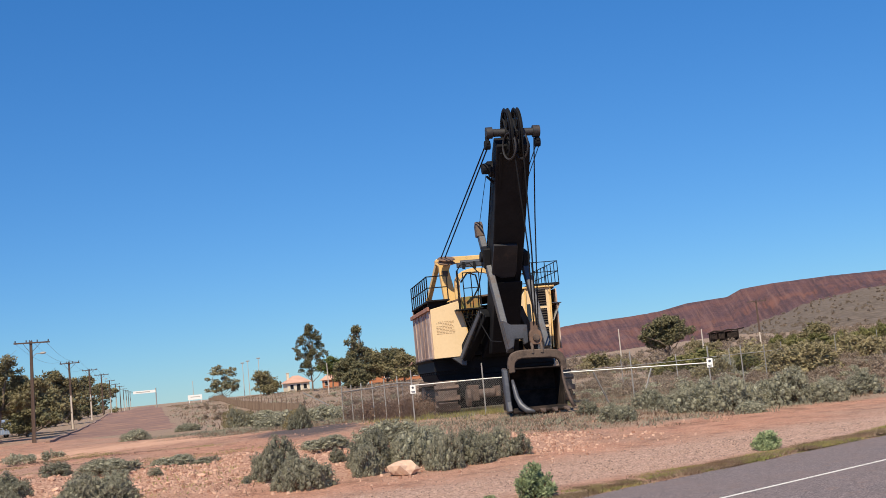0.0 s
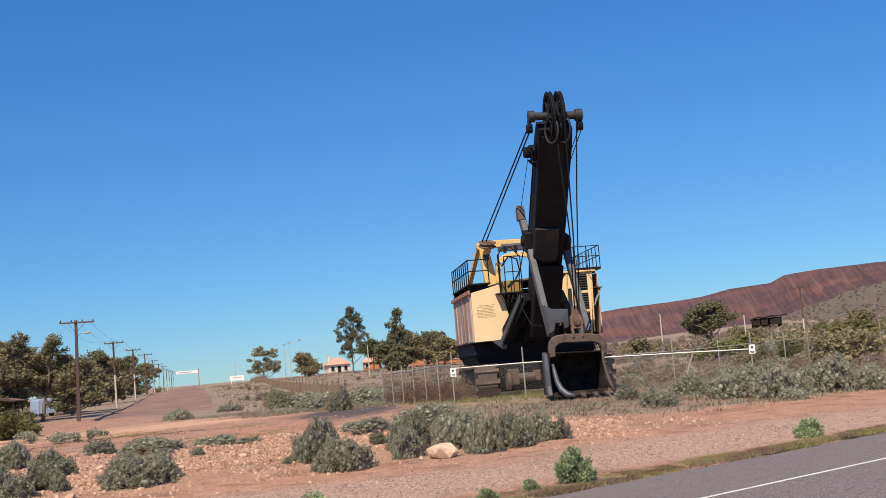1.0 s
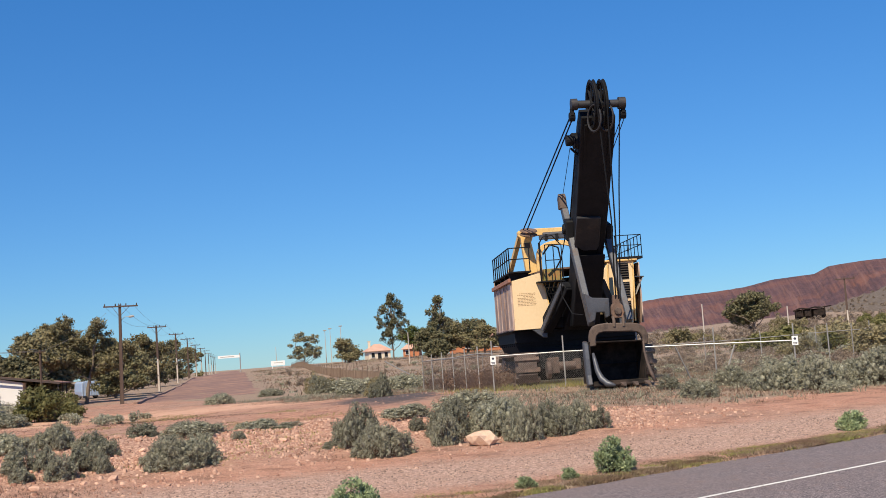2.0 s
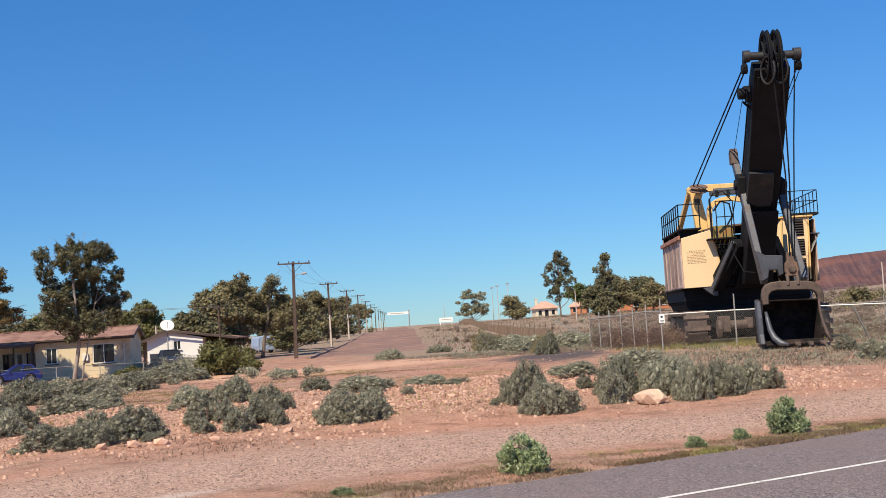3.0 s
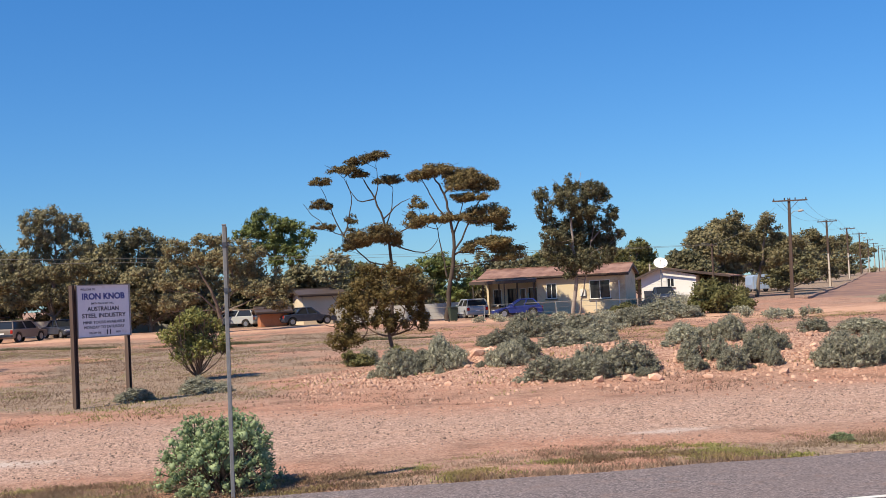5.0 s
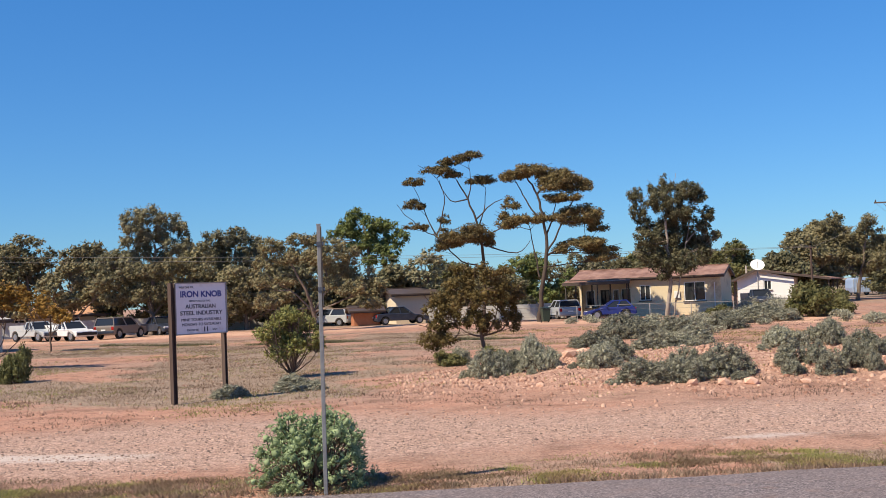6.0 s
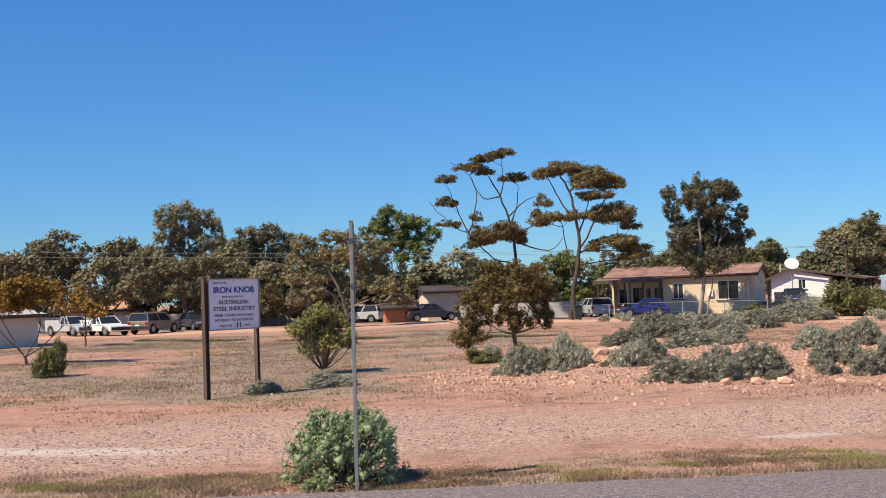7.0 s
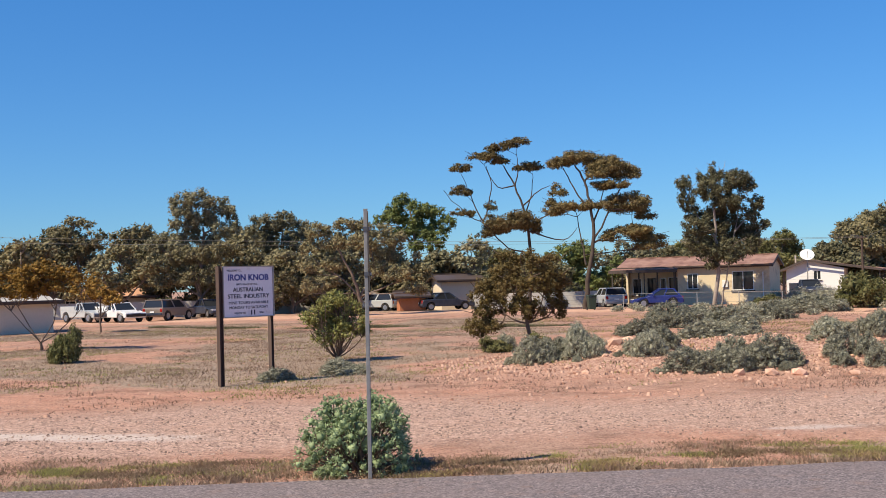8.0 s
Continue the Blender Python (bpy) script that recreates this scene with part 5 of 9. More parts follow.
for _ in range(40):
    scrub(rng.uniform(14, 29), rng.uniform(54, 78), rng.uniform(0.8, 2.0), rng.uniform(0.3, 0.7))
for i in range(60):
    az, d = rng.uniform(29.5, 41.0), rng.uniform(84, 215)
    x, y = bearing(az, d)
    if street_side(x, y)[1] > 7:
        w = rng.uniform(0.6, 1.7)
        scrub(x, y, w, w * rng.uniform(0.3, 0.6), slope_mass if i % 3 else scrub_mass)
for i in range(640):
    x = rng.uniform(44, 190) if i % 3 else rng.uniform(44, 90)
    y = x * rng.uniform(0.48, 1.12) - 2
    if y > 26 + 0.02 * x and not (38 < x < 54 and 32 < y < 54):
        w = rng.uniform(0.6, 2.0)
        scrub(x, y, w, w * rng.uniform(0.3, 0.5), slope_mass if i % 5 else scrub_mass)
for i in range(460):
    az, d = rng.uniform(45, 64), rng.uniform(140, 345)
    w = rng.uniform(1.2, 3.6)
    scrub(*bearing(az, d), w, w * 0.42, slope_mass, 0.28)
for i in range(480):
    az, d = rng.uniform(49, 65), rng.uniform(330, 660)
    w = rng.uniform(1.0, 2.6)
    scrub(*bearing(az, d), w, w * 0.5, slope_mass, 0.36, hill_z(az, d) - 0.1)
for i in range(26):
    x, y = rng.uniform(27.5, 36), rng.uniform(85, 95)
    scrub(x, y, rng.uniform(1.5, 3.0), rng.uniform(0.7, 1.2))
tagged(part("slope_scrub", slope_mass.mesh("slope_scrub", L_SCRUB), None), "dry brown scrub strewn over the slope", "scrub", kind="stuff")
tagged(part("low_bush_scrub", scrub_mass.mesh("low_bush_scrub", L_SALT), None), "grey-green scrub strewn over the slopes", "scrub", kind="stuff")
for x, y, w, h, g in ((27.6, 70.6, 4.2, 2.7, 0), (31.2, 77.0, 2.6, 1.9, 1), (28.9, 71.8, 3.0, 1.7, 1), (-11.2, 42.3, 1.35, 1.6, 0), (23.5, 77.0, 2.6, 1.1, 1), (27.5, 80.0, 2.2, 1.0, 0), (92.0, 66.0, 8.0, 2.6, 0), (128.0, 75.0, 7.0, 2.8, 1), (84.0, 55.0, 4.0, 1.9, 1), (-24.5, 86.0, 2.0, 1.0, 0), (-15.0, 45.5, 1.2, 0.8, 1), (3.3, 41.5, 1.3, 0.7, 0), (4.9, 41.8, 1.2, 0.8, 1)):
    plant(GREEN, "g", x, y, w, h, 0.62)
for x, y, w, h in ((11.2, 16.2, 1.05, 0.66), (17.3, 16.35, 1.1, 0.72), (25.7, 16.5, 0.9, 0.56), (14.9, 16.2, 0.5, 0.28), (16.1, 16.3, 0.45, 0.3), (8.2, 16.6, 0.5, 0.16), (-0.9, 15.7, 0.5, 0.2)):
    plant(WEED, "w", x, y, w, h, 0.72)
put(NEAR, -0.52, 16.25, 1.06, 1.03, 20, 0.03, True)


# ---- the mining shovel ----
def rail_run(parent, pts, height=1.0, mid=0.5, every=1.0, r=0.022, material=None):
    """A guard rail along pts: each post and each rail a piece."""
    material = material or M_BLACK
    for a, c in zip(pts, pts[1:]):
        a, c = Vector(a), Vector(c)
        n = max(1, int(round((c - a).length / every)))
        for i in range(n + 1):
            p = a.lerp(c, i / n)
            part("rail_post", Build().cyl(p, p + Vector((0, 0, height)), r, n=6), material, parent, fix=False)
        for h in (mid, height):
            part("rail", Build().cyl(a + Vector((0, 0, h)), c + Vector((0, 0, h)), r, n=6), material, parent, fix=False)


M_BLACKWORN = surface("dull_dark_steel", (0.014, 0.015, 0.018), (0.040, 0.040, 0.046), 1, 14, 0.6, 0.2, stain=(0.06, 0.045, 0.04), amount=0.16)


def make_shovel():
    S = thing("mining_shovel", pose(44.86, 44.24, 0.72, 0, 0, -35.4), "retired cream and black mining shovel standing behind a wire fence", "mining shovel")

    # crawler tracks: belt of shoes round a frame
    shoe_b = Build()
    shoe_b.prism([(-0.60, -0.25), (0.60, -0.25), (0.60, -0.02), (0.46, -0.02), (0.46, 0.235), (-0.46, 0.235), (-0.46, 0.03), (-0.60, 0.03)], -0.08, 0.09, "xy")
    shoe_me = to_mesh("shoe", shoe_b, M_TRACK, bevel=0.012)
    for sx in (-2.98, 2.70):
        tr = thing("crawler_track", pose(sx, 0.2, 0), "", "")
        tr.parent = S
        del_keys = [k for k in tr.keys()]
        for k in del_keys:
            del tr[k]
        R, half, zc = 0.72, 2.75, 0.84
        per = 2 * math.pi * R + 4 * half
        n = 30
        for i in range(n):
            s = per * i / n
            if s < 2 * half:
                y, z, a = -half + s, zc + R, 0.0
            elif s < 2 * half + math.pi * R:
                t = (s - 2 * half) / R
                y, z, a = half + R * math.sin(t), zc + R * math.cos(t), -t
            elif s < 4 * half + math.pi * R:
                y, z, a = half - (s - 2 * half - math.pi * R), zc - R, math.pi
            else:
                t = (s - 4 * half - math.pi * R) / R
                y, z, a = -half - R * math.sin(t), zc - R * math.cos(t), math.pi - t
            sag = -0.05 * math.sin(math.pi * (y + half) / (2 * half)) if z > zc + 0.5 and abs(y) < half else 0
            ob = part("shoe", shoe_me, None, tr)
            ob.matrix_local = Matrix.LocRotScale((0, y, z + sag), Euler((a, 0, 0)), None)
        fr = Build()
        fr.prism([(-2.6, 0.45), (2.6, 0.45), (2.9, 0.85), (2.4, 1.25), (-2.4, 1.25), (-2.9, 0.85)], -0.42, 0.42, "yz")
        part("track_frame", fr, M_BLACK, tr, bevel=0.03)
        for y in (-half, half):
            w = Build().lathe((-0.5, y, zc), (1, 0, 0), [(0, 0.0), (0, 0.2), (0.05, 0.55), (0.1, 0.62), (0.9, 0.62), (0.95, 0.55), (1.0, 0.2), (1.0, 0.0)], 20)
            part("drive_wheel", w, M_TRACK, tr, smooth=False)
        for i in range(5):
            w = Build().lathe((-0.45, -1.9 + 0.95 * i, 0.42), (1, 0, 0), [(0, 0.0), (0, 0.27), (0.9, 0.27), (0.9, 0.0)], 14)
            part("roller", w, M_RUST, tr)
    gear = Build()
    gear.box((-1.75, -3.35, 0.95), (0.55, 0.4, 0.75)).cyl((-1.5, -3.45, 0.9), (-0.7, -3.45, 0.9), 0.22, n=10).box((-0.6, -3.4, 0.95), (0.35, 0.3, 0.5))
    gear.cyl((-2.1, -3.45, 0.75), (-1.9, -3.45, 0.75), 0.42, n=14)
    part("brake_gear", gear, M_TRACK, S, bevel=0.02)

    # lower works and turntable
    part("axle_housing", Build().prism([(-2.35, 0.25), (2.1, 0.25), (2.1, 1.2), (-2.35, 1.2)], -2.2, 2.2, "xz"), M_BLACK, S, bevel=0.05)
    part("swing_frame", Build().prism([(-3.1, 1.62), (2.6, 1.62), (2.7, 2.1), (-3.3, 2.1)], -1.9, 4.6, "xz"), M_BLACK, S, bevel=0.03)
    part("carbody", Build().prism([(-2.3, -2.7), (2.1, -2.7), (2.4, -1.2), (2.4, 1.8), (1.9, 3.0), (-2.1, 3.0), (-2.5, 1.8), (-2.5, -1.2)], 0.75, 1.55, "xy"), M_BLACK, S, bevel=0.04)
    part("slew_ring", Build().lathe((-0.1, 0.1, 1.5), (0, 0, 1), [(0, 0), (0, 2.35), (0.18, 2.45), (0.30, 2.45), (0.34, 2.25), (0.62, 2.25), (0.62, 0)], 40), M_BLACK, S)
    deck = Build()
    deck.prism([(-3.35, 2.12), (2.75, 2.12), (2.75, 2.62), (2.95, 2.72), (-3.55, 2.72), (-3.35, 2.62)], -2.2, 5.0, "xz")
    part("deck", deck, M_BLACK, S, "black revolving deck frame", bevel=0.02)
    for i in range(9):
        part("deck_rib", Build().box((-0.3, -2.0 + 0.85 * i, 2.05), (6.0, 0.14, 0.14)), M_BLACK, S)
    part("deck_hook", Build().prism([(-2.55, 2.72), (-1.85, 2.72), (-1.85, 2.3), (-2.05, 2.32), (-2.3, 2.5)], -3.0, -2.7, "xz"), M_DARKSTEEL, S, "grey steel lug", bevel=0.02)

    # house
    front = [(-3.4, 2.74), (-2.02, 2.76), (-1.62, 3.62), (-2.0, 5.45), (-3.4, 5.14)]
    house = part("house_front", Build().prism(front, -3.0, -2.9, "xz"), M_CREAM, S, "cream painted front plate with cut corner", bevel=0.015)
    lines = Build()
    rng = random.Random(3)
    for row in range(9):
        x = -3.2 + (0.12 if row in (0, 2) else 0.02) + 0.18 * (row == 2)
        end = -2.35 - (0.1 if row in (2, 5) else 0.0)
        while x < end:
            w = rng.uniform(0.03, 0.13)
            z = 4.50 - row * 0.072
            lines.box((x + w / 2, -3.004, z), (w, 0.006, 0.030))
            x += w + 0.03
    part("faded_lettering", lines, M_TEXT_FADED, house, "rows of faded dark painted writing", fix=False)
    part("inner_wall", Build().prism([(-1.62, 3.6), (-1.58, 3.6), (-1.9, 5.3), (-1.98, 5.3)], -2.98, 4.6, "xz"), M_YELLOW, S)
    for i in range(5):
        y0, y1 = -2.9 + i * 1.52, -2.9 + (i + 1) * 1.52 - 0.03
        pan = Build()
        pan.box((-3.42, (y0 + y1) / 2, 3.94), (0.05, y1 - y0, 2.4))
        pan.box((-3.455, y0 + 0.05, 3.94), (0.04, 0.06, 2.38))
        pan.box((-3.455, (y0 + y1) / 2, 2.82), (0.04, y1 - y0, 0.08))
        part("side_panel", pan, M_RUSTPANEL, S, "faded pinkish steel panel streaked with rust", bevel=0.008)
    part("side_wall", Build().box((2.92, 0.8, 4.2), (0.06, 7.4, 2.95)), M_RUSTPANEL, S)
    part("back_wall", Build().box((-0.25, 4.72, 4.15), (6.3, 0.06, 2.9)), M_RUSTPANEL, S)
    rf = Build()
    rf.prism([(-3.52, 5.12), (-2.0, 5.45), (-1.7, 5.58), (2.95, 5.72), (2.95, 5.80), (-1.7, 5.66), (-2.1, 5.55), (-3.52, 5.22)], -2.4, 4.75, "xz")
    part("roof", rf, M_RUST, S, "rust-stained roof sheets")
    part("roof_edge", Build().beam((-3.50, -3.0, 5.17), (-3.50, 4.7, 5.17), 0.12, 0.2), surface("roof_rust", (0.28, 0.12, 0.08), (0.42, 0.22, 0.15), 0.8, 8, 0.85), S, "rusty red roof edge", bevel=0.02)
    # machinery seen in the open bay behind the boom
    mach = Build()
    mach.cyl((-1.4, -1.2, 3.6), (1.0, -1.2, 3.6), 0.75, n=20)
    mach.box((-0.2, 0.6, 4.0), (2.6, 2.0, 1.9)).box((-0.2, -2.3, 3.0), (2.9, 0.8, 0.5))
    part("hoist_drum", mach, M_BLACK, S, bevel=0.03)

    # operator's cab on the far front corner
    cabm = part("cab", Build().prism([(1.05, 2.74), (2.42, 2.74), (2.62, 5.75), (1.35, 5.75), (1.05, 5.2)], -3.0, -1.0, "xz"), M_CREAM, S, "cream operator's cab with dark louvres", bevel=0.02)
    for i in range(3):
        z = 5.28 - i * 0.93
        part("louvre", Build().box((2.05, -3.01, z), (0.62, 0.04, 0.78)), M_BLACK, cabm)
        for j in range(6):
            part("slat", Build().box((2.05, -3.05, z - 0.3 + 0.12 * j), (0.6, 0.05, 0.03), Matrix.Rotation(0.5, 3, "X")), M_SHADE, cabm, fix=False)
    for x in (1.25, 1.6, 2.5):
        part("mullion", Build().beam((x, -3.04, 2.8), (x + 0.1, -3.04, 5.7), 0.09, 0.06), M_YELLOW, cabm)
    part("cab_window", Build().box((1.43, -3.012, 4.3), (0.24, 0.03, 1.4)), M_GLASS, cabm)
    part("cab_roof", Build().box((1.95, -2.0, 5.80), (1.75, 2.2, 0.09)), M_YELLOW, cabm, bevel=0.02)
    fl = Build().add([(2.62, -3.0, 5.0), (2.62, -1.4, 5.0), (3.12, -1.4, 4.98), (3.12, -3.0, 4.98), (2.62, -3.0, 4.96), (2.62, -1.4, 4.96), (3.12, -1.4, 4.94), (3.12, -3.0, 4.94)],
                     [(0, 1, 2, 3), (7, 6, 5, 4), (0, 3, 7, 4), (1, 5, 6, 2), (0, 4, 5, 1), (3, 2, 6, 7)])
    part("side_shutter_hood", fl, M_DARKSTEEL, cabm)
    part("side_shutter", Build().prism([(3.02, 4.92), (3.06, 4.92), (2.66, 4.1), (2.62, 4.1)], -3.0, -1.6, "xz"), M_GALV, cabm, "hinged pale steel shutter")

    # platforms, ladder and rails
    wlk = part("walkway", Build().box((-2.95, 0.6, 5.56), (1.1, 7.2, 0.08)), M_BLACK, S, "steel roof walkway", bevel=0.01)
    for y in (-2.6, -0.8, 1.2, 3.8):
        part("walkway_bracket", Build().prism([(-3.46, 5.52), (-2.5, 5.52), (-2.5, 5.36), (-3.46, 5.2)], y, y + 0.08, "xz"), M_BLACK, wlk)
    rail_run(wlk, [(-2.45, -2.9, 5.6), (-3.45, -2.9, 5.6), (-3.45, 4.1, 5.6)], 1.15, 0.6, 0.9, 0.03)
    wl2 = part("walkway", Build().box((2.4, 0.6, 5.92), (1.5, 7.0, 0.12)), M_BLACK, S, "steel roof walkway", bevel=0.01)
    rail_run(wl2, [(1.2, -2.9, 5.98), (3.12, -2.9, 5.98), (3.12, 4.0, 5.98), (1.2, 4.0, 5.98)], 1.05, 0.55, 0.75)
    plat = part("front_platform", Build().box((-1.55, -3.3, 4.98), (1.35, 0.62, 0.06)), M_BLACK, S, "small black access platform", bevel=0.01)
    rail_run(plat, [(-1.75, -3.55, 5.0), (-0.95, -3.55, 5.0)], 1.75, 1.0, 0.4, 0.025)
    lad = Build()
    for i in range(5):
        lad.beam((-1.95 + i * 0.2, -3.5, 4.95), (-1.45 + i * 0.1, -3.1, 3.9), 0.035, 0.035)
    for i in range(3):
        lad.beam((-1.8 + 0.13 * i, -3.42 + 0.13 * i, 4.7 - 0.3 * i), (-1.05 - 0.02 * i, -3.42 + 0.13 * i, 4.7 - 0.3 * i), 0.03, 0.03)
    part("platform_brace", lad, M_BLACK, plat, fix=False)
    rail_run(plat, [(-1.95, -3.3, 5.0), (-1.95, -3.0, 5.0)], 1.9, 1.0, 0.4, 0.03)
    part("hoop", Build().tube([(-1.95, -3.3, 6.9), (-1.8, -3.42, 7.15), (-1.35, -3.5, 7.2), (-1.0, -3.55, 6.75)], 0.03, 6), M_BLACK, plat, fix=False)
    part("cable_loop", Build().tube([(-1.85, -3.4, 6.3), (-1.5, -3.5, 6.75), (-1.1, -3.5, 6.6), (-1.0, -3.5, 6.0), (-1.25, -3.45, 5.6)], 0.045, 6), M_BLACK, plat, fix=False)
    mast = Build()
    mast.box((-1.3, -2.4, 5.35), (0.9, 0.5, 0.6))
    part("control_box", mast, surface("green_box", (0.16, 0.22, 0.07), (0.42, 0.16, 0.05), 2.5, 9, 0.6), S, "green and orange painted box", bevel=0.03)
    for i in range(4):
        part("inner_rib", Build().beam((-1.75 + 0.22 * i, -2.2, 4.6), (-1.45 + 0.22 * i, -2.2, 5.6), 0.09, 0.05), M_YELLOW, S)

    # gantry
    gan = part("gantry", Build().prism([(-2.1, 5.55), (-1.42, 5.55), (-1.62, 6.6), (-1.75, 7.3), (-1.62, 7.66), (0.55, 7.60), (0.75, 7.2), (0.62, 5.6), (1.25, 5.6), (1.15, 7.7), (0.9, 7.98), (-2.1, 8.02), (-2.42, 7.9), (-2.42, 7.66), (-2.28, 7.55)], 0.75, 1.2, "xz"), M_YELLOW, S, "yellow painted boom-support gantry", bevel=0.02)
    part("gantry_window", Build().prism([(-2.12, 7.3), (-1.82, 7.3), (-1.85, 7.0), (-2.08, 7.02)], 0.735, 0.749, "xz"), M_SHADE, gan)
    arch = []
    for r, z0 in ((1.18, 6.30), (0.92, 6.30)):
        row = [(-0.45 - r * math.cos(math.pi * k / 14), z0 + (0.98 if r > 1 else 0.74) * math.sin(math.pi * k / 14) ** 0.6) for k in range(15)]
        arch += row if r > 1 else row[::-1]
    part("arch", Build().prism([(-1.63, 5.6)] + arch[:15] + [(0.73, 5.6), (0.47, 5.6)] + arch[15:] + [(-1.37, 5.6)], 0.1, 0.34, "xz"), M_YELLOW, gan, "curved yellow cross member", bevel=0.015)
    part("top_winch", Build().box((-0.6, 0.45, 7.5), (1.5, 0.5, 0.22)).cyl((-1.2, 0.3, 7.62), (0.1, 0.3, 7.62), 0.12, n=10), M_DARKSTEEL, gan, bevel=0.02)
    for x in (-1.05, -0.5, 0.05):
        part("winch_lug", Build().box((x, 0.2, 7.45), (0.12, 0.3, 0.34)), M_BLACK, gan)
    part("gantry_sheave", Build().lathe((-1.95, 0.1, 7.75), (0.05, -0.35, 1), [(-0.14, 0), (-0.14, 0.42), (-0.09, 0.46), (-0.03, 0.36), (0.03, 0.36), (0.09, 0.46), (0.14, 0.42), (0.14, 0)], 26), M_RUST, gan, "rusty rope sheave")
    part("back_stay", Build().beam((-2.2, 1.2, 7.9), (-2.6, 4.5, 5.7), 0.22, 0.22).beam((1.0, 1.2, 7.9), (1.6, 4.5, 5.9), 0.22, 0.22), M_YELLOW, gan)

    # boom: box girder leaning out towards its point
    foot, tip = Vector((-0.1, -2.6, 3.05)), Vector((-0.16, -10.9, 11.9))
    ax = (tip - foot).normalized()
    nrm = Vector((0, -ax.z, ax.y)).normalized()      # upper face of the boom
    if nrm.z < 0:
        nrm = -nrm

    def on_boom(t, across, up):
        return foot.lerp(tip, t) + Vector((1, 0, 0)) * across + nrm * up
    prof = [(-0.02, 0.95, 0.45), (0.10, 0.62, 0.50), (0.25, 0.62, 0.55), (0.45, 0.70, 0.62), (0.58, 0.72, 0.62), (0.75, 0.73, 0.55), (0.9, 0.76, 0.45), (0.975, 0.74, 0.34)]
    bo = Build()
    for t, w, d in prof:
        bo.v.extend([tuple(on_boom(t, i * w, j * d)) for i, j in ((-1, -1), (1, -1), (1, 1), (-1, 1))])
    for i in range(len(prof) - 1):
        for j in range(4):
            bo.f.append((i * 4 + j, i * 4 + (j + 1) % 4, (i + 1) * 4 + (j + 1) % 4, (i + 1) * 4 + j))
    bo.f += [(3, 2, 1, 0), tuple(len(prof) * 4 - 4 + i for i in range(4))]
    boom = part("boom", bo, M_BLACK, S, "black box-girder boom", bevel=0.03)
    for side in (-1, 1):
        part("boom_flange", Build().beam(on_boom(0.2, side * 0.42, -0.66), on_boom(0.95, side * 0.55, -0.46), 0.10, 0.08, up=nrm), M_BLACK, boom)
        part("boom_leg", Build().beam((side * 0.72 - 0.15, -4.2, 4.7), (side * 1.75 - 0.15, -2.7, 2.7), 0.55, 0.6, up=(0, 0, 1)), M_BLACK, boom, bevel=0.03)
    part("boom_strut", Build().beam((-1.18, -4.4, 4.75), (-2.12, -3.2, 2.66), 0.16, 0.20), M_DARKSTEEL, boom, "worn grey boom foot strut", bevel=0.03)
    web = Build().prism([(-3.0, 2.75), (-5.6, 5.6), (-6.6, 5.9), (-5.0, 3.9), (-3.9, 2.75)], -0.75, 0.55, "yz")
    part("boom_foot_web", web, M_BLACK, boom, bevel=0.03)
    # face plate and crowd gear midway
    pl = Build()
    rim = [(-0.74, 0.430), (-0.30, 0.405), (0.32, 0.405), (0.40, 0.430), (0.38, 0.556), (-0.72, 0.562)]
    pl.add([on_boom(t, x, u) for u in (-0.63, -0.78) for x, t in rim], [tuple(range(6)), tuple(range(11, 5, -1))] + [(i, 6 + i, 6 + (i + 1) % 6, (i + 1) % 6) for i in range(6)])
    part("crowd_plate", pl, M_BLACKWORN, boom, "dull dark steel plate over the crowd gear", bevel=0.02)
    part("shipper_shaft", Build().cyl((-1.25, -6.15, 7.2), (1.05, -6.15, 7.0), 0.24, n=16), M_BLACK, boom)
    part("saddle_block", Build().box((-0.98, -6.2, 7.15), (0.36, 0.75, 0.95), Matrix.Rotation(0.3, 3, "X")), M_BLACK, boom, bevel=0.05)
    part("saddle_block", Build().box((0.80, -6.2, 6.95), (0.30, 0.75, 0.85), Matrix.Rotation(0.3, 3, "X")), M_BLACK, boom, bevel=0.05)
    # point: axle, sheaves, lugs
    part("point_axle", Build().cyl((-1.28, -11, 12.02), (1.0, -11, 11.96), 0.17, n=28).cyl((-1.32, -11, 12.02), (-1.05, -11, 12.02), 0.25, n=28).cyl((0.72, -11, 11.98), (1.02, -11, 11.97), 0.26, n=28), M_BLACKWORN, boom, "worn steel boom point axle", bevel=0.0)
    for cx in (-0.40, 0.02):
        c = (cx, -11.0, 11.98)
        wheel = Build()
        wheel.lathe(c, (1, 0, 0), [(-0.08, 1.07), (-0.10, 0.99), (-0.06, 0.90), (0.06, 0.90), (0.10, 0.99), (0.08, 1.07), (0.02, 0.99), (-0.02, 0.99), (-0.08, 1.07)], 40)
        wheel.lathe(c, (1, 0, 0), [(-0.11, 0.0), (-0.11, 0.26), (0.11, 0.26), (0.11, 0.0)], 20)
        sheave = part("point_sheave", wheel, M_BLACK, boom, "spoked rope sheave")
        for j in range(8):
            a = 2 * math.pi * j / 8 + 0.2
            d = Vector((0, math.cos(a), math.sin(a)))
            part("spoke", Build().beam(Vector(c) + d * 0.2, Vector(c) + d * 0.93, 0.08, 0.10, up=(1, 0, 0)), M_BLACK, sheave)
    for cx in (-0.47, 0.06):
        ring = [(cx + 0.19 * math.cos(a), -11.55 - 0.45 * math.cos(a), 11.28 + 0.56 * math.sin(a)) for a in [2 * math.pi * k / 22 for k in range(23)]]
        part("rope_guard", Build().tube(ring, 0.045, 6), M_BLACKWORN, boom, "bent steel rope guard", fix=False)
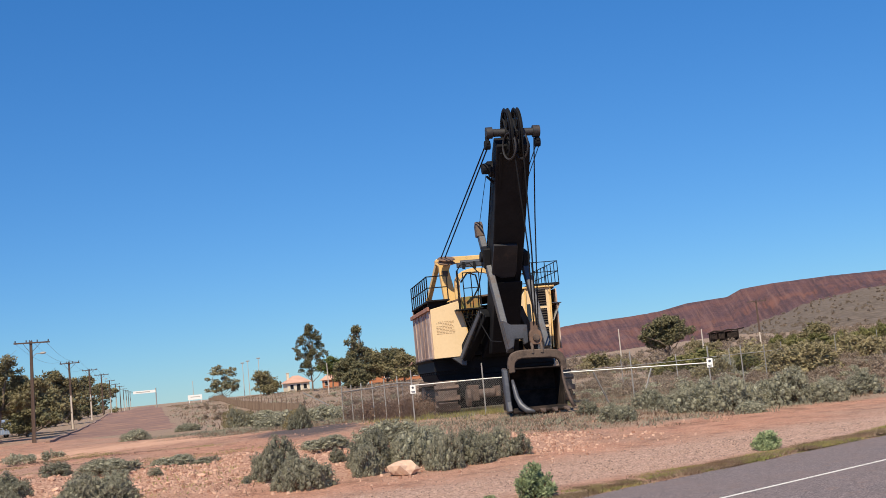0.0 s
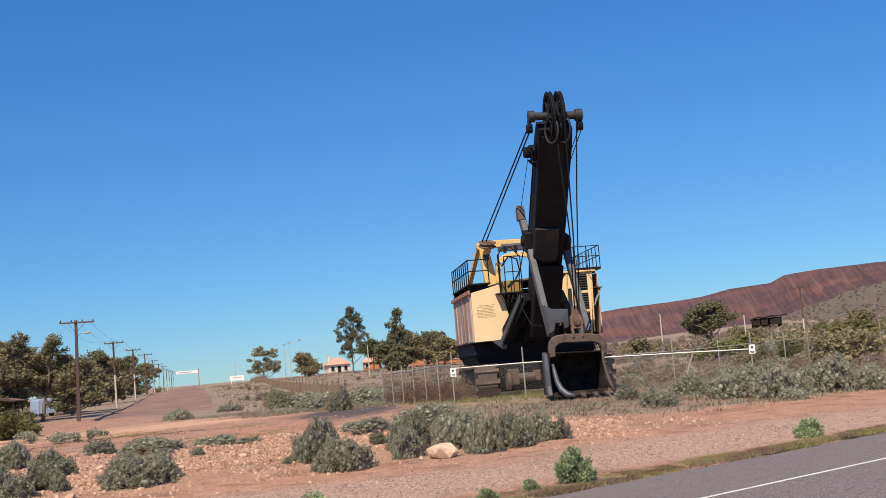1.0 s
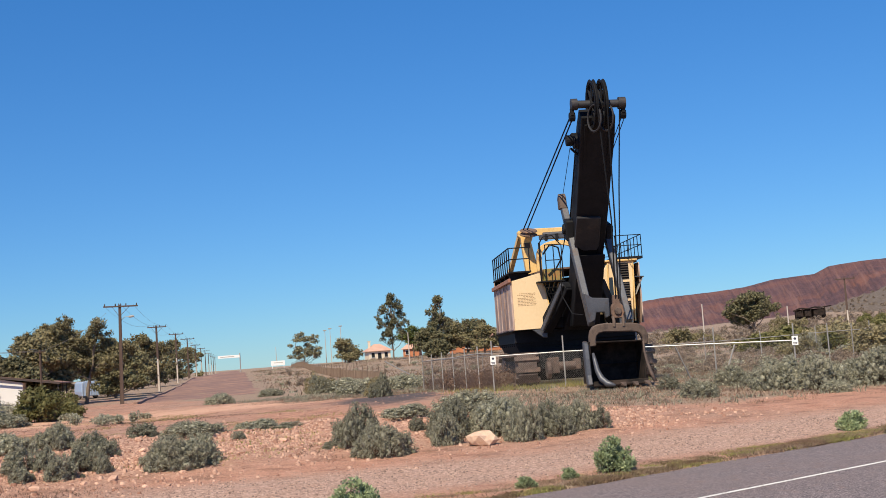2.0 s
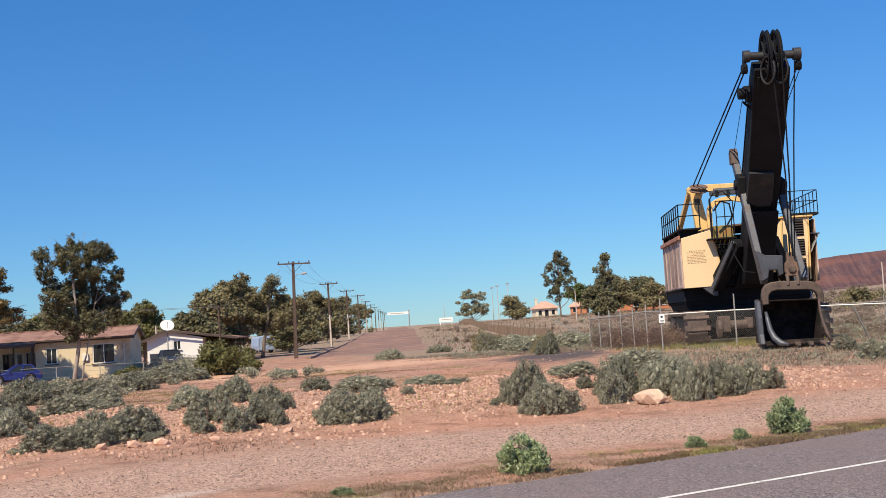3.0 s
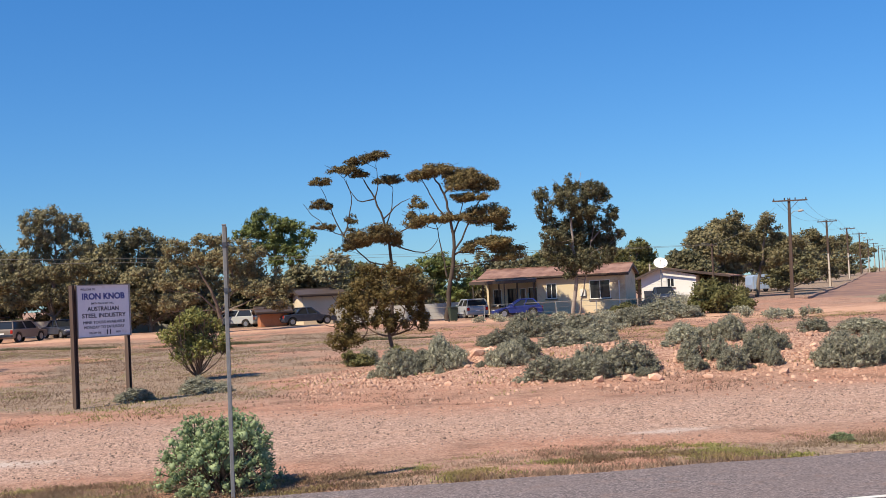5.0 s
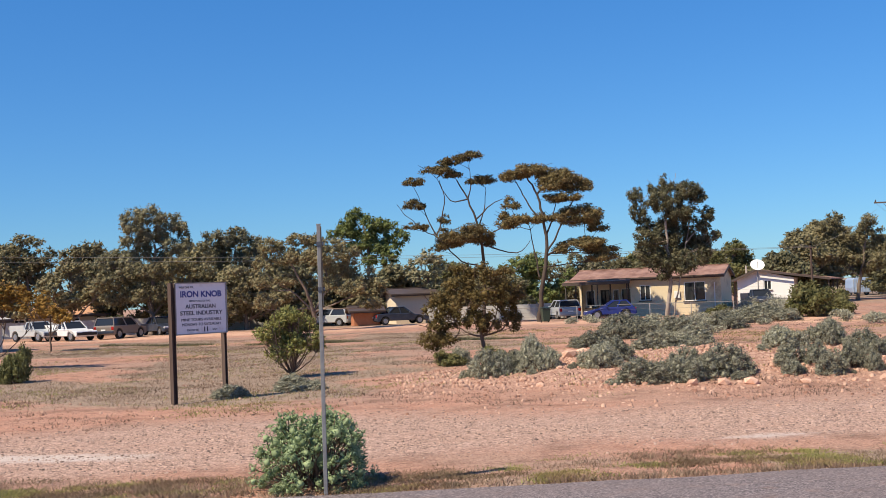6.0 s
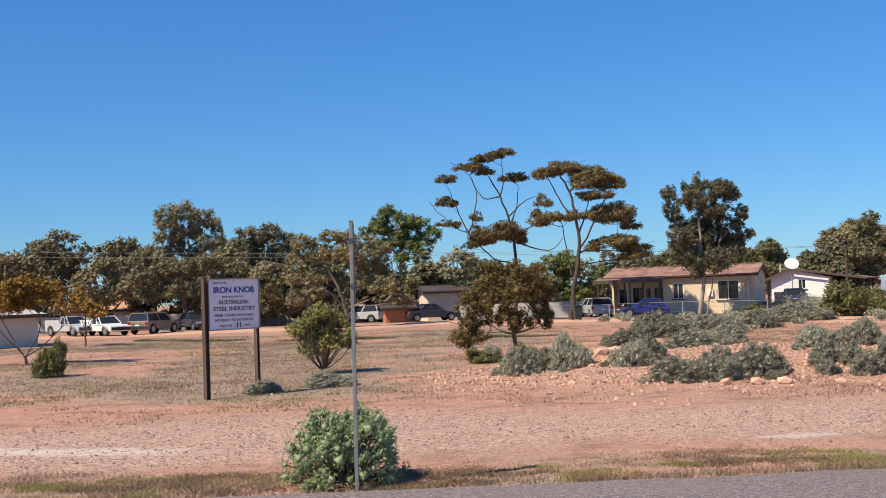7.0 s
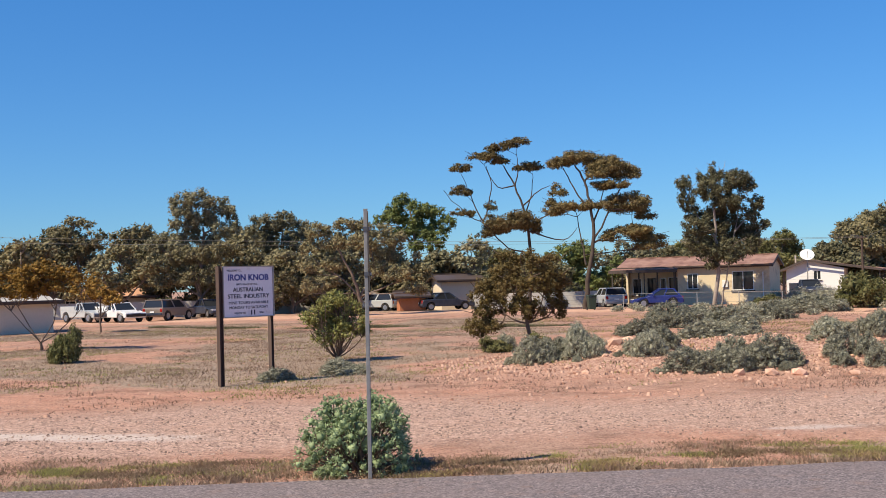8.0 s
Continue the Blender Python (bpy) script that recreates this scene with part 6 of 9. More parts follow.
    for side, x in ((-1, -1.28), (1, 0.92)):
        part("stay_lug", Build().box((x, -10.95, 11.72), (0.14, 0.26, 0.36)).lathe((x - 0.12, -10.85, 11.52), (1, 0, 0), [(0, 0.0), (0, 0.20), (0.24, 0.20), (0.24, 0.0)], 16), M_BLACK, boom, bevel=0.015)
    part("fleet_sheave_bracket", Build().box((-0.95, -9.5, 10.78), (0.46, 0.5, 0.5)).cyl((-1.40, -9.6, 10.72), (-1.1, -9.6, 10.72), 0.24, n=14).lathe((-1.0, -9.7, 10.62), (1, 0, 0), [(-0.1, 0), (-0.1, 0.34), (0, 0.28), (0.1, 0.34), (0.1, 0)], 16).beam((-1.2, -9.5, 10.4), (-0.7, -9.3, 9.95), 0.1, 0.1), M_BLACK, boom, bevel=0.03)

    # dipper handles
    hl = part("dipper_handle", Build().beam((-1.02, -5.55, 8.3), (-0.62, -8.05, 2.7), 0.30, 0.42, up=(0, 1, 0)), M_DARKSTEEL, S, "worn grey steel dipper handle", bevel=0.03)
    part("handle_tip", Build().prism([(-5.25, 8.2), (-5.85, 8.2), (-5.75, 8.75), (-5.5, 8.95), (-5.2, 8.75)], -1.24, -0.9, "yz"), M_BAIL, hl, bevel=0.03)
    part("handle_rack", Build().beam((-1.02, -5.3, 8.2), (-0.72, -7.2, 3.9), 0.14, 0.12, up=(0, 1, 0)), M_BLACK, hl)
    part("dipper_handle", Build().beam((0.72, -5.85, 7.45), (1.08, -8.05, 2.7), 0.28, 0.42, up=(0, 1, 0)), M_DARKSTEEL, S, "worn grey steel dipper handle", bevel=0.03)
    part("handle_tie", Build().prism([(-0.92, 4.1), (-0.55, 3.86), (0.19, 3.80), (0.17, 3.0), (-0.02, 2.92), (-0.06, 3.18), (-0.42, 3.2), (-0.5, 2.86), (-0.74, 2.74)], -8.35, -8.05, "xz"), M_DARKSTEEL, S, "grey steel tie plate between the handles", bevel=0.03)

    # dipper: open steel bucket with lip and teeth
    dip = Build()
    outer = [(-1.14, 0.10), (1.32, 0.10), (1.36, 1.86), (-1.08, 1.92)]
    inner = [(-1.06, 0.17), (1.25, 0.17), (1.29, 1.79), (-1.01, 1.85)]
    for y, ring in ((-9.45, outer), (-9.42, inner), (-8.0, inner), (-7.85, outer)):
        dip.v.extend([(x, y, z) for x, z in ring])
    for a, c in ((0, 1), (1, 2), (0, 3)):
        for k in range(4):
            k2 = (k + 1) % 4
            dip.f.append((a * 4 + k, a * 4 + k2, c * 4 + k2, c * 4 + k))
    dip.f.append((8, 9, 10, 11))
    dip.f.append((15, 14, 13, 12))
    dipper = part("dipper", dip, M_MATT, S, "black steel dipper resting on its lip", bevel=0.02)
    part("door_bar", Build().beam((-1.0, -8.2, 0.95), (1.25, -8.2, 0.92), 0.08, 0.05), M_BLACK, dipper)
    part("cheek", Build().prism([(-9.25, 1.98), (-9.55, 1.85), (-9.7, 1.2), (-9.78, 0.5), (-10.0, 0.08), (-9.55, 0.0), (-9.35, 0.6), (-9.2, 1.4)], -1.34, -1.12, "yz"), M_DARKSTEEL, dipper, "worn grey steel cheek plate", bevel=0.04)
    edge = Build()
    path = [(1.30, -9.45, 1.80), (1.28, -9.6, 1.35), (1.32, -9.75, 0.9), (1.42, -9.9, 0.45), (1.54, -10.05, 0.06)]
    edge.tube(path, [0.04, 0.05, 0.06, 0.08, 0.08], 8)
    part("cheek", edge, M_TRACK, dipper, "rusty flared cheek edge", smooth=True, fix=False)
    shank = Build()
    path = [(-0.98, -9.7, 1.42), (-0.95, -9.85, 1.05), (-0.90, -9.95, 0.66), (-0.78, -10.1, 0.32), (-0.58, -10.35, 0.10), (-0.32, -10.6, 0.02)]
    shank.tube(path, [0.06, 0.10, 0.12, 0.14, 0.14, 0.05], 8)
    part("tooth_shank", shank, M_DARKSTEEL, dipper, "worn grey tooth shank curling to the ground", smooth=True, fix=False)
    part("lip", Build().prism([(-9.4, 0.02), (-10.0, -0.04), (-10.05, 0.05), (-9.4, 0.20)], -1.10, 1.34, "yz"), M_MATT, dipper, bevel=0.02)
    for k in range(4):
        x = -0.35 + k * 0.52
        part("tooth", Build().add([(x - 0.13, -9.95, -0.02), (x + 0.13, -9.95, -0.02), (x + 0.13, -9.95, 0.12), (x - 0.13, -9.95, 0.12), (x - 0.06, -10.35, -0.06), (x + 0.06, -10.35, -0.06), (x + 0.06, -10.35, 0.0), (x - 0.06, -10.35, 0.0)],
                                  [(0, 1, 2, 3), (7, 6, 5, 4), (0, 4, 5, 1), (2, 6, 7, 3), (1, 5, 6, 2), (0, 3, 7, 4)]), M_TRACK, dipper, bevel=0.01)
    arch_out = [(-1.04, 1.70), (-1.04, 2.12), (-0.98, 2.38), (-0.84, 2.57), (-0.60, 2.66), (-0.3, 2.68), (0.85, 2.63), (1.18, 2.56), (1.40, 2.40), (1.52, 2.15), (1.54, 1.85), (1.50, 1.66)]
    arch_in = [(1.26, 1.68), (1.27, 1.95), (1.20, 2.12), (1.05, 2.21), (0.8, 2.25), (-0.38, 2.30), (-0.60, 2.26), (-0.72, 2.14), (-0.76, 1.98), (-0.76, 1.72)]
    part("bail", Build().prism(arch_out + arch_in, -9.46, -9.12, "xz"), M_BAIL, dipper, "brown arched dipper bail", bevel=0.04)
    pd = Build()
    pd.prism([(0.03, 3.05), (0.10, 2.86), (0.50, 2.86), (0.60, 3.10), (0.54, 3.42), (0.44, 3.50), (0.42, 3.86), (0.14, 3.88), (0.12, 3.50), (0.04, 3.4)], -9.42, -9.18, "xz")
    block = part("rope_block", pd, M_RUST, dipper, "rusty rope equaliser block", bevel=0.03)
    part("block_pin", Build().cyl((0.31, -9.5, 3.16), (0.31, -9.12, 3.16), 0.16, n=14), M_BAIL, block, bevel=0.02)
    for x in (0.08, 0.50):
        part("shackle", Build().tube([(x, -9.35, 2.95), (x + 0.02, -9.42, 2.75), (x, -9.45, 2.5)], 0.07, 8), M_BAIL, block, fix=False)

    # ropes
    def rope(name, pts, r=0.03):
        part(name, Build().tube(pts, r, 6), M_BLACK, S, fix=False)
    for o in (-0.08, 0.06):
        rope("stay_rope", [(-1.30 + o, -10.8, 11.48), (-2.1 + o * 1.5, 0.3, 7.85)], 0.035)
        rope("stay_rope", [(0.98 + o, -10.8, 11.48), (1.0 + o, 0.6, 7.9)], 0.02)
    rope("hoist_rope", [(-0.4, -12.03, 11.7), (0.1, -10.6, 7.0), (0.26, -9.4, 3.7)], 0.032)
    rope("hoist_rope", [(0.02, -12.03, 11.7), (0.25, -10.6, 7.0), (0.38, -9.4, 3.7)], 0.032)
    rope("trip_rope", [(0.75, -11.1, 11.8), (0.62, -10.3, 8.5), (0.45, -9.4, 3.6)], 0.03)
    rope("trip_rope", [(-1.22, -9.6, 10.5), (-1.08, -5.6, 8.6)], 0.014)
    rope("crowd_rope", [(-1.0, -9.5, 10.3), (-0.92, -6.4, 7.6)], 0.028)
    sag = [(-1.05, -6.0, 7.2), (-1.35, -5.2, 5.6), (-1.3, -4.8, 4.2), (-0.95, -5.2, 3.3), (-0.6, -6.0, 3.2)]
    rope("slack_cable", sag, 0.028)
    return S


make_shovel()


# ---- wire fence round the shovel ----
FENCE = thing("wire_fence", Matrix(), "chain-link fence with galvanised posts round the shovel", "fence")
FP = {"G": bearing(41.5, 57.5), "L": bearing(38.25, 74.0), "R": bearing(55.15, 55.5), "B": bearing(58.4, 92.0), "C": bearing(62.5, 120.0)}


def fence_run(p, q, height, spacing, rail=True, arms=False, mesh_top=None, lift=0.05, mesh=True, bright=False, pitch=0.10, wire=0.0024, wire_mat=None):
    p, q = Vector(p), Vector(q)
    L = (q - p).length
    n = max(1, round(L / spacing))
    for i in range(n + 1):
        w = p.lerp(q, i / n)
        z = land(w.x, w.y)
        lean = 0.02 * noise.noise((w.x, w.y, 2))
        b = Build().cyl((w.x, w.y, z - 0.2), (w.x + lean, w.y, z + height), 0.032, n=8)
        if arms:
            b.beam((w.x + lean, w.y, z + height), (w.x + lean + 0.18, w.y - 0.1, z + height + 0.28), 0.04, 0.04)
        part("post", b, M_GALV, FENCE, fix=False)
    mt = mesh_top or height
    if rail:
        for i in range(n):
            a, c = p.lerp(q, i / n), p.lerp(q, (i + 1) / n)
            part("top_rail", Build().cyl((a.x, a.y, land(a.x, a.y) + mt), (c.x, c.y, land(c.x, c.y) + mt), 0.024, n=7), M_RAIL if bright else M_GALV, FENCE, fix=False)
    if mesh:
        b = Build()
        d = (q - p).normalized()
        H = mt - lift
        m = int((L + H) / pitch)
        for k in range(m):
            for sgn in (1, -1):
                s0 = k * pitch - (H if sgn > 0 else 0)
                s1 = s0 + sgn * H + (0 if sgn > 0 else 0)
                z0, z1 = 0.0, H
                a0, a1 = s0, s1
                if a0 < 0:
                    z0 = (0 - a0) / (a1 - a0) * H if a1 != a0 else 0
                    a0 = 0
                if a1 < 0:
                    z1 = H * (0 - s0) / (s1 - s0)
                    a1 = 0
                if a0 > L:
                    if a1 >= L:
                        continue
                    z0 = H * (L - s0) / (s1 - s0)
                    a0 = L
                if a1 > L:
                    z1 = H * (L - s0) / (s1 - s0)
                    a1 = L
                if abs(z1 - z0) < 0.05:
                    continue
                u, w = p + d * a0, p + d * a1
                za_, zb_ = land(u.x, u.y) + lift + z0, land(w.x, w.y) + lift + z1
                t = wire
                kx = len(b.v)
                b.v.extend([(u.x, u.y, za_ - t), (u.x, u.y, za_ + t), (w.x, w.y, zb_ + t), (w.x, w.y, zb_ - t)])
                b.f.append((kx, kx + 1, kx + 2, kx + 3))
        part("wire_mesh", b, wire_mat or M_WIRE, FENCE, fix=False)


fence_run(FP["G"], FP["R"], 2.35, 3.4, True, False, 1.62, bright=True)
fence_run(FP["L"], FP["G"], 2.1, 2.9, True, False, 1.75, pitch=0.065, wire=0.0075, wire_mat=M_DUSTY_WIRE)
fence_run(FP["R"], FP["B"], 2.3, 12.0, False, False, 1.75)
fence_run(FP["B"], FP["C"], 2.3, 15.0, False, False, 1.75, mesh=False)
fence_run(FP["L"], bearing(46.0, 84.0), 2.0, 2.6, True, False, 1.75, mesh=False)
fence_run(bearing(46.0, 84.0), FP["B"], 2.2, 4.5, True, False, 1.7, mesh=False)
for key, dz in (("G", 1.28), ("R", 1.45)):
    w = FP[key]
    s = thing("warning_plate", pose(w[0] - 0.03, w[1] - 0.06, land(*w) + dz, 0, 0, facing(*w)), "small white warning plate wired to the fence", "sign")
    part("plate", Build().box((0.02, 0, 0.16), (0.26, 0.012, 0.40)), M_WHITE, s, bevel=0.003)
    part("symbol", Build().lathe((0.02, -0.007, 0.24), (0, -1, 0), [(0, 0), (0, 0.055), (0.003, 0.055), (0.003, 0)], 16), M_INK, s)
    part("bars", Build().box((0.02, -0.008, 0.06), (0.18, 0.004, 0.03)).box((0.02, -0.008, 0.01), (0.14, 0.004, 0.025)), M_INK, s, fix=False)
for az, d in ((50.5, 57.0), (52.0, 56.5)):
    x, y = bearing(az, d)
    part("brace", Build().beam((x, y, land(x, y)), (x + (0.9 if az > 51 else -0.9), y, land(x, y) + 1.5), 0.05, 0.05), M_GALV, FENCE, fix=False)

# far paddock fence along the street, brown with dust and weeds
far = thing("wire_fence", Matrix(), "long dusty chain-link fence along the rise", "fence")
FAR_A, FAR_B = Vector(bearing(32.2, 300.0)), Vector(bearing(36.5, 97.0))
for i in range(44):
    w = FAR_A.lerp(FAR_B, i / 43)
    part("post", Build().cyl((w.x, w.y, land(w.x, w.y) - 0.2), (w.x, w.y, land(w.x, w.y) + 1.5), 0.035, n=6), M_DUSTY_WIRE, far, fix=False)
b = Build()
for i in range(1500):          # dead weeds and dust hang in the wire as uneven upright strips
    w = FAR_A.lerp(FAR_B, (i + 0.3 * noise.noise((i, 2, 0))) / 1500)
    z, top = land(w.x, w.y), 1.0 + 0.25 * noise.noise((i * 0.21, 0, 4)) + 0.10 * noise.noise((i * 1.7, 0, 9))
    ex, ey = 0.022, -0.038
    k = len(b.v)
    b.v.extend([(w.x - ex, w.y - ey, z), (w.x + ex, w.y + ey, z), (w.x + ex * 0.8, w.y + ey * 0.8, z + top), (w.x - ex * 0.8, w.y - ey * 0.8, z + top)])
    b.f.append((k, k + 1, k + 2, k + 3))
tagged(part("weed_choked_wire", b, L_FENCE, far, "brown wire choked with dead weeds", fix=False), kind="stuff")
w = FAR_B
part("brace", Build().beam((w.x + 3.2, w.y - 1.0, land(w.x, w.y)), (w.x, w.y, land(w.x, w.y) + 1.9), 0.08, 0.08), M_GALV, far, fix=False)


# ---- houses ----
def wall_with_holes(x0, x1, z0, z1, y0, y1, holes):
    """A wall along x between z0 and z1, y0 to y1 thick, with rectangular holes (xa, xb, za, zb): one closed shell."""
    gx = sorted({x0, x1, *(h[0] for h in holes), *(h[1] for h in holes)})
    gz = sorted({z0, z1, *(h[2] for h in holes), *(h[3] for h in holes)})
    nx_, nz_ = len(gx), len(gz)
    b = Build()
    b.v.extend([(x, y, z) for y in (y0, y1) for z in gz for x in gx])

    def solid(i, j):
        if not (0 <= i < nx_ - 1 and 0 <= j < nz_ - 1):
            return False
        cx, cz = (gx[i] + gx[i + 1]) / 2, (gz[j] + gz[j + 1]) / 2
        return not any(h[0] < cx < h[1] and h[2] < cz < h[3] for h in holes)
    back = nx_ * nz_
    for j in range(nz_ - 1):
        for i in range(nx_ - 1):
            if not solid(i, j):
                continue
            p, q, r, t = j * nx_ + i, j * nx_ + i + 1, (j + 1) * nx_ + i + 1, (j + 1) * nx_ + i
            b.f += [(p, q, r, t), (back + t, back + r, back + q, back + p)]
            for u, w, (di, dj) in ((p, q, (0, -1)), (q, r, (1, 0)), (r, t, (0, 1)), (t, p, (-1, 0))):
                if not solid(i + di, j + dj):
                    b.f.append((w, u, back + u, back + w))
    used_v = sorted({k for f in b.f for k in f})
    at_v = {k: n for n, k in enumerate(used_v)}
    b.v, b.f = [b.v[k] for k in used_v], [tuple(at_v[k] for k in f) for f in b.f]
    return b


def window_in(parent, xa, xb, za_, zb_, y, split=1, frame_mat=None, sill=True, door=False):
    """A window or glazed door set into a wall whose outer face is at y (facing -y)."""
    w = part("door" if door else "window", Build().box(((xa + xb) / 2, y + 0.10, (za_ + zb_) / 2), (xb - xa, 0.02, zb_ - za_)), M_GLASS, parent, "dark glazed pane")
    fm = frame_mat or M_WHITE
    fr = Build()
    t = 0.06
    fr.box((xa + t / 2, y + 0.06, (za_ + zb_) / 2), (t, 0.08, zb_ - za_)).box((xb - t / 2, y + 0.06, (za_ + zb_) / 2), (t, 0.08, zb_ - za_))
    fr.box(((xa + xb) / 2, y + 0.06, zb_ - t / 2), (xb - xa - 2 * t, 0.08, t)).box(((xa + xb) / 2, y + 0.06, za_ + t / 2), (xb - xa - 2 * t, 0.08, t))
    for i in range(1, split + 1):
        x = xa + (xb - xa) * i / (split + 1)
        fr.box((x, y + 0.06, (za_ + zb_) / 2), (0.05, 0.06, zb_ - za_ - 2 * t))
    part("window_frame", fr, fm, w, fix=False)
    if sill:
        part("sill", Build().box(((xa + xb) / 2, y - 0.03, za_ - 0.04), (xb - xa + 0.16, 0.14, 0.07)), M_FASCIA, w)
    return w


def gable_roof(parent, x0, x1, y0, y1, eave, ridge, material, over=0.45, ribs=0.0, label=""):
    """Two sheets of roof over a ridge along x, fascia boards, and the gable triangles."""
    ym = (y0 + y1) / 2
    th = 0.09
    rise_ = (ridge - eave) / (ym - y0)
    for s, ya in ((-1, y0 - over), (1, y1 + over)):
        z_e = eave - rise_ * over
        b = Build()
        n = 48 if ribs else 1
        for i in range(n + 1):
            x = x0 - over + (x1 - x0 + 2 * over) * i / n
            up = ribs * ((i // 2) % 2)
            b.v.extend([(x, ya, z_e), (x, ym, ridge), (x, ya, z_e + th + up), (x, ym, ridge + th + up)])
        for i in range(n):
            k = 4 * i
            b.f += [(k, k + 1, k + 5, k + 4), (k + 2, k + 6, k + 7, k + 3), (k, k + 4, k + 6, k + 2), (k + 1, k + 3, k + 7, k + 5)]
        b.f += [(0, 2, 3, 1), (4 * n, 4 * n + 1, 4 * n + 3, 4 * n + 2)]
        part("roof", b, material, parent, label)
        part("fascia", Build().box(((x0 + x1) / 2, ya + 0.015 * s, z_e + 0.0), (x1 - x0 + 2 * over, 0.03, 0.2)), M_FASCIA, parent)
        part("gutter", Build().box(((x0 + x1) / 2, ya + 0.07 * s, z_e + 0.05), (x1 - x0 + 2 * over, 0.10, 0.10)), M_FASCIA, parent)
    part("ridge_cap", Build().beam((x0 - over, ym, ridge + th + 0.03), (x1 + over, ym, ridge + th + 0.03), 0.3, 0.06), material, parent)
    for x in (x0 - over, x1 + over):
        for ya in (y0 - over, y1 + over):
            part("barge_board", Build().beam((x, ya, eave - rise_ * over - 0.02), (x, ym, ridge - 0.02), 0.04, 0.2), M_FASCIA, parent)


def gable_ends(x0, x1, y0, y1, eave, ridge, t=0.12):
    b = Build()
    for x in (x0, x1 - t):
        b.prism([(y0, eave), (y1, eave), ((y0 + y1) / 2, ridge - 0.02)], x, x + t, "yz")
    return b


def beige_house():
    x0, y0 = 16.97, 91.44
    H = thing("house", pose(x0, y0, land(21, 90) - 0.02, 0, 0, -24.0), "low beige rendered house with red-brown tiled roof and dark porch", "house")
    Lx, D, ev, rg = 10.85, 6.6, 2.82, 3.5
    holes = [(4.95, 5.75, 1.15, 2.3), (8.2, 9.75, 1.0, 2.4)]
    part("front_wall", wall_with_holes(4.25, Lx, 0, ev, 0.0, 0.15, holes), M_WALL, H, "beige rendered wall", fix=False)
    window_in(H, 4.95, 5.75, 1.15, 2.3, 0.0, 1)
    window_in(H, 8.2, 9.75, 1.0, 2.4, 0.0, 1)
    part("porch_side_wall", Build().box((4.325, 1.23, ev / 2), (0.15, 2.15, ev)), M_WALL, H)
    ph = [(0.35, 1.05, 0.75, 2.05), (1.5, 2.2, 0.05, 2.05), (2.45, 2.95, 0.8, 2.05), (3.1, 3.95, 0.05, 2.1)]
    part("porch_wall", wall_with_holes(0.15, 4.25, 0, ev, 2.3, 2.45, ph), M_WALL, H, fix=False)
    for i, (a, c, d, e) in enumerate(ph):
        window_in(H, a, c, d, e, 2.3, 0, M_WHITE if i != 1 else M_SHADE, sill=i in (0, 2), door=i in (1, 3))
    part("end_wall", Build().box((0.075, D / 2 + 0.85, ev / 2), (0.15, D - 1.7, ev)), M_WALL, H)
    part("end_wall", Build().box((Lx - 0.075, D / 2 + 0.075, ev / 2), (0.15, D - 0.15, ev)), M_WALL, H)
    part("back_wall", Build().box((Lx / 2, D - 0.075, ev / 2), (Lx - 0.3, 0.15, ev)), M_WALL, H)
    part("gable_wall", gable_ends(0.0, Lx, 0, D, ev, rg), M_WALL, H)
    part("porch_floor", Build().box((2.1, 1.15, 0.06), (4.2, 2.3, 0.12)), M_KERB, H)
    for x in (0.1, 1.35, 2.75, 4.1):
        part("porch_post", Build().box((x, 0.05, ev / 2), (0.1, 0.1, ev)), M_SHADE, H)
    part("porch_beam", Build().box((2.1, 0.05, ev - 0.1), (4.3, 0.08, 0.2)), M_SHADE, H)
    gable_roof(H, 0, Lx, 0, D, ev, rg, M_ROOF, 0.28, 0.03, "red-brown tiled roof")
    part("porch_roof", Build().prism([(-1.15, ev - 0.24), (0.1, ev - 0.02), (0.1, ev + 0.05), (-1.15, ev - 0.17)], -0.6, 4.4, "yz"), M_ROOF, H, "red-brown porch roof")
    part("porch_fascia", Build().box((1.9, -1.17, ev - 0.25), (5.1, 0.04, 0.24)), M_FASCIA, H)
    part("porch_ceiling", Build().box((2.1, 1.1, ev - 0.05), (4.2, 2.3, 0.05)), M_SHADE, H)
    for x in (-0.4, 2.0, 4.2):
        part("awning_post", Build().box((x, -1.05, (ev - 0.26) / 2), (0.07, 0.07, ev - 0.26)), M_SHADE, H)
    part("downpipe", Build().cyl((10.4, -0.06, 0), (10.4, -0.06, 2.3), 0.04, n=8), M_WALL_WHITE, H)
    part("meter_box", Build().box((7.7, -0.06, 1.5), (0.4, 0.14, 0.5)), M_WALL_WHITE, H, bevel=0.01)


beige_house()


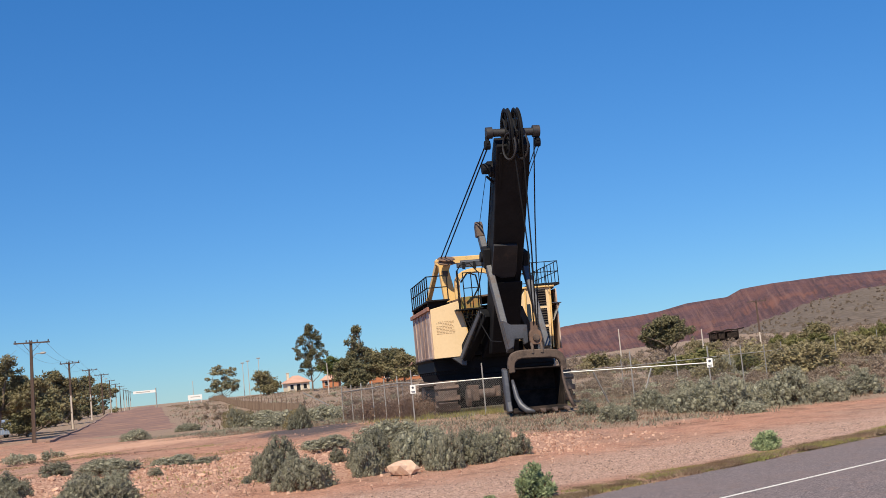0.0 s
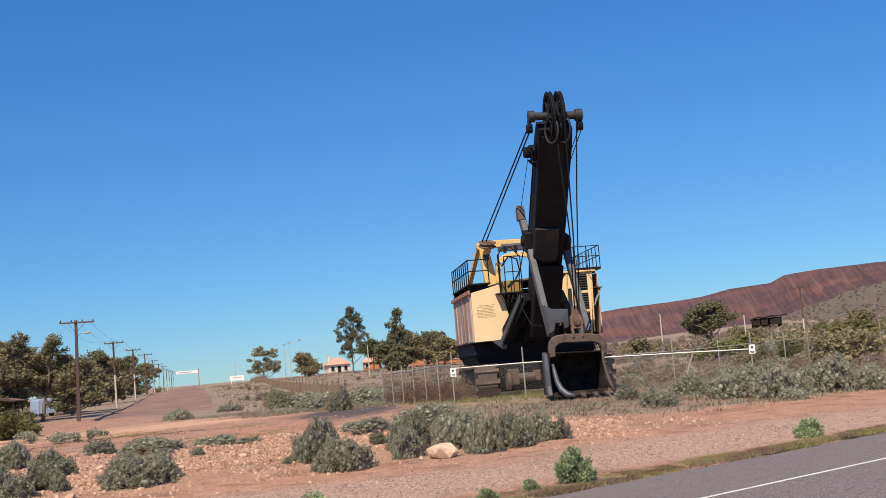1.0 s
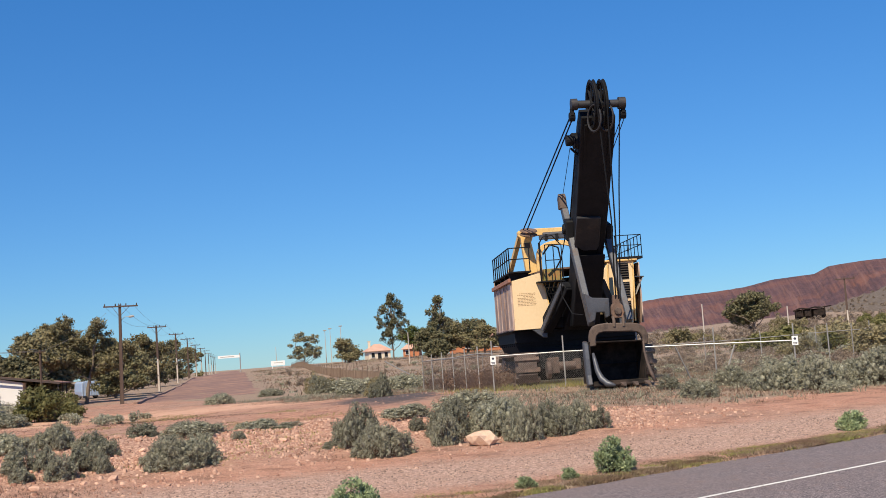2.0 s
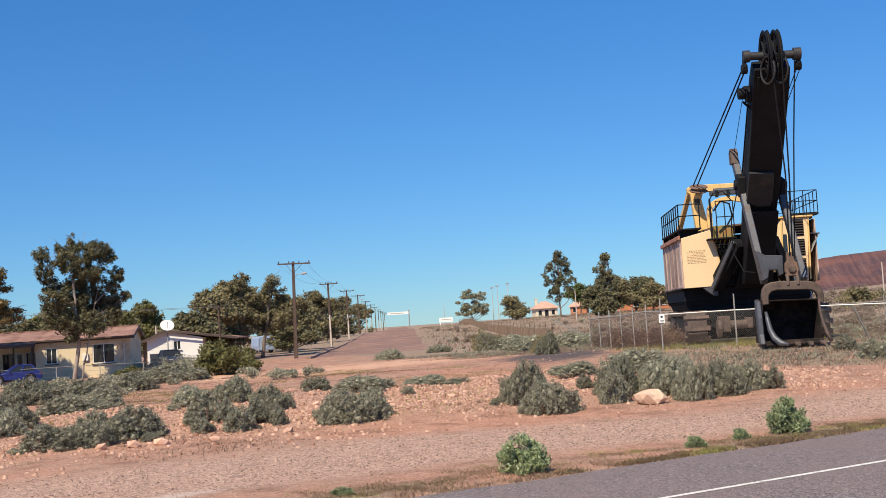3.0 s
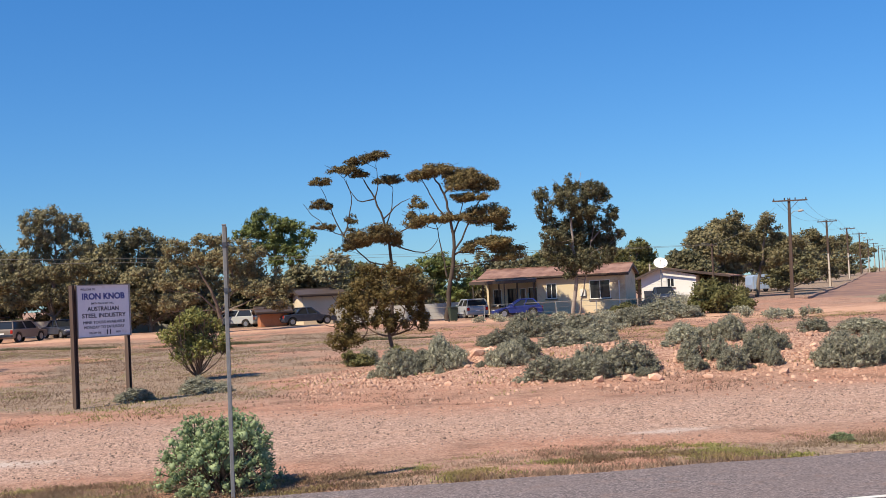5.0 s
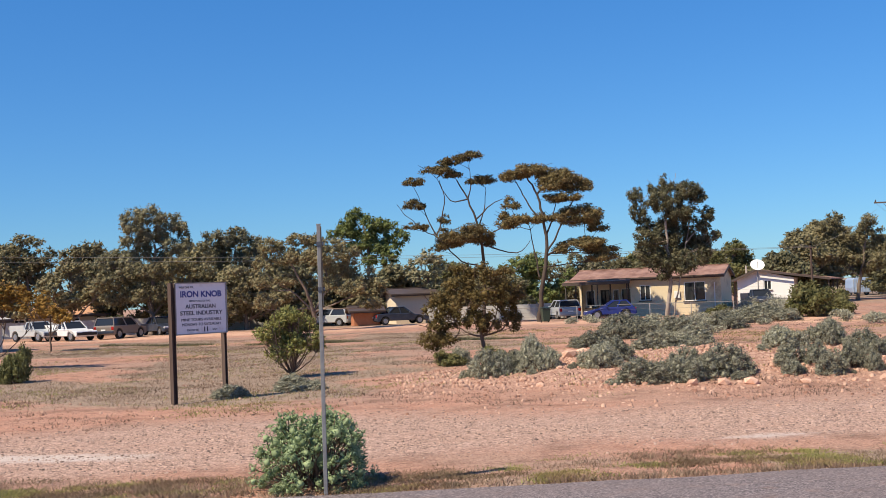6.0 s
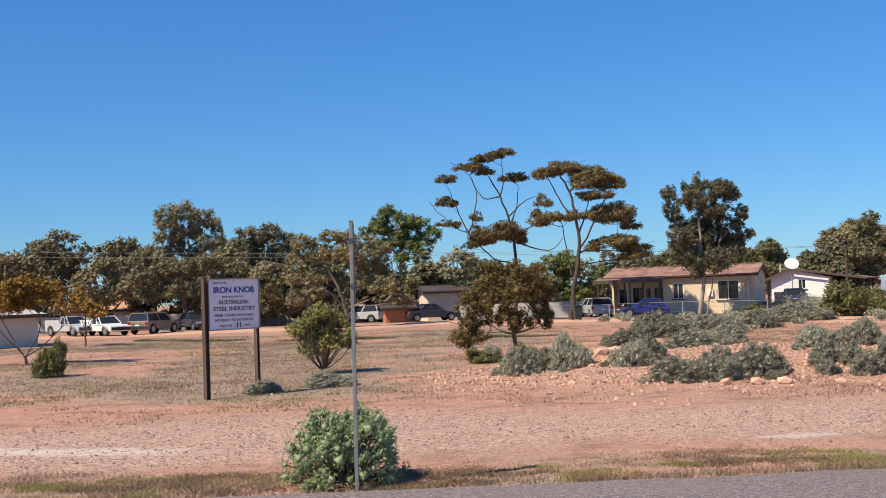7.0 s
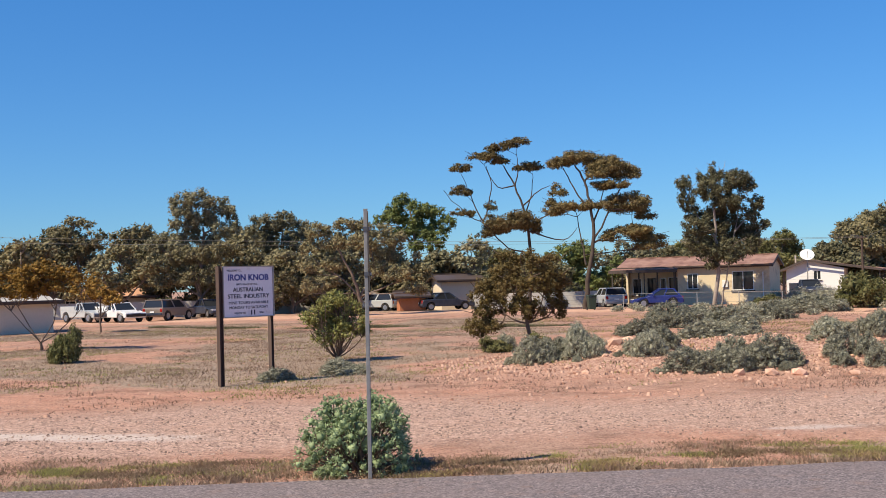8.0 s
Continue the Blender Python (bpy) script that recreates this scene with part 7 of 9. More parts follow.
def white_house():
    H = thing("house", pose(33.2, 102.8, land(35, 104) + 0.25, 0, 0, -27.0), "white weatherboard house with low red-brown roof", "house")
    Lx, D, ev, rg = 4.7, 13.0, 2.2, 2.9
    holes = [(2.2, 2.85, 1.25, 2.05)]
    part("front_wall", wall_with_holes(0, Lx, 0, ev, 0, 0.12, holes), M_WALL_WHITE, H, "white clad wall", fix=False)
    for i in range(9):
        part("weatherboard", Build().box((1.1, -0.006, 0.35 + 0.22 * i), (2.15, 0.014, 0.2)), M_WALL_WHITE, H, fix=False)
        if not 1.0 < 0.35 + 0.22 * i < 2.2:
            part("weatherboard", Build().box((3.35, -0.006, 0.35 + 0.22 * i), (2.3, 0.014, 0.2)), M_WALL_WHITE, H, fix=False)
    window_in(H, 2.2, 2.85, 1.25, 2.05, 0.0, 1, M_WHITE)
    part("gable_wall", Build().prism([(0, ev), (Lx, ev), (Lx * 0.35, rg)], 0, 0.12, "xz"), M_WALL_WHITE, H)
    part("side_wall", Build().box((0.06, D / 2, ev / 2), (0.12, D - 0.24, ev)).box((Lx - 0.06, D / 2, ev / 2), (0.12, D - 0.24, ev)), M_WALL_WHITE, H)
    part("back_wall", Build().box((Lx / 2, D - 0.06, ev / 2), (Lx, 0.12, ev)), M_WALL_WHITE, H)
    b = Build().prism([(-0.4, ev - 0.15), (Lx * 0.35, rg + 0.02), (Lx * 0.35, rg + 0.12), (-0.4, ev - 0.05)], -0.5, D + 0.4, "xz")
    part("roof", b, M_ROOF, H, "red-brown roof sheet")
    b = Build().prism([(Lx + 3.0, ev - 0.25), (Lx * 0.35, rg + 0.02), (Lx * 0.35, rg + 0.12), (Lx + 3.0, ev - 0.15)], -0.3, D + 0.4, "xz")
    part("roof", b, M_ROOF, H, "red-brown roof sheet over a carport")
    for y in (0.0, 4.0, 8.0):
        part("carport_post", Build().box((Lx + 2.8, y, 1.05), (0.09, 0.09, 2.1)), M_SHADE, H)
    part("barge_board", Build().beam((-0.4, -0.52, ev - 0.12), (Lx * 0.35, -0.52, rg + 0.04), 0.03, 0.2).beam((Lx * 0.35, -0.52, rg + 0.04), (Lx + 3.0, -0.52, ev - 0.22), 0.03, 0.18), M_FASCIA, H)
    part("vent_pipe", Build().cyl((0.5, 2.0, 2.6), (0.5, 2.0, 3.4), 0.07, n=8), M_STOBIE, H)


white_house()
DISH = thing("satellite_dish", pose(33.6, 98.6, land(33.6, 98.6), 0, 0, facing(33.6, 98.6)), "large white satellite dish on a steel pole", "satellite dish")
part("mast", Build().cyl((0, 0, -0.2), (0, 0, 3.1), 0.05, n=8), M_GALV, DISH)
part("dish", Build().lathe((0, -0.15, 3.45), (0.1, -0.75, 0.65), [(-0.02, 0.0), (0.0, 0.2), (0.05, 0.4), (0.12, 0.56), (0.13, 0.58), (0.09, 0.56), (0.02, 0.4), (-0.04, 0.2), (-0.06, 0.0)], 26), M_WHITE, DISH, smooth=True)
part("feed_arm", Build().cyl((0, -0.1, 3.0), (0.05, -0.6, 3.72), 0.02, n=6).box((0.05, -0.62, 3.74), (0.08, 0.08, 0.08)), M_GALV, DISH)


def small_house(x, y, rz, L_, D, ev, rg, wall, roof, label, hole_list, chimney=False, z=None, tag="house"):
    H = thing(tag, pose(x, y, (land(x, y) if z is None else z) - 0.1, 0, 0, rz), label, "house" if tag == "house" else "shed")
    part("front_wall", wall_with_holes(-L_ / 2, L_ / 2, 0, ev, -D / 2, -D / 2 + 0.15, hole_list), wall, H, fix=False)
    for a, c, d, e in hole_list:
        window_in(H, a, c, d, e, -D / 2, 0, M_WHITE, sill=d > 0.3, door=d < 0.3)
    part("side_wall", Build().box((-L_ / 2 + 0.075, 0.075, ev / 2), (0.15, D - 0.15, ev)), wall, H)
    part("side_wall", Build().box((L_ / 2 - 0.075, 0.075, ev / 2), (0.15, D - 0.15, ev)), wall, H)
    part("back_wall", Build().box((0, D / 2 - 0.075, ev / 2), (L_ - 0.3, 0.15, ev)), wall, H)
    part("gable_wall", gable_ends(-L_ / 2, L_ / 2, -D / 2, D / 2, ev, rg), wall, H)
    gable_roof(H, -L_ / 2, L_ / 2, -D / 2, D / 2, ev, rg, roof, 0.4)
    if chimney:
        part("chimney", Build().box((-L_ * 0.3, 0, rg + 0.3), (0.6, 0.6, 1.6)).box((-L_ * 0.3, 0, rg + 1.12), (0.75, 0.75, 0.12)), wall, H, bevel=0.02)
    return H


def hip_house(x, y, rz, L_, D, ev, rg, wall, roof, label, hole_list, chimney=False):
    """A small house under a roof that slopes on all four sides."""
    H = thing("house", pose(x, y, land(x, y) - 0.1, 0, 0, rz), label, "house")
    part("front_wall", wall_with_holes(-L_ / 2, L_ / 2, 0, ev, -D / 2, -D / 2 + 0.15, hole_list), wall, H, fix=False)
    for a, c, d, e in hole_list:
        window_in(H, a, c, d, e, -D / 2, 0, M_WHITE, sill=d > 0.3, door=d < 0.3)
    for sx in (-1, 1):
        part("side_wall", Build().box((sx * (L_ / 2 - 0.075), 0.075, ev / 2), (0.15, D - 0.15, ev)), wall, H)
    part("back_wall", Build().box((0, D / 2 - 0.075, ev / 2), (L_ - 0.3, 0.15, ev)), wall, H)
    o, r = 0.45, L_ * 0.14
    b = Build()
    b.v.extend([(i * (L_ / 2 + o), j * (D / 2 + o), ev - 0.12 + k) for k in (0, 0.12) for i, j in ((-1, -1), (1, -1), (1, 1), (-1, 1))] + [(-r, 0, rg), (r, 0, rg)])
    b.f += [(3, 2, 1, 0), (0, 1, 5, 4), (1, 2, 6, 5), (2, 3, 7, 6), (3, 0, 4, 7), (4, 5, 9, 8), (5, 6, 9), (6, 7, 8, 9), (7, 4, 8)]
    part("roof", b, roof, H, "salmon tiled hipped roof")
    if chimney:
        part("chimney", Build().box((-L_ * 0.36, 0, rg - 0.3), (0.55, 0.55, 2.0)).box((-L_ * 0.36, 0, rg + 0.72), (0.7, 0.7, 0.12)), wall, H, bevel=0.02)
    return H


# red-roofed houses on the rise
hip_house(*bearing(36.2, 290), -36.2 + 12, 5.2, 5.0, 2.5, 4.1, M_CREAM_WALL, M_PALE_TILE, "cream rendered house with salmon hipped roof and chimney", [(-2.0, -1.1, 0.9, 2.1), (-0.5, 0.5, 0.1, 2.1), (1.1, 2.0, 0.9, 2.1)], True)
hip_house(*bearing(37.83, 285), -37.8 - 8, 3.7, 4.5, 2.3, 3.8, M_BRICK, M_PALE_TILE, "orange brick house with salmon hipped roof among gum trees", [(-1.3, -0.3, 0.9, 2.0)])
small_house(*bearing(40.1, 262), -40, 5.0, 6, 2.2, 3.6, M_BRICK, M_ROOF, "red brick house with dark red roof", [(-2.4, -1.2, 0.9, 2.0), (0.8, 2.2, 0.9, 2.0)])
small_house(*bearing(41.3, 262), -41, 6.0, 6, 2.3, 3.8, M_BRICK, M_ROOF, "long red-roofed house behind the shovel", [(-2.8, -1.4, 0.9, 2.0), (1.0, 2.6, 0.9, 2.0)])
# left of the sign: tile-roofed house, sheds and grey fence panels
small_house(-26.3, 111.0, facing(-26, 111) - 6, 10.0, 7, 1.85, 2.55, M_CREAM_WALL, M_TILE, "cream house with orange tiled roof behind gum trees", [(-2.6, -1.2, 0.6, 1.6), (1.2, 2.8, 0.6, 1.6)])
small_house(-22.6, 70.5, facing(-22.6, 70.5) + 30, 4.2, 5.0, 1.9, 2.3, M_CREAM_WALL, M_GREY_WALL, "pale garden shed with low roof", [], tag="shed")
small_house(*bearing(2.85, 101), -2.7 + 10, 3.2, 5, 2.5, 2.9, M_CREAM_WALL, M_FASCIA, "cream shed behind parked cars", [], tag="shed")
small_house(*bearing(0.75, 96), 6, 2.0, 2.4, 1.3, 1.6, M_BRICK, M_FASCIA, "low red brick lean-to under a broad acacia", [], tag="shed")
small_house(-1.0, 108.0, facing(-1, 108), 4.0, 4, 2.2, 3.0, M_CREAM_WALL, M_ROOF, "cream outbuilding half hidden by trees", [(-0.6, 0.6, 0.1, 2.0)], tag="shed")
# open hut on the hillside
HUT = thing("hillside_shelter", pose(*bearing(56.1, 330), 2.4 + 330 * math.tan(radians(0.84)), 0, 0, -56.0), "dark tumbledown shelter low on the hillside", "shelter")
part("roof", Build().prism([(-4.9, 0.85), (-3.2, 1.5), (-1.0, 1.25), (0.4, 1.55), (2.2, 1.35), (4.4, 1.62), (4.6, 1.4), (2.2, 1.1), (0.2, 1.2), (-1.2, 0.95), (-3.0, 1.15), (-4.9, 0.6)], -2.5, 1.5, "xz"), M_MATT, HUT, "sagging dark roof")
for x, h in ((-4.2, 0.8), (-2.6, 1.1), (-0.6, 1.0), (1.2, 1.1), (2.9, 1.2)):
    part("post", Build().box((x, -2.2, h / 2 - 0.8), (0.26, 0.26, h + 1.5)), M_MATT, HUT)
part("back_wall", Build().box((-0.8, 0.4, -0.3), (7.6, 0.2, 2.6)), M_MATT, HUT)
for x, w, h in ((-3.4, 1.2, 0.7), (-1.4, 1.5, 0.95), (0.6, 1.1, 0.6), (2.0, 1.4, 0.9)):
    part("stacked_timber", Build().prism([(x - w / 2, -0.8), (x + w / 2, -0.8), (x + w * 0.42, h * 0.7), (x + w * 0.1, h), (x - w * 0.45, h * 0.8)], -2.1, -1.2, "xz"), M_MATT, HUT)
# grey panel fence along the yards
GF = thing("panel_fence", Matrix(), "long low grey sheet-metal fence along house yards", "fence")
P0, P1 = Vector((-32.0, 99.0)), Vector((-4.0, 101.0))
for i in range(14):
    a, c = P0.lerp(P1, i / 14), P0.lerp(P1, (i + 1) / 14 - 0.002)
    part("panel", Build().beam((a.x, a.y, land(a.x, a.y) + 0.62), (c.x, c.y, land(c.x, c.y) + 0.62), 0.05, 1.3), M_GREY_WALL, GF)
    part("post", Build().box((a.x, a.y - 0.05, land(a.x, a.y) + 0.66), (0.08, 0.08, 1.4)), M_GALV, GF, fix=False)
GF2 = thing("panel_fence", Matrix(), "grey sheet-metal fence beside the beige house", "fence")
P0, P1 = Vector((6.0, 96.0)), Vector((16.6, 93.4))
for i in range(5):
    a, c = P0.lerp(P1, i / 5), P0.lerp(P1, (i + 1) / 5 - 0.004)
    part("panel", Build().beam((a.x, a.y, land(a.x, a.y) + 0.6), (c.x, c.y, land(c.x, c.y) + 0.6), 0.05, 1.2), M_GREY_WALL, GF2)
    part("post", Build().box((a.x, a.y - 0.05, land(a.x, a.y) + 0.64), (0.08, 0.08, 1.3)), M_GALV, GF2, fix=False)
# low pipe-and-wire fence along the dirt road
LF = thing("pipe_fence", Matrix(), "low galvanised pipe and wire garden fence", "fence")
pts = [Vector(p) for p in ((6.0, 89.6), (11.5, 88.4), (20.5, 82.6), (25.4, 79.6), (31.0, 82.5))]
for a, c in zip(pts, pts[1:]):
    n = max(1, round((c - a).length / 2.6))
    for i in range(n):
        u, w = a.lerp(c, i / n), a.lerp(c, (i + 1) / n)
        part("post", Build().cyl((u.x, u.y, land(u.x, u.y) - 0.1), (u.x, u.y, land(u.x, u.y) + 0.95), 0.03, n=6), M_GALV, LF, fix=False)
        part("rail", Build().cyl((u.x, u.y, land(u.x, u.y) + 0.95), (w.x, w.y, land(w.x, w.y) + 0.95), 0.018, n=6), M_WIRE, LF, fix=False)
        for h in (0.3, 0.6):
            part("wire", Build().cyl((u.x, u.y, land(u.x, u.y) + h), (w.x, w.y, land(w.x, w.y) + h), 0.006, n=4), M_WIRE, LF, fix=False)


# ---- vehicles ----
def wheel(parent, x, y, r=0.31, w=0.2, side=1):
    ty = part("wheel", Build().lathe((x, y - w / 2, r), (0, 1, 0), [(0, r * 0.62), (0, r * 0.94), (0.03, r), (w - 0.03, r), (w, r * 0.94), (w, r * 0.62)], 20), M_RUBBER, parent, "black tyre")
    o = -w / 2 - 0.004 if side < 0 else w / 2 - 0.03
    part("rim", Build().lathe((x, y + o, r), (0, 1, 0), [(0.0, 0.0), (0.0, r * 0.2), (0.014, r * 0.5), (0, r * 0.62), (0.034, r * 0.62), (0.034, 0.0)], 16), M_RIM, ty)


def make_car(x, y, rz, paint, label, kind_="hatch", L_=3.95, W=1.66, Ht=1.42, z=None, category="car"):
    C = thing({"hatch": "hatchback_car", "wagon": "station_wagon", "suv": "four_wheel_drive", "ute": "pickup_truck", "sedan": "sedan_car"}[kind_], pose(x, y, land(x, y) if z is None else z, 0, 0, rz), label, category)
    h = L_ / 2
    belt, clear = Ht * 0.62, 0.22 if kind_ != "suv" and kind_ != "ute" else 0.30
    r = 0.30 if clear < 0.25 else 0.36
    fx, bx = h - 0.78, -h + 0.72

    def arch(cx):
        return [(cx + (r + 0.06) * math.cos(a), max(clear, r + (r + 0.05) * math.sin(a))) for a in [math.pi * i / 6 for i in range(7)]]
    hood = belt - 0.10
    top = {"hatch": [(h - 0.02, 0.55), (h - 0.10, hood - 0.14), (h - 0.95, hood), (h - 1.2, belt), (-h + 0.25, belt + 0.03), (-h + 0.03, belt - 0.12)],
           "sedan": [(h - 0.02, 0.55), (h - 0.10, hood - 0.12), (h - 1.1, hood), (h - 1.35, belt), (-h + 1.0, belt + 0.02), (-h + 0.1, belt - 0.02), (-h + 0.02, belt - 0.2)],
           "wagon": [(h - 0.02, 0.55), (h - 0.10, hood - 0.14), (h - 0.9, hood), (h - 1.15, belt), (-h + 0.1, belt + 0.02), (-h + 0.02, belt - 0.1)],
           "suv": [(h - 0.02, 0.65), (h - 0.05, hood - 0.08), (h - 1.0, hood + 0.02), (h - 1.15, belt), (-h + 0.06, belt + 0.02), (-h + 0.02, belt - 0.1)],
           "ute": [(h - 0.02, 0.65), (h - 0.06, hood - 0.08), (h - 1.1, hood), (h - 1.3, belt), (-h + 0.02, belt), (-h + 0.0, belt - 0.1)]}[kind_]
    outline = [(-h + 0.02, clear + 0.12), (-h + 0.1, clear)] + arch(bx)[::-1] + arch(fx)[::-1] + [(h - 0.08, clear), (h - 0.0, clear + 0.12)] + top
    body = part("body", Build().prism(outline, -W / 2, W / 2, "xz"), paint, C, bevel=0.035)
    # glasshouse: tapered upward
    lo, hi = {"hatch": ((h - 1.2, -h + 0.22), (h - 1.95, -h + 0.62)), "sedan": ((h - 1.35, -h + 0.95), (h - 2.0, -h + 1.5)), "wagon": ((h - 1.15, -h + 0.1), (h - 1.8, -h + 0.35)),
              "suv": ((h - 1.15, -h + 0.1), (h - 1.7, -h + 0.25)), "ute": ((h - 1.3, -h + 1.9), (h - 1.85, -h + 2.0))}[kind_]
    wl, wh = W / 2 - 0.05, W / 2 - 0.2
    b = Build()
    for (xa, xb), zz, ww in ((lo, belt - 0.02, wl), (hi, Ht - 0.06, wh)):
        b.v.extend([(xa, -ww, zz), (xa, ww, zz), (xb, ww, zz), (xb, -ww, zz)])
    b.f += [(0, 1, 5, 4), (1, 2, 6, 5), (2, 3, 7, 6), (3, 0, 4, 7), (4, 5, 6, 7), (3, 2, 1, 0)]
    part("glasshouse", b, M_GLASS, C, "dark car glass")
    part("roof", Build().box(((hi[0] + hi[1]) / 2, 0, Ht - 0.04), (hi[0] - hi[1] + 0.1, 2 * wh + 0.06, 0.08)), paint, C, bevel=0.03)
    for s in (-1, 1):
        for (xa, xb) in ((lo[0], hi[0]), (lo[1], hi[1]), ((lo[0] + lo[1]) / 2 + 0.05, (hi[0] + hi[1]) / 2)):
            part("pillar", Build().beam((xa, s * (wl + 0.005), belt - 0.02), (xb, s * (wh + 0.01), Ht - 0.05), 0.09, 0.05, up=(0, 1, 0)), paint, C)
        part("mirror", Build().box((lo[0] - 0.25, s * (W / 2 + 0.06), belt + 0.06), (0.1, 0.14, 0.12)), paint, C, bevel=0.02)
        part("headlight", Build().box((h - 0.08, s * (W / 2 - 0.24), hood - 0.18), (0.12, 0.34, 0.14)), M_LAMP, C, bevel=0.02)
        part("tail_light", Build().box((-h + 0.05, s * (W / 2 - 0.14), belt - 0.18), (0.1, 0.2, 0.24)), M_TAIL, C, bevel=0.02)
        wheel(C, fx, s * (W / 2 - 0.11), r, 0.2, s)
        wheel(C, bx, s * (W / 2 - 0.11), r, 0.2, s)
    bm_ = P_DARK if paint is not P_WHITE else M_RUBBER
    part("bumper", Build().box((h - 0.02, 0, clear + 0.2), (0.12, W - 0.1, 0.2)), bm_ if kind_ in ("ute", "suv") else paint, C, bevel=0.03)
    part("bumper", Build().box((-h + 0.02, 0, clear + 0.2), (0.12, W - 0.1, 0.2)), bm_ if kind_ in ("ute", "suv") else paint, C, bevel=0.03)
    part("grille", Build().box((h + 0.0, 0, hood - 0.2), (0.05, W * 0.42, 0.1)), M_SHADE, C)
    part("number_plate", Build().box((-h - 0.045, 0, clear + 0.36), (0.02, 0.36, 0.11)), M_WHITE, C)
    if kind_ == "ute":
        tb = Build()
        tb.box((-h + 0.95, W / 2 - 0.04, belt + 0.14), (1.85, 0.06, 0.3)).box((-h + 0.95, -W / 2 + 0.04, belt + 0.14), (1.85, 0.06, 0.3)).box((-h + 0.03, 0, belt + 0.14), (0.06, W, 0.3))
        part("tray", tb, paint, C, bevel=0.01)
    return C


make_car(18.15, 84.6, facing(18, 86) + 186, P_BLUE, "dark blue hatchback parked on the dirt before a house", "hatch", 3.5, 1.60, 1.28)
make_car(16.0, 91.0, facing(16, 91) + 104, P_SILVER, "silver station wagon parked in a driveway", "wagon", 4.2, 1.68, 1.42)
make_car(-16.6, 91.0, facing(-16.6, 91) + 56, P_BRONZE, "bronze four-wheel drive parked on the dirt road", "suv", 4.2, 1.75, 1.55)
make_car(-19.7, 88.6, facing(-19.7, 88) - 58, P_WHITE, "white utility parked on the dirt road", "ute", 4.4, 1.7, 1.42)
make_car(-22.2, 89.6, facing(-22, 89) - 58, P_SILVER, "grey utility parked under the trees", "ute", 4.4, 1.7, 1.42)
make_car(-14.2, 95.0, facing(-14, 95) - 66, P_DARK, "dark sedan parked beside a tree trunk", "sedan", 4.3, 1.7, 1.38)
make_car(33.3, 97.6, facing(33, 97) - 70, P_DARK, "dark utility parked beside the white house", "ute", 4.3, 1.7, 1.5)
make_car(3.9, 95.5, facing(5, 107) + 20, P_DARK, "dark sedan under a shed awning", "sedan", 4.3, 1.7, 1.36)
make_car(-1.6, 99.5, facing(-1.6, 99) + 150, P_SILVER, "pale wagon half hidden under a tree", "wagon", 4.2, 1.68, 1.42)

VAN = thing("caravan", pose(*bearing(23.1, 150), land(*bearing(23.1, 150)), 0, 0, facing(53, 124) + 12), "pale blue caravan parked by the trees", "caravan")
part("body", Build().prism([(-1.0, 0.35), (1.0, 0.35), (1.1, 0.9), (1.05, 1.85), (0.8, 2.05), (-0.8, 2.05), (-1.05, 1.85), (-1.1, 0.9)], -1.9, 1.9, "xz"), P_VAN, VAN, bevel=0.06)
for i in range(7):
    part("panel_rib", Build().box((-0.9 + 0.3 * i, -1.93, 1.15), (0.03, 0.04, 1.4)), P_SILVER, VAN)
part("window", Build().box((0.35, -1.93, 1.5), (0.7, 0.04, 0.5)), M_GLASS, VAN)
for s in (-1, 1):
    wheel(VAN, s * 0.95, 0.3, 0.3, 0.2, s)

BIN = thing("wheelie_bin", pose(13.35, 83.0, land(13.35, 83.0), 0, 0, facing(14, 88) + 15), "dark green wheelie bin by the road", "bin")
b = Build()
b.v.extend([(-0.22, -0.26, 0.06), (0.22, -0.26, 0.06), (0.22, 0.26, 0.06), (-0.22, 0.26, 0.06), (-0.29, -0.34, 0.94), (0.29, -0.34, 0.94), (0.29, 0.34, 0.94), (-0.29, 0.34, 0.94)])
b.f += [(0, 3, 2, 1), (0, 1, 5, 4), (1, 2, 6, 5), (2, 3, 7, 6), (3, 0, 4, 7), (4, 5, 6, 7)]
part("tub", b, M_BIN, BIN, bevel=0.025)
part("lid", Build().box((0, -0.02, 0.99), (0.62, 0.74, 0.07)), M_BIN, BIN, bevel=0.03)
for s in (-1, 1):
    part("bin_wheel", Build().lathe((s * 0.25 - 0.03, 0.26, 0.1), (1, 0, 0), [(0, 0), (0, 0.1), (0.06, 0.1), (0.06, 0)], 12), M_RUBBER, BIN)


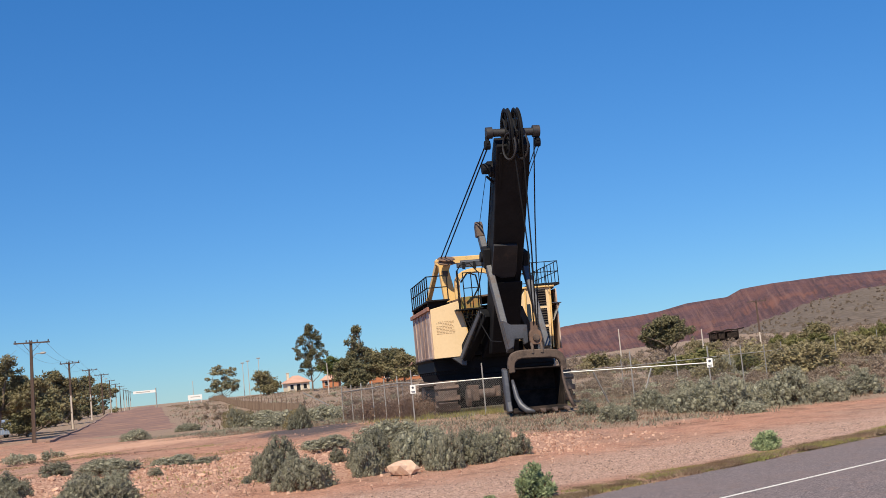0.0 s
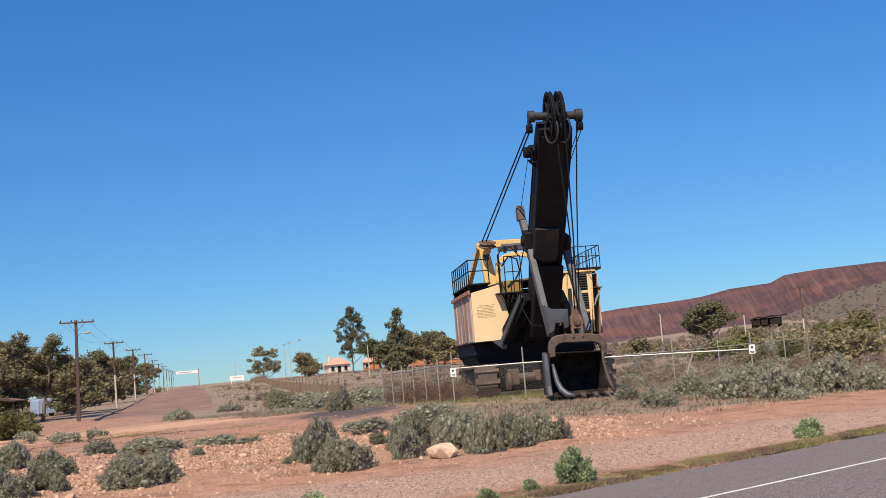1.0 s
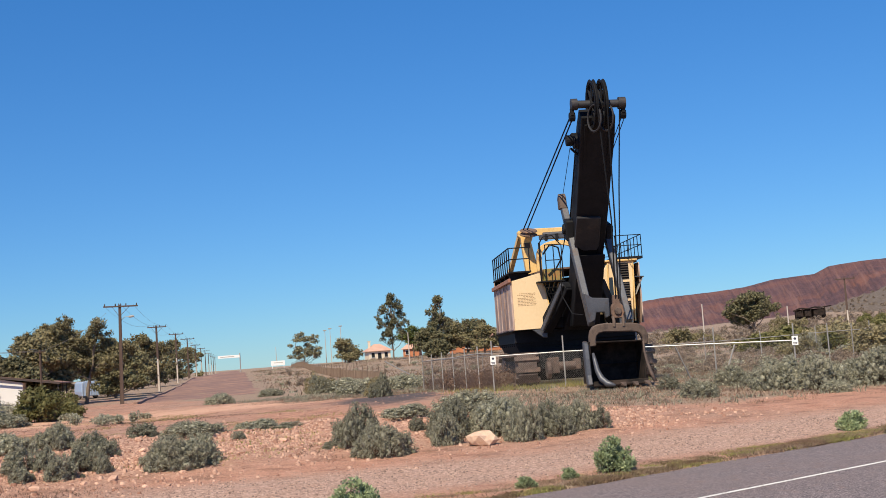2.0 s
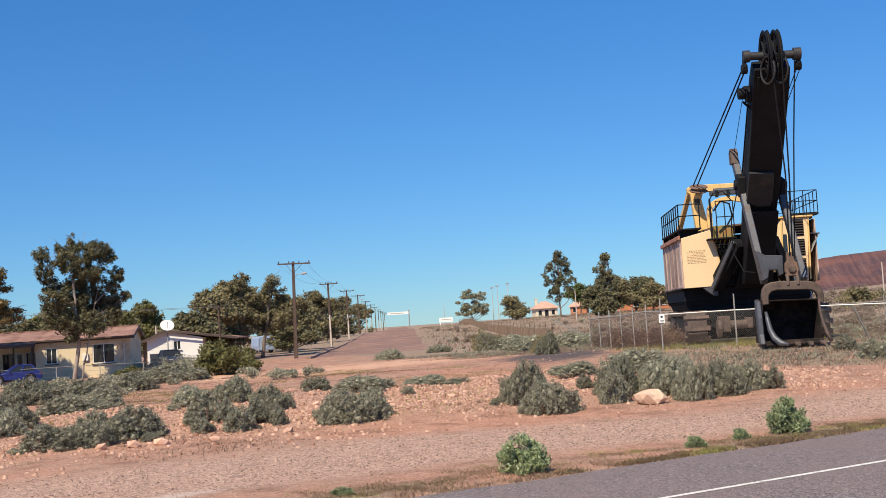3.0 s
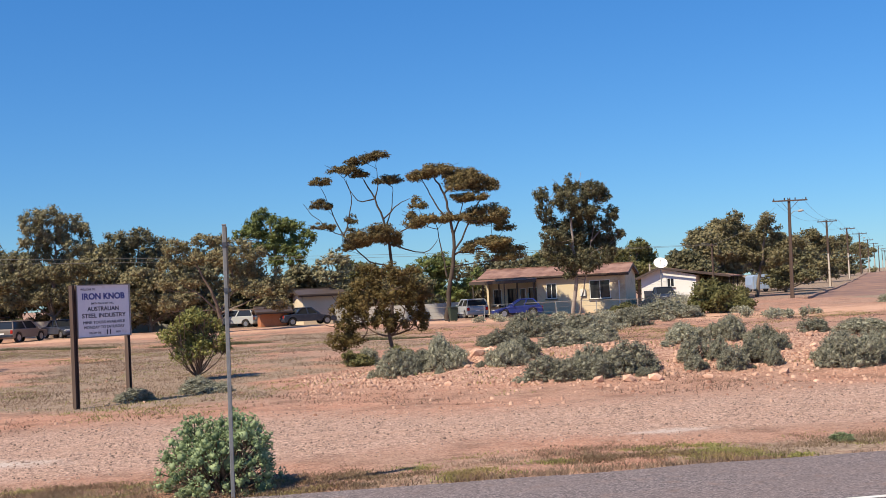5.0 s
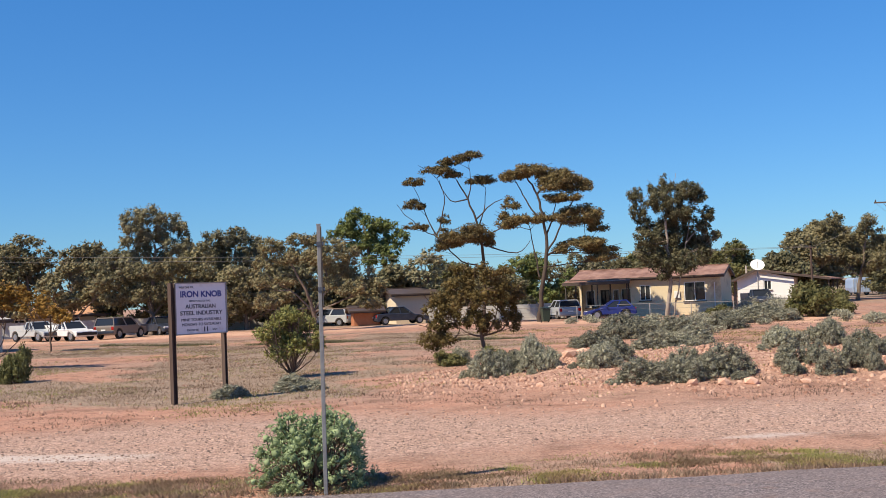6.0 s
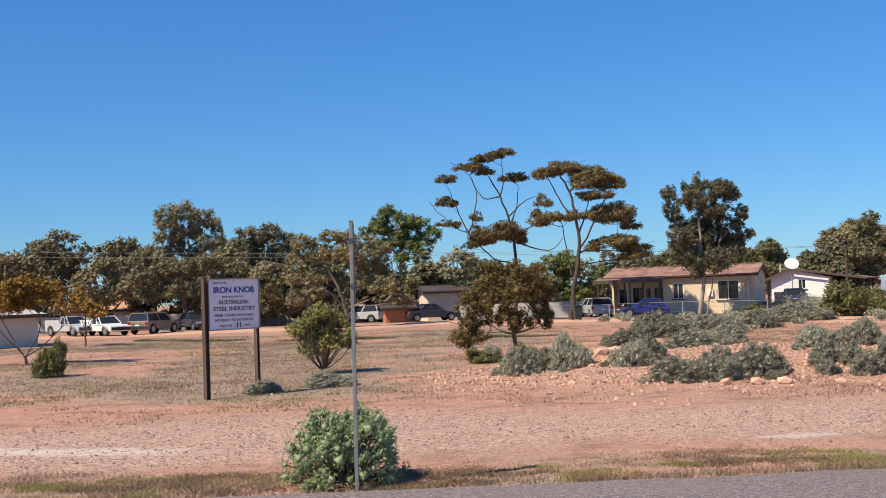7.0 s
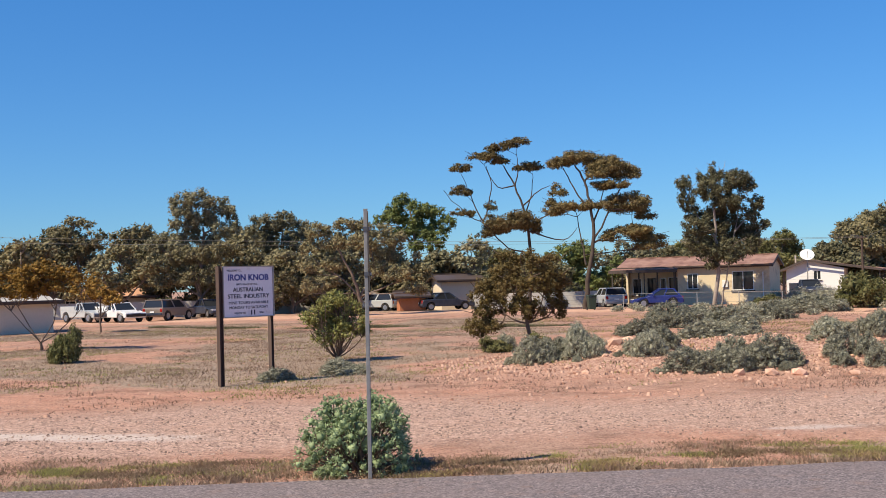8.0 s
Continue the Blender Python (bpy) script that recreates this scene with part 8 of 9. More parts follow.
# ---- poles and wires ----
def make_pole(name, h, arm, material, label, lamp=False, group="poles along the street"):
    """A tapered power pole: concrete core between two steel channels, crossarm, insulators."""
    P = thing(name, Matrix(), label, "power pole", group)
    for nm, mt, rows in (("core", material, ((-0.5, 0.14), (h * 0.5, 0.115))), ("upper_core", M_POLE_WOOD, ((h * 0.5, 0.115), (h, 0.075)))):
        core = Build()
        core.v.extend([(i * w, j * 0.09, z) for z, w in rows for i, j in ((-1, -1), (1, -1), (1, 1), (-1, 1))])
        core.f += [(j, (j + 1) % 4, 4 + (j + 1) % 4, 4 + j) for j in range(4)] + [(3, 2, 1, 0), (4, 5, 6, 7)]
        part(nm, core, mt, P)
    for s in (-1, 1):
        part("channel", Build().beam((s * 0.145, 0, -0.5), (s * 0.08, 0, h + 0.1), 0.04, 0.2, up=(0, 1, 0)), M_POLE_WOOD, P)
    if arm:
        part("crossarm", Build().box((0.1, -0.14, h - 0.15), (arm, 0.1, 0.12)), M_POLE_WOOD, P, bevel=0.01)
        for i in range(4):
            x = 0.1 - arm / 2 + 0.12 + (arm - 0.24) * i / 3
            part("insulator", Build().lathe((x, -0.14, h - 0.09), (0, 0, 1), [(0, 0.03), (0.05, 0.06), (0.1, 0.04), (0.16, 0.05), (0.2, 0.0)], 8), M_SHADE, P)
        for s in (-1, 1):
            part("arm_brace", Build().beam((0.1 + s * 0.7, -0.14, h - 0.2), (s * 0.1, -0.12, h - 0.9), 0.04, 0.03), M_POLE_WOOD, P)
    if lamp:
        part("lamp_arm", Build().tube([(0.1, 0, h - 1.3), (0.4, 0, h - 1.05), (0.8, 0, h - 1.05)], 0.03, 6), M_GALV, P)
        part("lamp_head", Build().lathe((0.7, 0, h - 1.06), (1, 0, 0.1), [(0, 0.05), (0.1, 0.1), (0.35, 0.1), (0.5, 0.04), (0.5, 0)], 10), M_GALV, P)
    return P


pole_a = make_pole("power_pole", 8.4, 2.9, M_POLE_WOOD, "dark brown power pole with crossarm and lamp", True)
pole_b = make_pole("power_pole", 8.3, 2.4, M_STOBIE, "weathered steel-and-concrete power pole with crossarm", False)
POLES = []
for i in range(11):
    x, y = 44.9 + 25.3 * i * 1.02, 98.2 + 44.5 * i * 1.02
    m = pose(x, y, land(x, y), 0, 1.2 if i == 0 else 0.6 * noise.noise((i, 3, 0)), -30 + facing(x, y) * 0.2)
    src = pole_a if i % 3 == 0 else pole_b
    if i in (0, 1):
        src.matrix_world = m
    else:
        copy_thing(src, m)
    POLES.append((x, y, land(x, y) + 8.4))
HOUSE_POLE = thing("service_pole", pose(37.55, 97.0, land(37.5, 97), 0, 0, -20), "short dark timber service pole beside the white house", "power pole")
part("shaft", Build().cyl((0, 0, -0.4), (0, 0, 4.95), 0.10, 0.075, 8), M_POLE_WOOD, HOUSE_POLE)
part("crossarm", Build().box((0, -0.1, 4.75), (0.8, 0.08, 0.08)), M_POLE_WOOD, HOUSE_POLE)
part("lamp_arm", Build().tube([(0, 0, 4.6), (-0.25, 0, 4.95), (-0.6, 0, 5.0)], 0.025, 6).box((-0.7, 0, 5.0), (0.3, 0.14, 0.08)), M_DARKSTEEL, HOUSE_POLE)
POLE_L = make_pole("power_pole", 7.0, 2.2, M_STOBIE, "power pole beside the dirt road", False, "")
POLE_L.matrix_world = pose(-42, 92, land(-42, 92), 0, 0, 60)


def wire_span(name, a, c, sag, label):
    pts = [Vector(a).lerp(Vector(c), t / 14) - Vector((0, 0, 4 * sag * (t / 14) * (1 - t / 14))) for t in range(15)]
    whole(name, Build().tube(pts, 0.011, 4), M_WIRE, Matrix(), label, "overhead wire", "overhead wires", fix=False)


for i in range(4):
    for o in (-1.2, 0.3, 1.3):
        a, c = POLES[i], POLES[i + 1]
        wire_span("overhead_wire", (a[0] + o * 0.85, a[1] - o * 0.5, a[2] + 0.0), (c[0] + o * 0.85, c[1] - o * 0.5, c[2] + 0.0), 0.7, "thin overhead power wire between street poles")
for o in (0.0, 0.45):
    wire_span("overhead_wire", (37.5, 97 + o, 5.25 - 0.1 * o), (-42, 92 + o, 7.4 - o), 0.5, "thin overhead power wire before the gum trees")
wire_span("overhead_wire", (44.0, 98.6, 8.2), (37.5, 97, 5.2), 0.4, "thin service wire to the short pole")

# lamp standards and far signs
def lamp_mast(x, y, h, z, label, heads=True):
    P = thing("lamp_mast", pose(x, y, z, 0, 0, facing(x, y)), label, "lamp post")
    part("mast", Build().cyl((0, 0, -0.5), (0, 0, h), 0.11, 0.06, 8), M_STOBIE, P)
    if heads:
        part("lamp_head", Build().box((0, 0, h + 0.1), (0.9, 0.3, 0.3)), M_GALV, P, bevel=0.03)


for az, d, top in ((33.83, 330, 11.8), (34.07, 330, 12.2), (34.56, 330, 12.7)):
    x, y = bearing(az, d)
    lamp_mast(x, y, top - land(x, y), land(x, y), "tall floodlight mast on the rise")
for az, d, top in ((51.27, 150, 6.6), (31.54, 340, 8.6), (37.67, 200, 7.0), (55.0, 140, 5.4)):
    x, y = bearing(az, d)
    lamp_mast(x, y, top - land(x, y), land(x, y), "pale slender pole on the slope", False)
x, y = bearing(57.55, 165)
pr = copy_thing(pole_b, pose(x, y, land(x, y) - 1.2, 0, 0, facing(x, y)))
tagged(pr, "weathered power pole on the scrubby slope")
x, y = bearing(29.4, 420)
GS = thing("street_gantry_sign", pose(x, y, land(x, y), 0, 0, facing(x, y)), "white banner sign on posts across the far street", "sign")
part("post", Build().cyl((3.6, 0, -1), (3.6, 0, 6.6), 0.18, n=6), M_GALV, GS)
part("banner", Build().box((0, 0, 5.6), (7.4, 0.2, 0.9)), M_WHITE, GS)
part("bars", Build().box((-0.6, -0.12, 5.6), (4.6, 0.04, 0.22)), M_GREY_WALL, GS)
x, y = bearing(31.6, 325)
WS = thing("roadside_sign", pose(x, y, land(x, y), 0, 0, facing(x, y)), "white sign board on two legs beside the far street", "sign")
part("board", Build().box((0, 0, 1.9), (3.6, 0.1, 1.2)), M_WHITE, WS)
part("bars", Build().box((0.1, -0.06, 2.0), (2.4, 0.02, 0.2)), M_GREY_WALL, WS)
for s in (-1.5, 1.5):
    part("leg", Build().box((s, 0, 0.6), (0.14, 0.1, 2.6)), M_WHITE, WS)


# ---- town sign, steel post ----
def lettering(parent, text, x, z, size, material, y=-0.03, width=None, bold=0.0):
    """Raised lettering in the built-in font, centred on x, its baseline at z, scaled to a width."""
    cu = bpy.data.curves.new("lettering", "FONT")
    cu.body, cu.size, cu.align_x, cu.extrude, cu.offset = text, size, "CENTER", 0.002, bold
    tmp = new("lettering", cu)
    bpy.context.view_layer.update()
    me = bpy.data.meshes.new_from_object(tmp.evaluated_get(bpy.context.evaluated_depsgraph_get()))
    bpy.data.objects.remove(tmp)
    me.materials.clear()
    me.materials.append(material)
    ob = part("lettering", me, None, parent)
    k = 1.0
    if width:
        xs_ = [v.co.x for v in me.vertices]
        k = width / (max(xs_) - min(xs_))
    ob.matrix_local = Matrix.Translation((x, y, z)) @ Matrix.Rotation(math.pi / 2, 4, "X") @ Matrix.Diagonal((k, 1, 1, 1))
    return ob


def town_sign():
    a, c = Vector((-4.26, 30.70)), Vector((-3.16, 31.94))
    d = c - a
    W = d.length
    z0 = land(-4, 31)
    T = thing("town_sign", pose(a.x, a.y, z0, 0, 0, math.degrees(math.atan2(d.y, d.x))), "white town welcome sign with blue lettering on two dark steel legs", "sign")
    lo, hi = 1.70, 2.95
    zm = (lo + hi) / 2
    board = part("board", Build().box((W / 2, 0, zm), (W, 0.03, hi - lo)), M_BOARD, T, "off-white painted board in shade", bevel=0.004)
    part("edging", Build().box((W / 2, -0.01, hi + 0.012), (W + 0.04, 0.06, 0.025)).box((W / 2, -0.01, lo - 0.012), (W + 0.04, 0.06, 0.025)).box((-0.012, -0.01, zm), (0.025, 0.06, hi - lo)).box((W + 0.012, -0.01, zm), (0.025, 0.06, hi - lo)), M_GALV, board, fix=False)
    y = -0.02
    lettering(board, "WELCOME TO...", W * 0.22, hi - 0.115, 0.07, M_INK, y, W * 0.30)
    lettering(board, "IRON KNOB", W * 0.5, hi - 0.335, 0.21, M_BLUE_INK, y, W * 0.82, 0.006)
    lettering(board, "BIRTH PLACE OF THE...", W * 0.48, hi - 0.46, 0.065, M_INK, y, W * 0.44)
    lettering(board, "AUSTRALIAN", W * 0.49, hi - 0.62, 0.145, M_INK, y, W * 0.60, 0.002)
    lettering(board, "STEEL INDUSTRY", W * 0.5, hi - 0.785, 0.145, M_INK, y, W * 0.84, 0.002)
    lettering(board, "MINE TOURS AVAILABLE", W * 0.5, hi - 0.935, 0.10, M_INK, y, W * 0.80)
    lettering(board, "MONDAY TO SATURDAY", W * 0.5, hi - 1.055, 0.10, M_INK, y, W * 0.78)
    lettering(board, "FOLLOW THE", W * 0.32, hi - 1.185, 0.07, M_INK, y, W * 0.22)
    lettering(board, "SIGN", W * 0.76, hi - 1.185, 0.07, M_INK, y, W * 0.09)
    part("emblem", Build().box((W * 0.55, -0.021, hi - 1.15), (0.035, 0.004, 0.12)).box((W * 0.61, -0.021, hi - 1.15), (0.035, 0.004, 0.12)), M_INK, board, fix=False)
    # legs: steel joists
    for x, top, yy, fl in ((-0.10, hi + 0.02, 0.02, 0.055), (W - 0.04, lo + 0.3, 0.05, 0.036)):
        leg = Build()
        for s in (-1, 1):
            leg.box((x + s * fl, yy, (top - 0.3) / 2), (0.014, 0.12, top + 0.3))
        leg.box((x, yy, (top - 0.3) / 2), (fl * 1.8, 0.012, top + 0.3))
        part("leg", leg, M_POLE_WOOD, T, "dark rusted steel joist", fix=False)
    return T


town_sign()

POST = thing("steel_post", pose(-0.37, 15.45, land(-0.37, 15.45), 0, 0, 0), "tall galvanised post with a road sign seen edge-on", "sign post")
part("post", Build().beam((0, 0, -0.4), (0.03, 0, 3.36), 0.05, 0.05), M_POST, POST, bevel=0.006)
part("cap", Build().box((0.03, 0, 3.365), (0.056, 0.056, 0.012)), M_GALV, POST)
pl = Build().prism([(-0.03, 2.32), (0.10, 2.32), (0.12, 2.34), (0.12, 3.32), (0.10, 3.34), (-0.03, 3.34), (-0.05, 3.32), (-0.05, 2.34)], 0.052, 0.062, "yz")
part("sign_plate", pl, M_SHADE, POST, "dark back of a road sign seen on edge")
for z in (2.55, 3.12):
    part("stiffener", Build().box((0.075, 0.035, z), (0.02, 0.15, 0.03)), M_POST, POST, fix=False)
for z in (2.55, 3.12):
    part("clamp", Build().box((0.04, 0, z), (0.09, 0.07, 0.05)), M_DARKSTEEL, POST, fix=False)

# ---- stones ----
def stone_mesh(seed, material, squash=0.65, rough=0.28):
    bm = bmesh.new()
    bmesh.ops.create_icosphere(bm, subdivisions=1, radius=1.0)
    for v in bm.verts:
        k = 1 + rough * noise.noise(v.co * 1.3 + Vector((seed * 7.1, 0, 0)))
        v.co = Vector((v.co.x * k * 1.15, v.co.y * k, v.co.z * k * squash))
    me = bpy.data.meshes.new("stone")
    bm.to_mesh(me)
    bm.free()
    me.materials.append(material)
    return me


STONES = [stone_mesh(i, M_STONE) for i in range(7)]
big = bmesh.new()
bmesh.ops.create_icosphere(big, subdivisions=2, radius=1.0)
for v in big.verts:
    k = 1 + 0.42 * noise.noise(v.co * 1.2 + Vector((3, 1, 0))) + 0.22 * noise.noise(v.co * 2.9)
    v.co = Vector((v.co.x * k * 1.25, v.co.y * k, v.co.z * k * 0.62 + 0.1 * v.co.x * k))
bme = bpy.data.meshes.new("boulder")
big.to_mesh(bme)
big.free()
bme.materials.append(M_PALE_STONE)
ob = new("boulder", bme)
ob.matrix_world = pose(20.72, 24.05, land(20.72, 24.05) + 0.12, 0, 6, 10) @ Matrix.Scale(0.36, 4)
tagged(ob, "pale orange boulder lying among saltbushes", "rock")
rng = random.Random(76)
for x, y, s in ((6.0, 33.6, 0.26), (6.45, 33.8, 0.22), (5.6, 33.8, 0.2), (5.9, 34.1, 0.24), (6.8, 34.0, 0.16), (23.0, 33.6, 0.22), (23.5, 33.3, 0.18), (8.6, 27.9, 0.17), (9.2, 27.8, 0.2), (7.9, 28.1, 0.15), (12.2, 27.4, 0.14), (10.4, 27.6, 0.13)):
    o2 = new("rock", rng.choice(STONES))
    o2.matrix_world = pose(x, y, land(x, y) + s * 0.25, rng.uniform(-25, 25), rng.uniform(-25, 25), rng.uniform(0, 360)) @ Matrix.Scale(s, 4)
    tagged(o2, "angular pale red rock on the rubble windrow", "rock")

rng = random.Random(77)
count = 0
while count < 290:
    x, y = rng.uniform(2, 27), rng.uniform(24, 37)
    w = zones(x, y)[1][0]
    if rng.random() < w * w:
        s = 0.035 + 0.09 * rng.random() ** 2.2
        o2 = new("stone", rng.choice(STONES))
        o2.parent = ground
        o2.matrix_local = pose(x, y, land(x, y) + s * 0.2, rng.uniform(-20, 20), rng.uniform(-20, 20), rng.uniform(0, 360)) @ Matrix.Scale(s, 4)
        count += 1


def pebbles(name, n, box, weight, size, material, label, seed, tall=0.55):
    """Loose small stones, too many to count: squat blocks of four uneven sides."""
    rng = random.Random(seed)
    spots, tries = [], 0
    while len(spots) < n and tries < n * 12:
        tries += 1
        x, y = rng.uniform(box[0], box[1]), rng.uniform(box[2], box[3])
        if rng.random() < weight(x, y):
            spots.append((x, y, land(x, y), size * (0.5 + rng.random() ** 3 * 2.4)))
    g = np.random.default_rng(seed)
    p = np.array(spots)
    k = len(p)
    turn = g.uniform(0, 6.283, k)[:, None] + np.arange(4)[None, :] * 1.5708 + g.normal(0, 0.25, (k, 4))
    low = p[:, 3:4] * g.uniform(0.6, 1.2, (k, 4))
    top = low * g.uniform(0.45, 0.85, (k, 4))
    high = p[:, 3:4] * tall * g.uniform(0.6, 1.5, (k, 1)) + p[:, 3:4] * g.normal(0, 0.1, (k, 4))
    rings = [np.stack([p[:, 0:1] + np.cos(turn) * r, p[:, 1:2] + np.sin(turn) * r, p[:, 2:3] + h], axis=2) for r, h in ((low, -0.3 * p[:, 3:4] + 0 * low), (top, high))]
    v = np.concatenate(rings, axis=1).reshape(-1, 3)
    quad = np.array([(0, 1, 5, 4), (1, 2, 6, 5), (2, 3, 7, 6), (3, 0, 4, 7), (4, 5, 6, 7)])
    f = (quad[None] + 8 * np.arange(k)[:, None, None]).reshape(-1)
    me = bpy.data.meshes.new(name)
    me.vertices.add(len(v))
    me.vertices.foreach_set("co", v.astype(np.float32).ravel())
    me.loops.add(len(f))
    me.loops.foreach_set("vertex_index", f.astype(np.int32))
    me.polygons.add(len(f) // 4)
    me.polygons.foreach_set("loop_start", np.arange(0, len(f), 4, dtype=np.int32))
    me.polygons.foreach_set("loop_total", np.full(len(f) // 4, 4, dtype=np.int32))
    me.update(calc_edges=True)
    me.materials.append(material)
    tagged(new(name, me), label, "stones", kind="stuff")


def pebble_mat(name, c1, c2):
    m, n, l, p = node_mat(name)
    geo = n.new("ShaderNodeNewGeometry")
    col = mix(n, l, geo.outputs["Random Per Island"], c1, c2)
    l.new(col, p.inputs["Base Color"])
    p.inputs["Roughness"].default_value = 0.9
    return m


M_PEB = pebble_mat("rubble_stone", (0.23, 0.112, 0.078), (0.53, 0.345, 0.262))
M_GRIT = pebble_mat("gravel_stone", (0.11, 0.072, 0.060), (0.47, 0.335, 0.275))
pebbles("rubble", 22000, (1, 31, 21, 40), lambda x, y: zones(x, y)[1][0] ** 1.3 * (0.55 + 0.9 * noise.noise((x * 0.5, y * 0.5, 41))), 0.030, M_PEB, "broken red rubble of the windrow", 3)
pebbles("loose_gravel", 30000, (-9, 33, 16.8, 27), lambda x, y: zones(x, y)[0][0] * (0.55 + 0.8 * noise.noise((x * 0.8, y * 1.6, 43))), 0.011, M_GRIT, "loose pink-grey gravel", 4)
pebbles("scattered_stones", 5000, (-24, 40, 24, 60), lambda x, y: 0.25 + 0.8 * noise.noise((x * 0.3, y * 0.3, 47)), 0.024, M_PEB, "small stones strewn over red earth", 5)


# ---- grasses ----
def tufts(name, n, box, weight, height, blades, material, label, seed, spread=0.10, width=0.012, lean=0.35):
    rng = random.Random(seed)
    b = Build()
    made = tries = 0
    while made < n and tries < n * 40:
        tries += 1
        x, y = rng.uniform(box[0], box[1]), rng.uniform(box[2], box[3])
        if rng.random() > weight(x, y):
            continue
        z = land(x, y)
        sc = rng.uniform(0.5, 1.3)
        for _ in range(blades):
            h = height * sc * rng.uniform(0.5, 1.2)
            bx, by = x + rng.gauss(0, spread) * sc, y + rng.gauss(0, spread) * sc
            lx, ly = rng.gauss(0, lean) * h, rng.gauss(0, lean) * h
            a = rng.uniform(0, 3.14)
            wx, wy = math.cos(a) * width, math.sin(a) * width
            k = len(b.v)
            b.v.extend([(bx - wx, by - wy, z - 0.02), (bx + wx, by + wy, z - 0.02), (bx + lx, by + ly, z + h)])
            b.f.append((k, k + 1, k + 2))
        made += 1
    tagged(part(name, b, material, None, fix=False), label, "grass", kind="stuff")


def around_shovel(x, y):
    return min(1.0, zones(x, y)[0][1]) * (1 - 0.6 * step(60, 110, x))


tufts("dry_grass", 9000, (24, 90, 22, 66), around_shovel, 0.07, 14, L_DRY, "dry brown grass round the shovel", 11, 0.22, 0.016, 0.7)
tufts("low_scrub", 3600, (24, 110, 24, 75), lambda x, y: around_shovel(x, y) * (0.5 + 0.5 * noise.noise((x * 0.15, y * 0.15, 9))), 0.16, 18, L_SALT, "grey-green low scrub on the slope", 12, 0.24, 0.024, 0.7)
tufts("rusty_scrub", 2600, (24, 100, 24, 70), lambda x, y: around_shovel(x, y) * (0.5 + 0.6 * noise.noise((x * 0.2, y * 0.2, 19))), 0.14, 14, L_RUSTY, "rusty dead scrub on the slope", 22, 0.22, 0.018, 0.7)
tufts("flat_grass", 7000, (-34, 12, 26, 76), lambda x, y: min(1, max(0.03, (zones(x, y)[0][1] - 0.35) * 2.2)), 0.055, 14, L_DRY, "short dry grass on the open flat", 13, 0.24, 0.016, 0.9)
tufts("flat_herbs", 4200, (-34, 30, 27, 70), lambda x, y: 0.1 + 1.0 * noise.noise((x * 0.2, y * 0.2, 21)), 0.05, 14, L_TURF, "sparse olive herbs on red earth", 14, 0.2, 0.018, 0.9)
tufts("flat_dead_herbs", 4200, (-34, 30, 25, 70), lambda x, y: 0.08 + 1.1 * noise.noise((x * 0.25, y * 0.25, 31)), 0.05, 14, L_RUSTY, "rusty dead herbs on red earth", 24, 0.2, 0.016, 0.9)


def shade_band(x, y):
    """Weight of a dark strip across the flat, beside the dirt road, standing in for a shadow."""
    return math.exp(-((y - 64.0 + 0.55 * x - 0.9 * noise.noise((x * 0.4, 3, 0))) / 0.35) ** 2) * max(0.0, min(1.0, 0.45 + 1.6 * noise.noise((x * 0.22, 9, 1))))


# dark leaves imitate a narrow shadow lying along the ground
tufts("furrow_weeds", 1500, (-14, 9, 58, 73), shade_band, 0.11, 14, L_DARK, "dark tufts in place of a shadow band across the flat", 27, 0.16, 0.02, 0.9)


def patchy(x, y, f, seed, bias):
    """Patches along the road edge, thinning out away from the seal."""
    lo = step(24, 8, x)
    far_side = 1 - step(15.85 + 0.75 * lo, 16.4 + 1.6 * lo, y + (0.25 + 0.55 * lo) * noise.noise((x * 0.3, 0, 77)))
    bias += 0.42 * (1 - lo) + (0.38 * step(4, -2, x) if seed != 40 else 0.0)
    return max(0.0, min(1.0, bias + 1.5 * noise.noise((x * f, y * f * 2.5, seed)) + 1.1 * noise.noise((x * 2.1, y * 3.3, seed + 5)))) * far_side


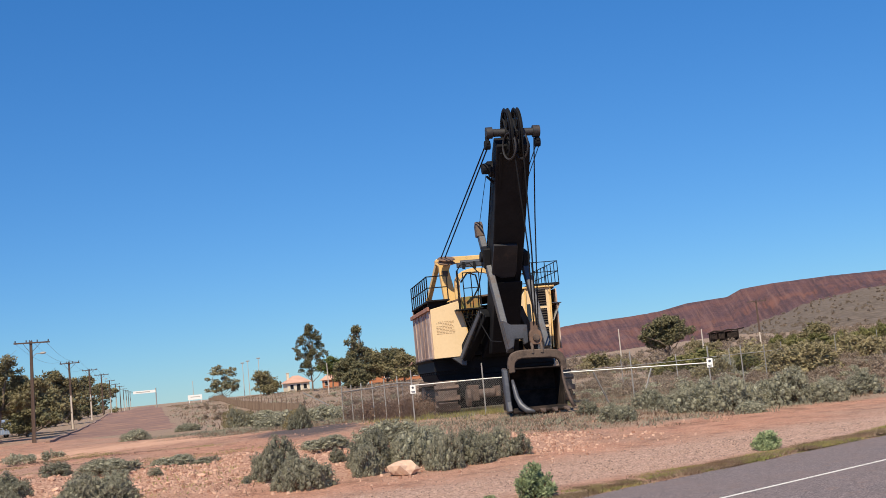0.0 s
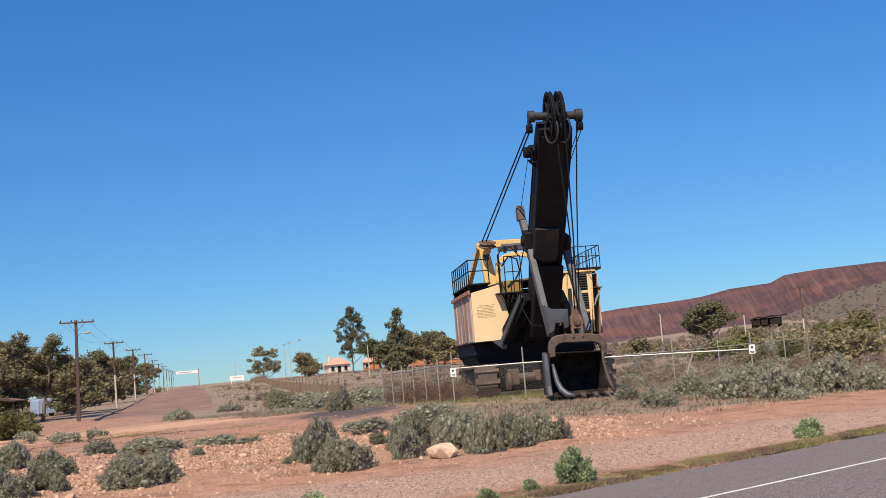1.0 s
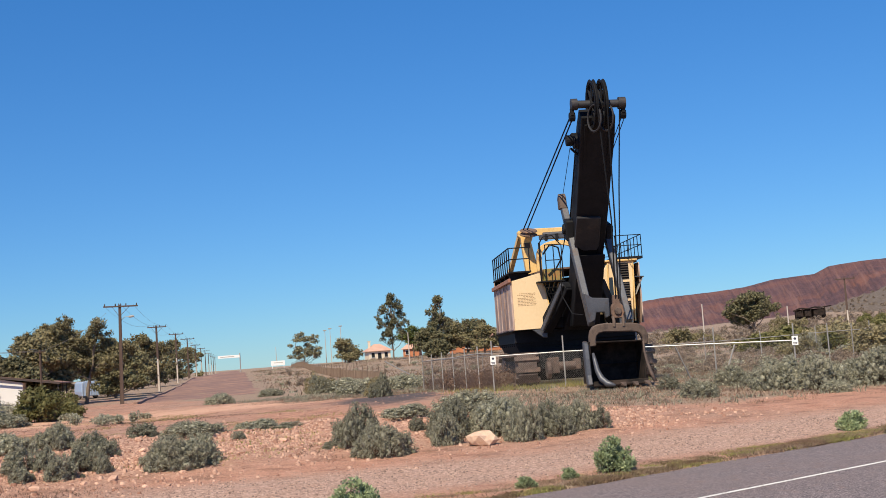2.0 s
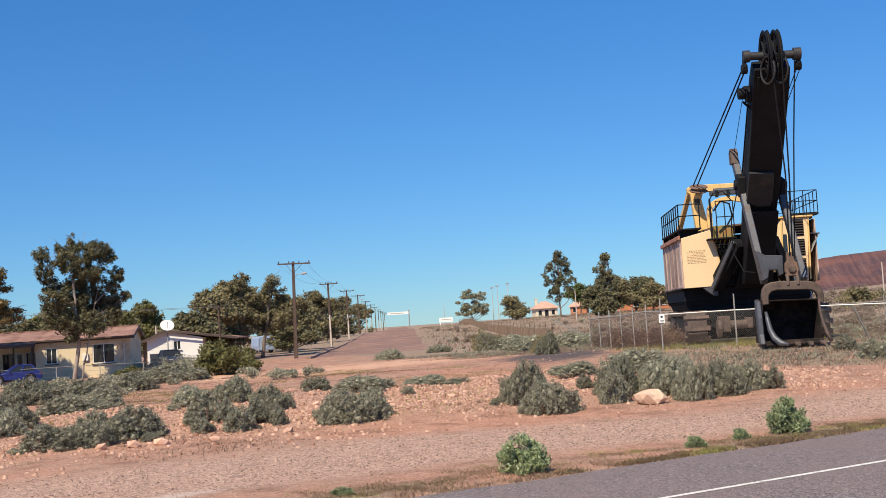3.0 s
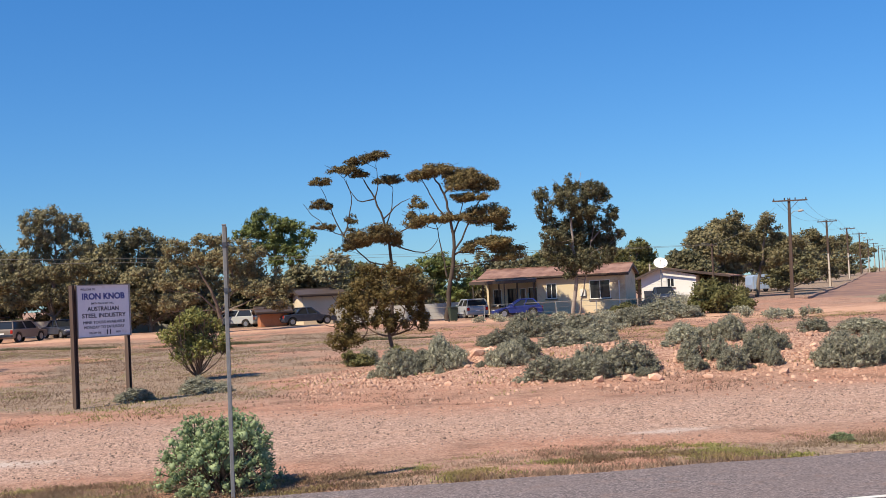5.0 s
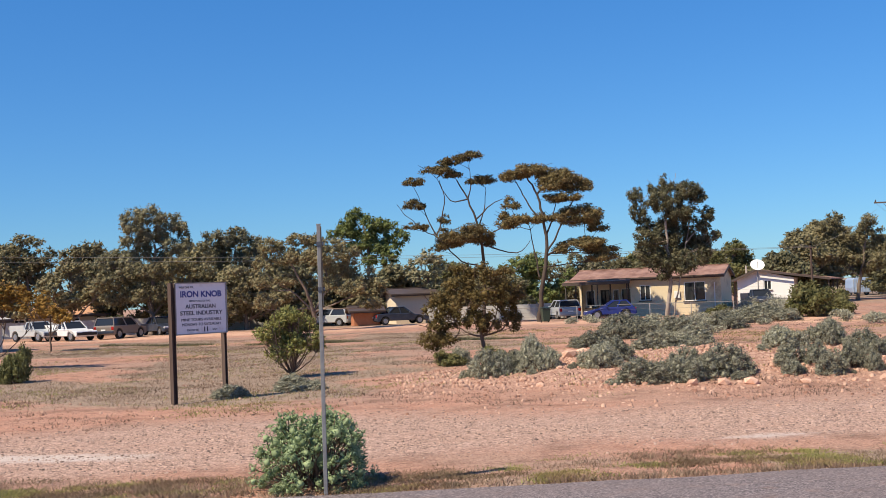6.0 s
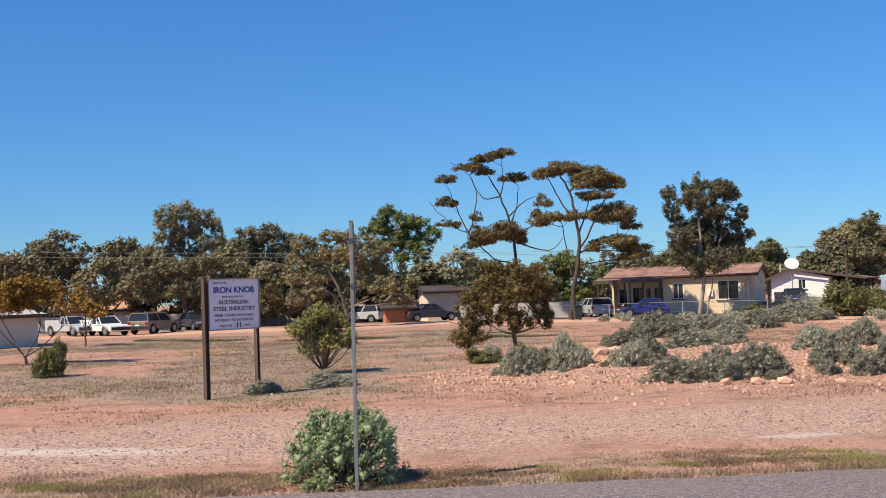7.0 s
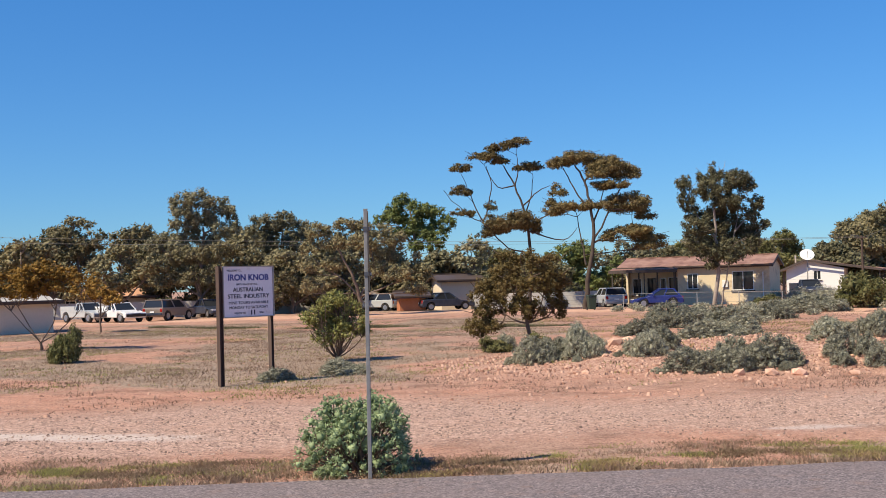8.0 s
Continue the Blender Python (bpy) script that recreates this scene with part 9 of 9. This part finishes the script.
tufts("verge_grass", 4600, (-10, 46, 15.4, 18.2), lambda x, y: patchy(x, y, 0.55, 40, -0.45), 0.028, 16, L_TURF, "low green grass at the road edge", 15, 0.10, 0.013, 1.3)
tufts("verge_straw", 3600, (-10, 46, 15.4, 18.6), lambda x, y: patchy(x, y, 0.4, 50, -0.05), 0.05, 12, L_DRY, "dry straw at the road edge", 16, 0.10, 0.008, 0.9)
tufts("verge_weeds", 4600, (-10, 46, 15.5, 18.8), lambda x, y: patchy(x, y, 0.5, 60, -0.30), 0.034, 14, L_MATTED, "rusty matted weeds at the road edge", 26, 0.11, 0.012, 1.4)


brush = Foliage(51)
rng = random.Random(51)
for _ in range(130):
    t = rng.random() * 0.86
    w = Vector(FP["L"]).lerp(Vector(FP["G"]), t)
    x, y = w.x + rng.uniform(0.1, 2.6), w.y - rng.uniform(-0.2, 1.0)
    r = rng.uniform(0.3, 0.6)
    brush.clump((x, y, land(x, y) + r * 0.9), (r, r, r * rng.uniform(0.8, 1.5)), 170, 0.09, 1.6, 0.3)
tagged(part("dry_brush", brush.mesh("dry_brush", L_RUSTY), None), "tangled dead brush grown through the wire fence", "brush", kind="stuff")
tufts("green_weeds", 170, (36, 46, 36, 48), lambda x, y: dome(x, y, 41.2, 41.0, 2.2) + dome(x, y, 38.8, 44.0, 1.3), 0.24, 14, L_TURF, "yellow-green grass before the crawler track", 18, 0.15, 0.014)
tufts("far_scrub", 3200, (40, 190, 72, 230), lambda x, y: 0.5 * (street_side(x, y)[1] > 6.5) * (math.atan2(x, y) > 0.5) * (0.5 + 0.7 * noise.noise((x * 0.08, y * 0.08, 3))), 0.26, 9, L_DRY, "dry grass and scrub on the rise", 33, 0.5, 0.05, 0.7)
tufts("far_green_scrub", 600, (40, 190, 72, 230), lambda x, y: 0.5 * (street_side(x, y)[1] > 6.5) * (math.atan2(x, y) > 0.5) * (0.4 + 0.8 * noise.noise((x * 0.08, y * 0.08, 13))), 0.3, 10, L_SALT, "grey-green scrub on the rise", 34, 0.5, 0.06, 0.7)
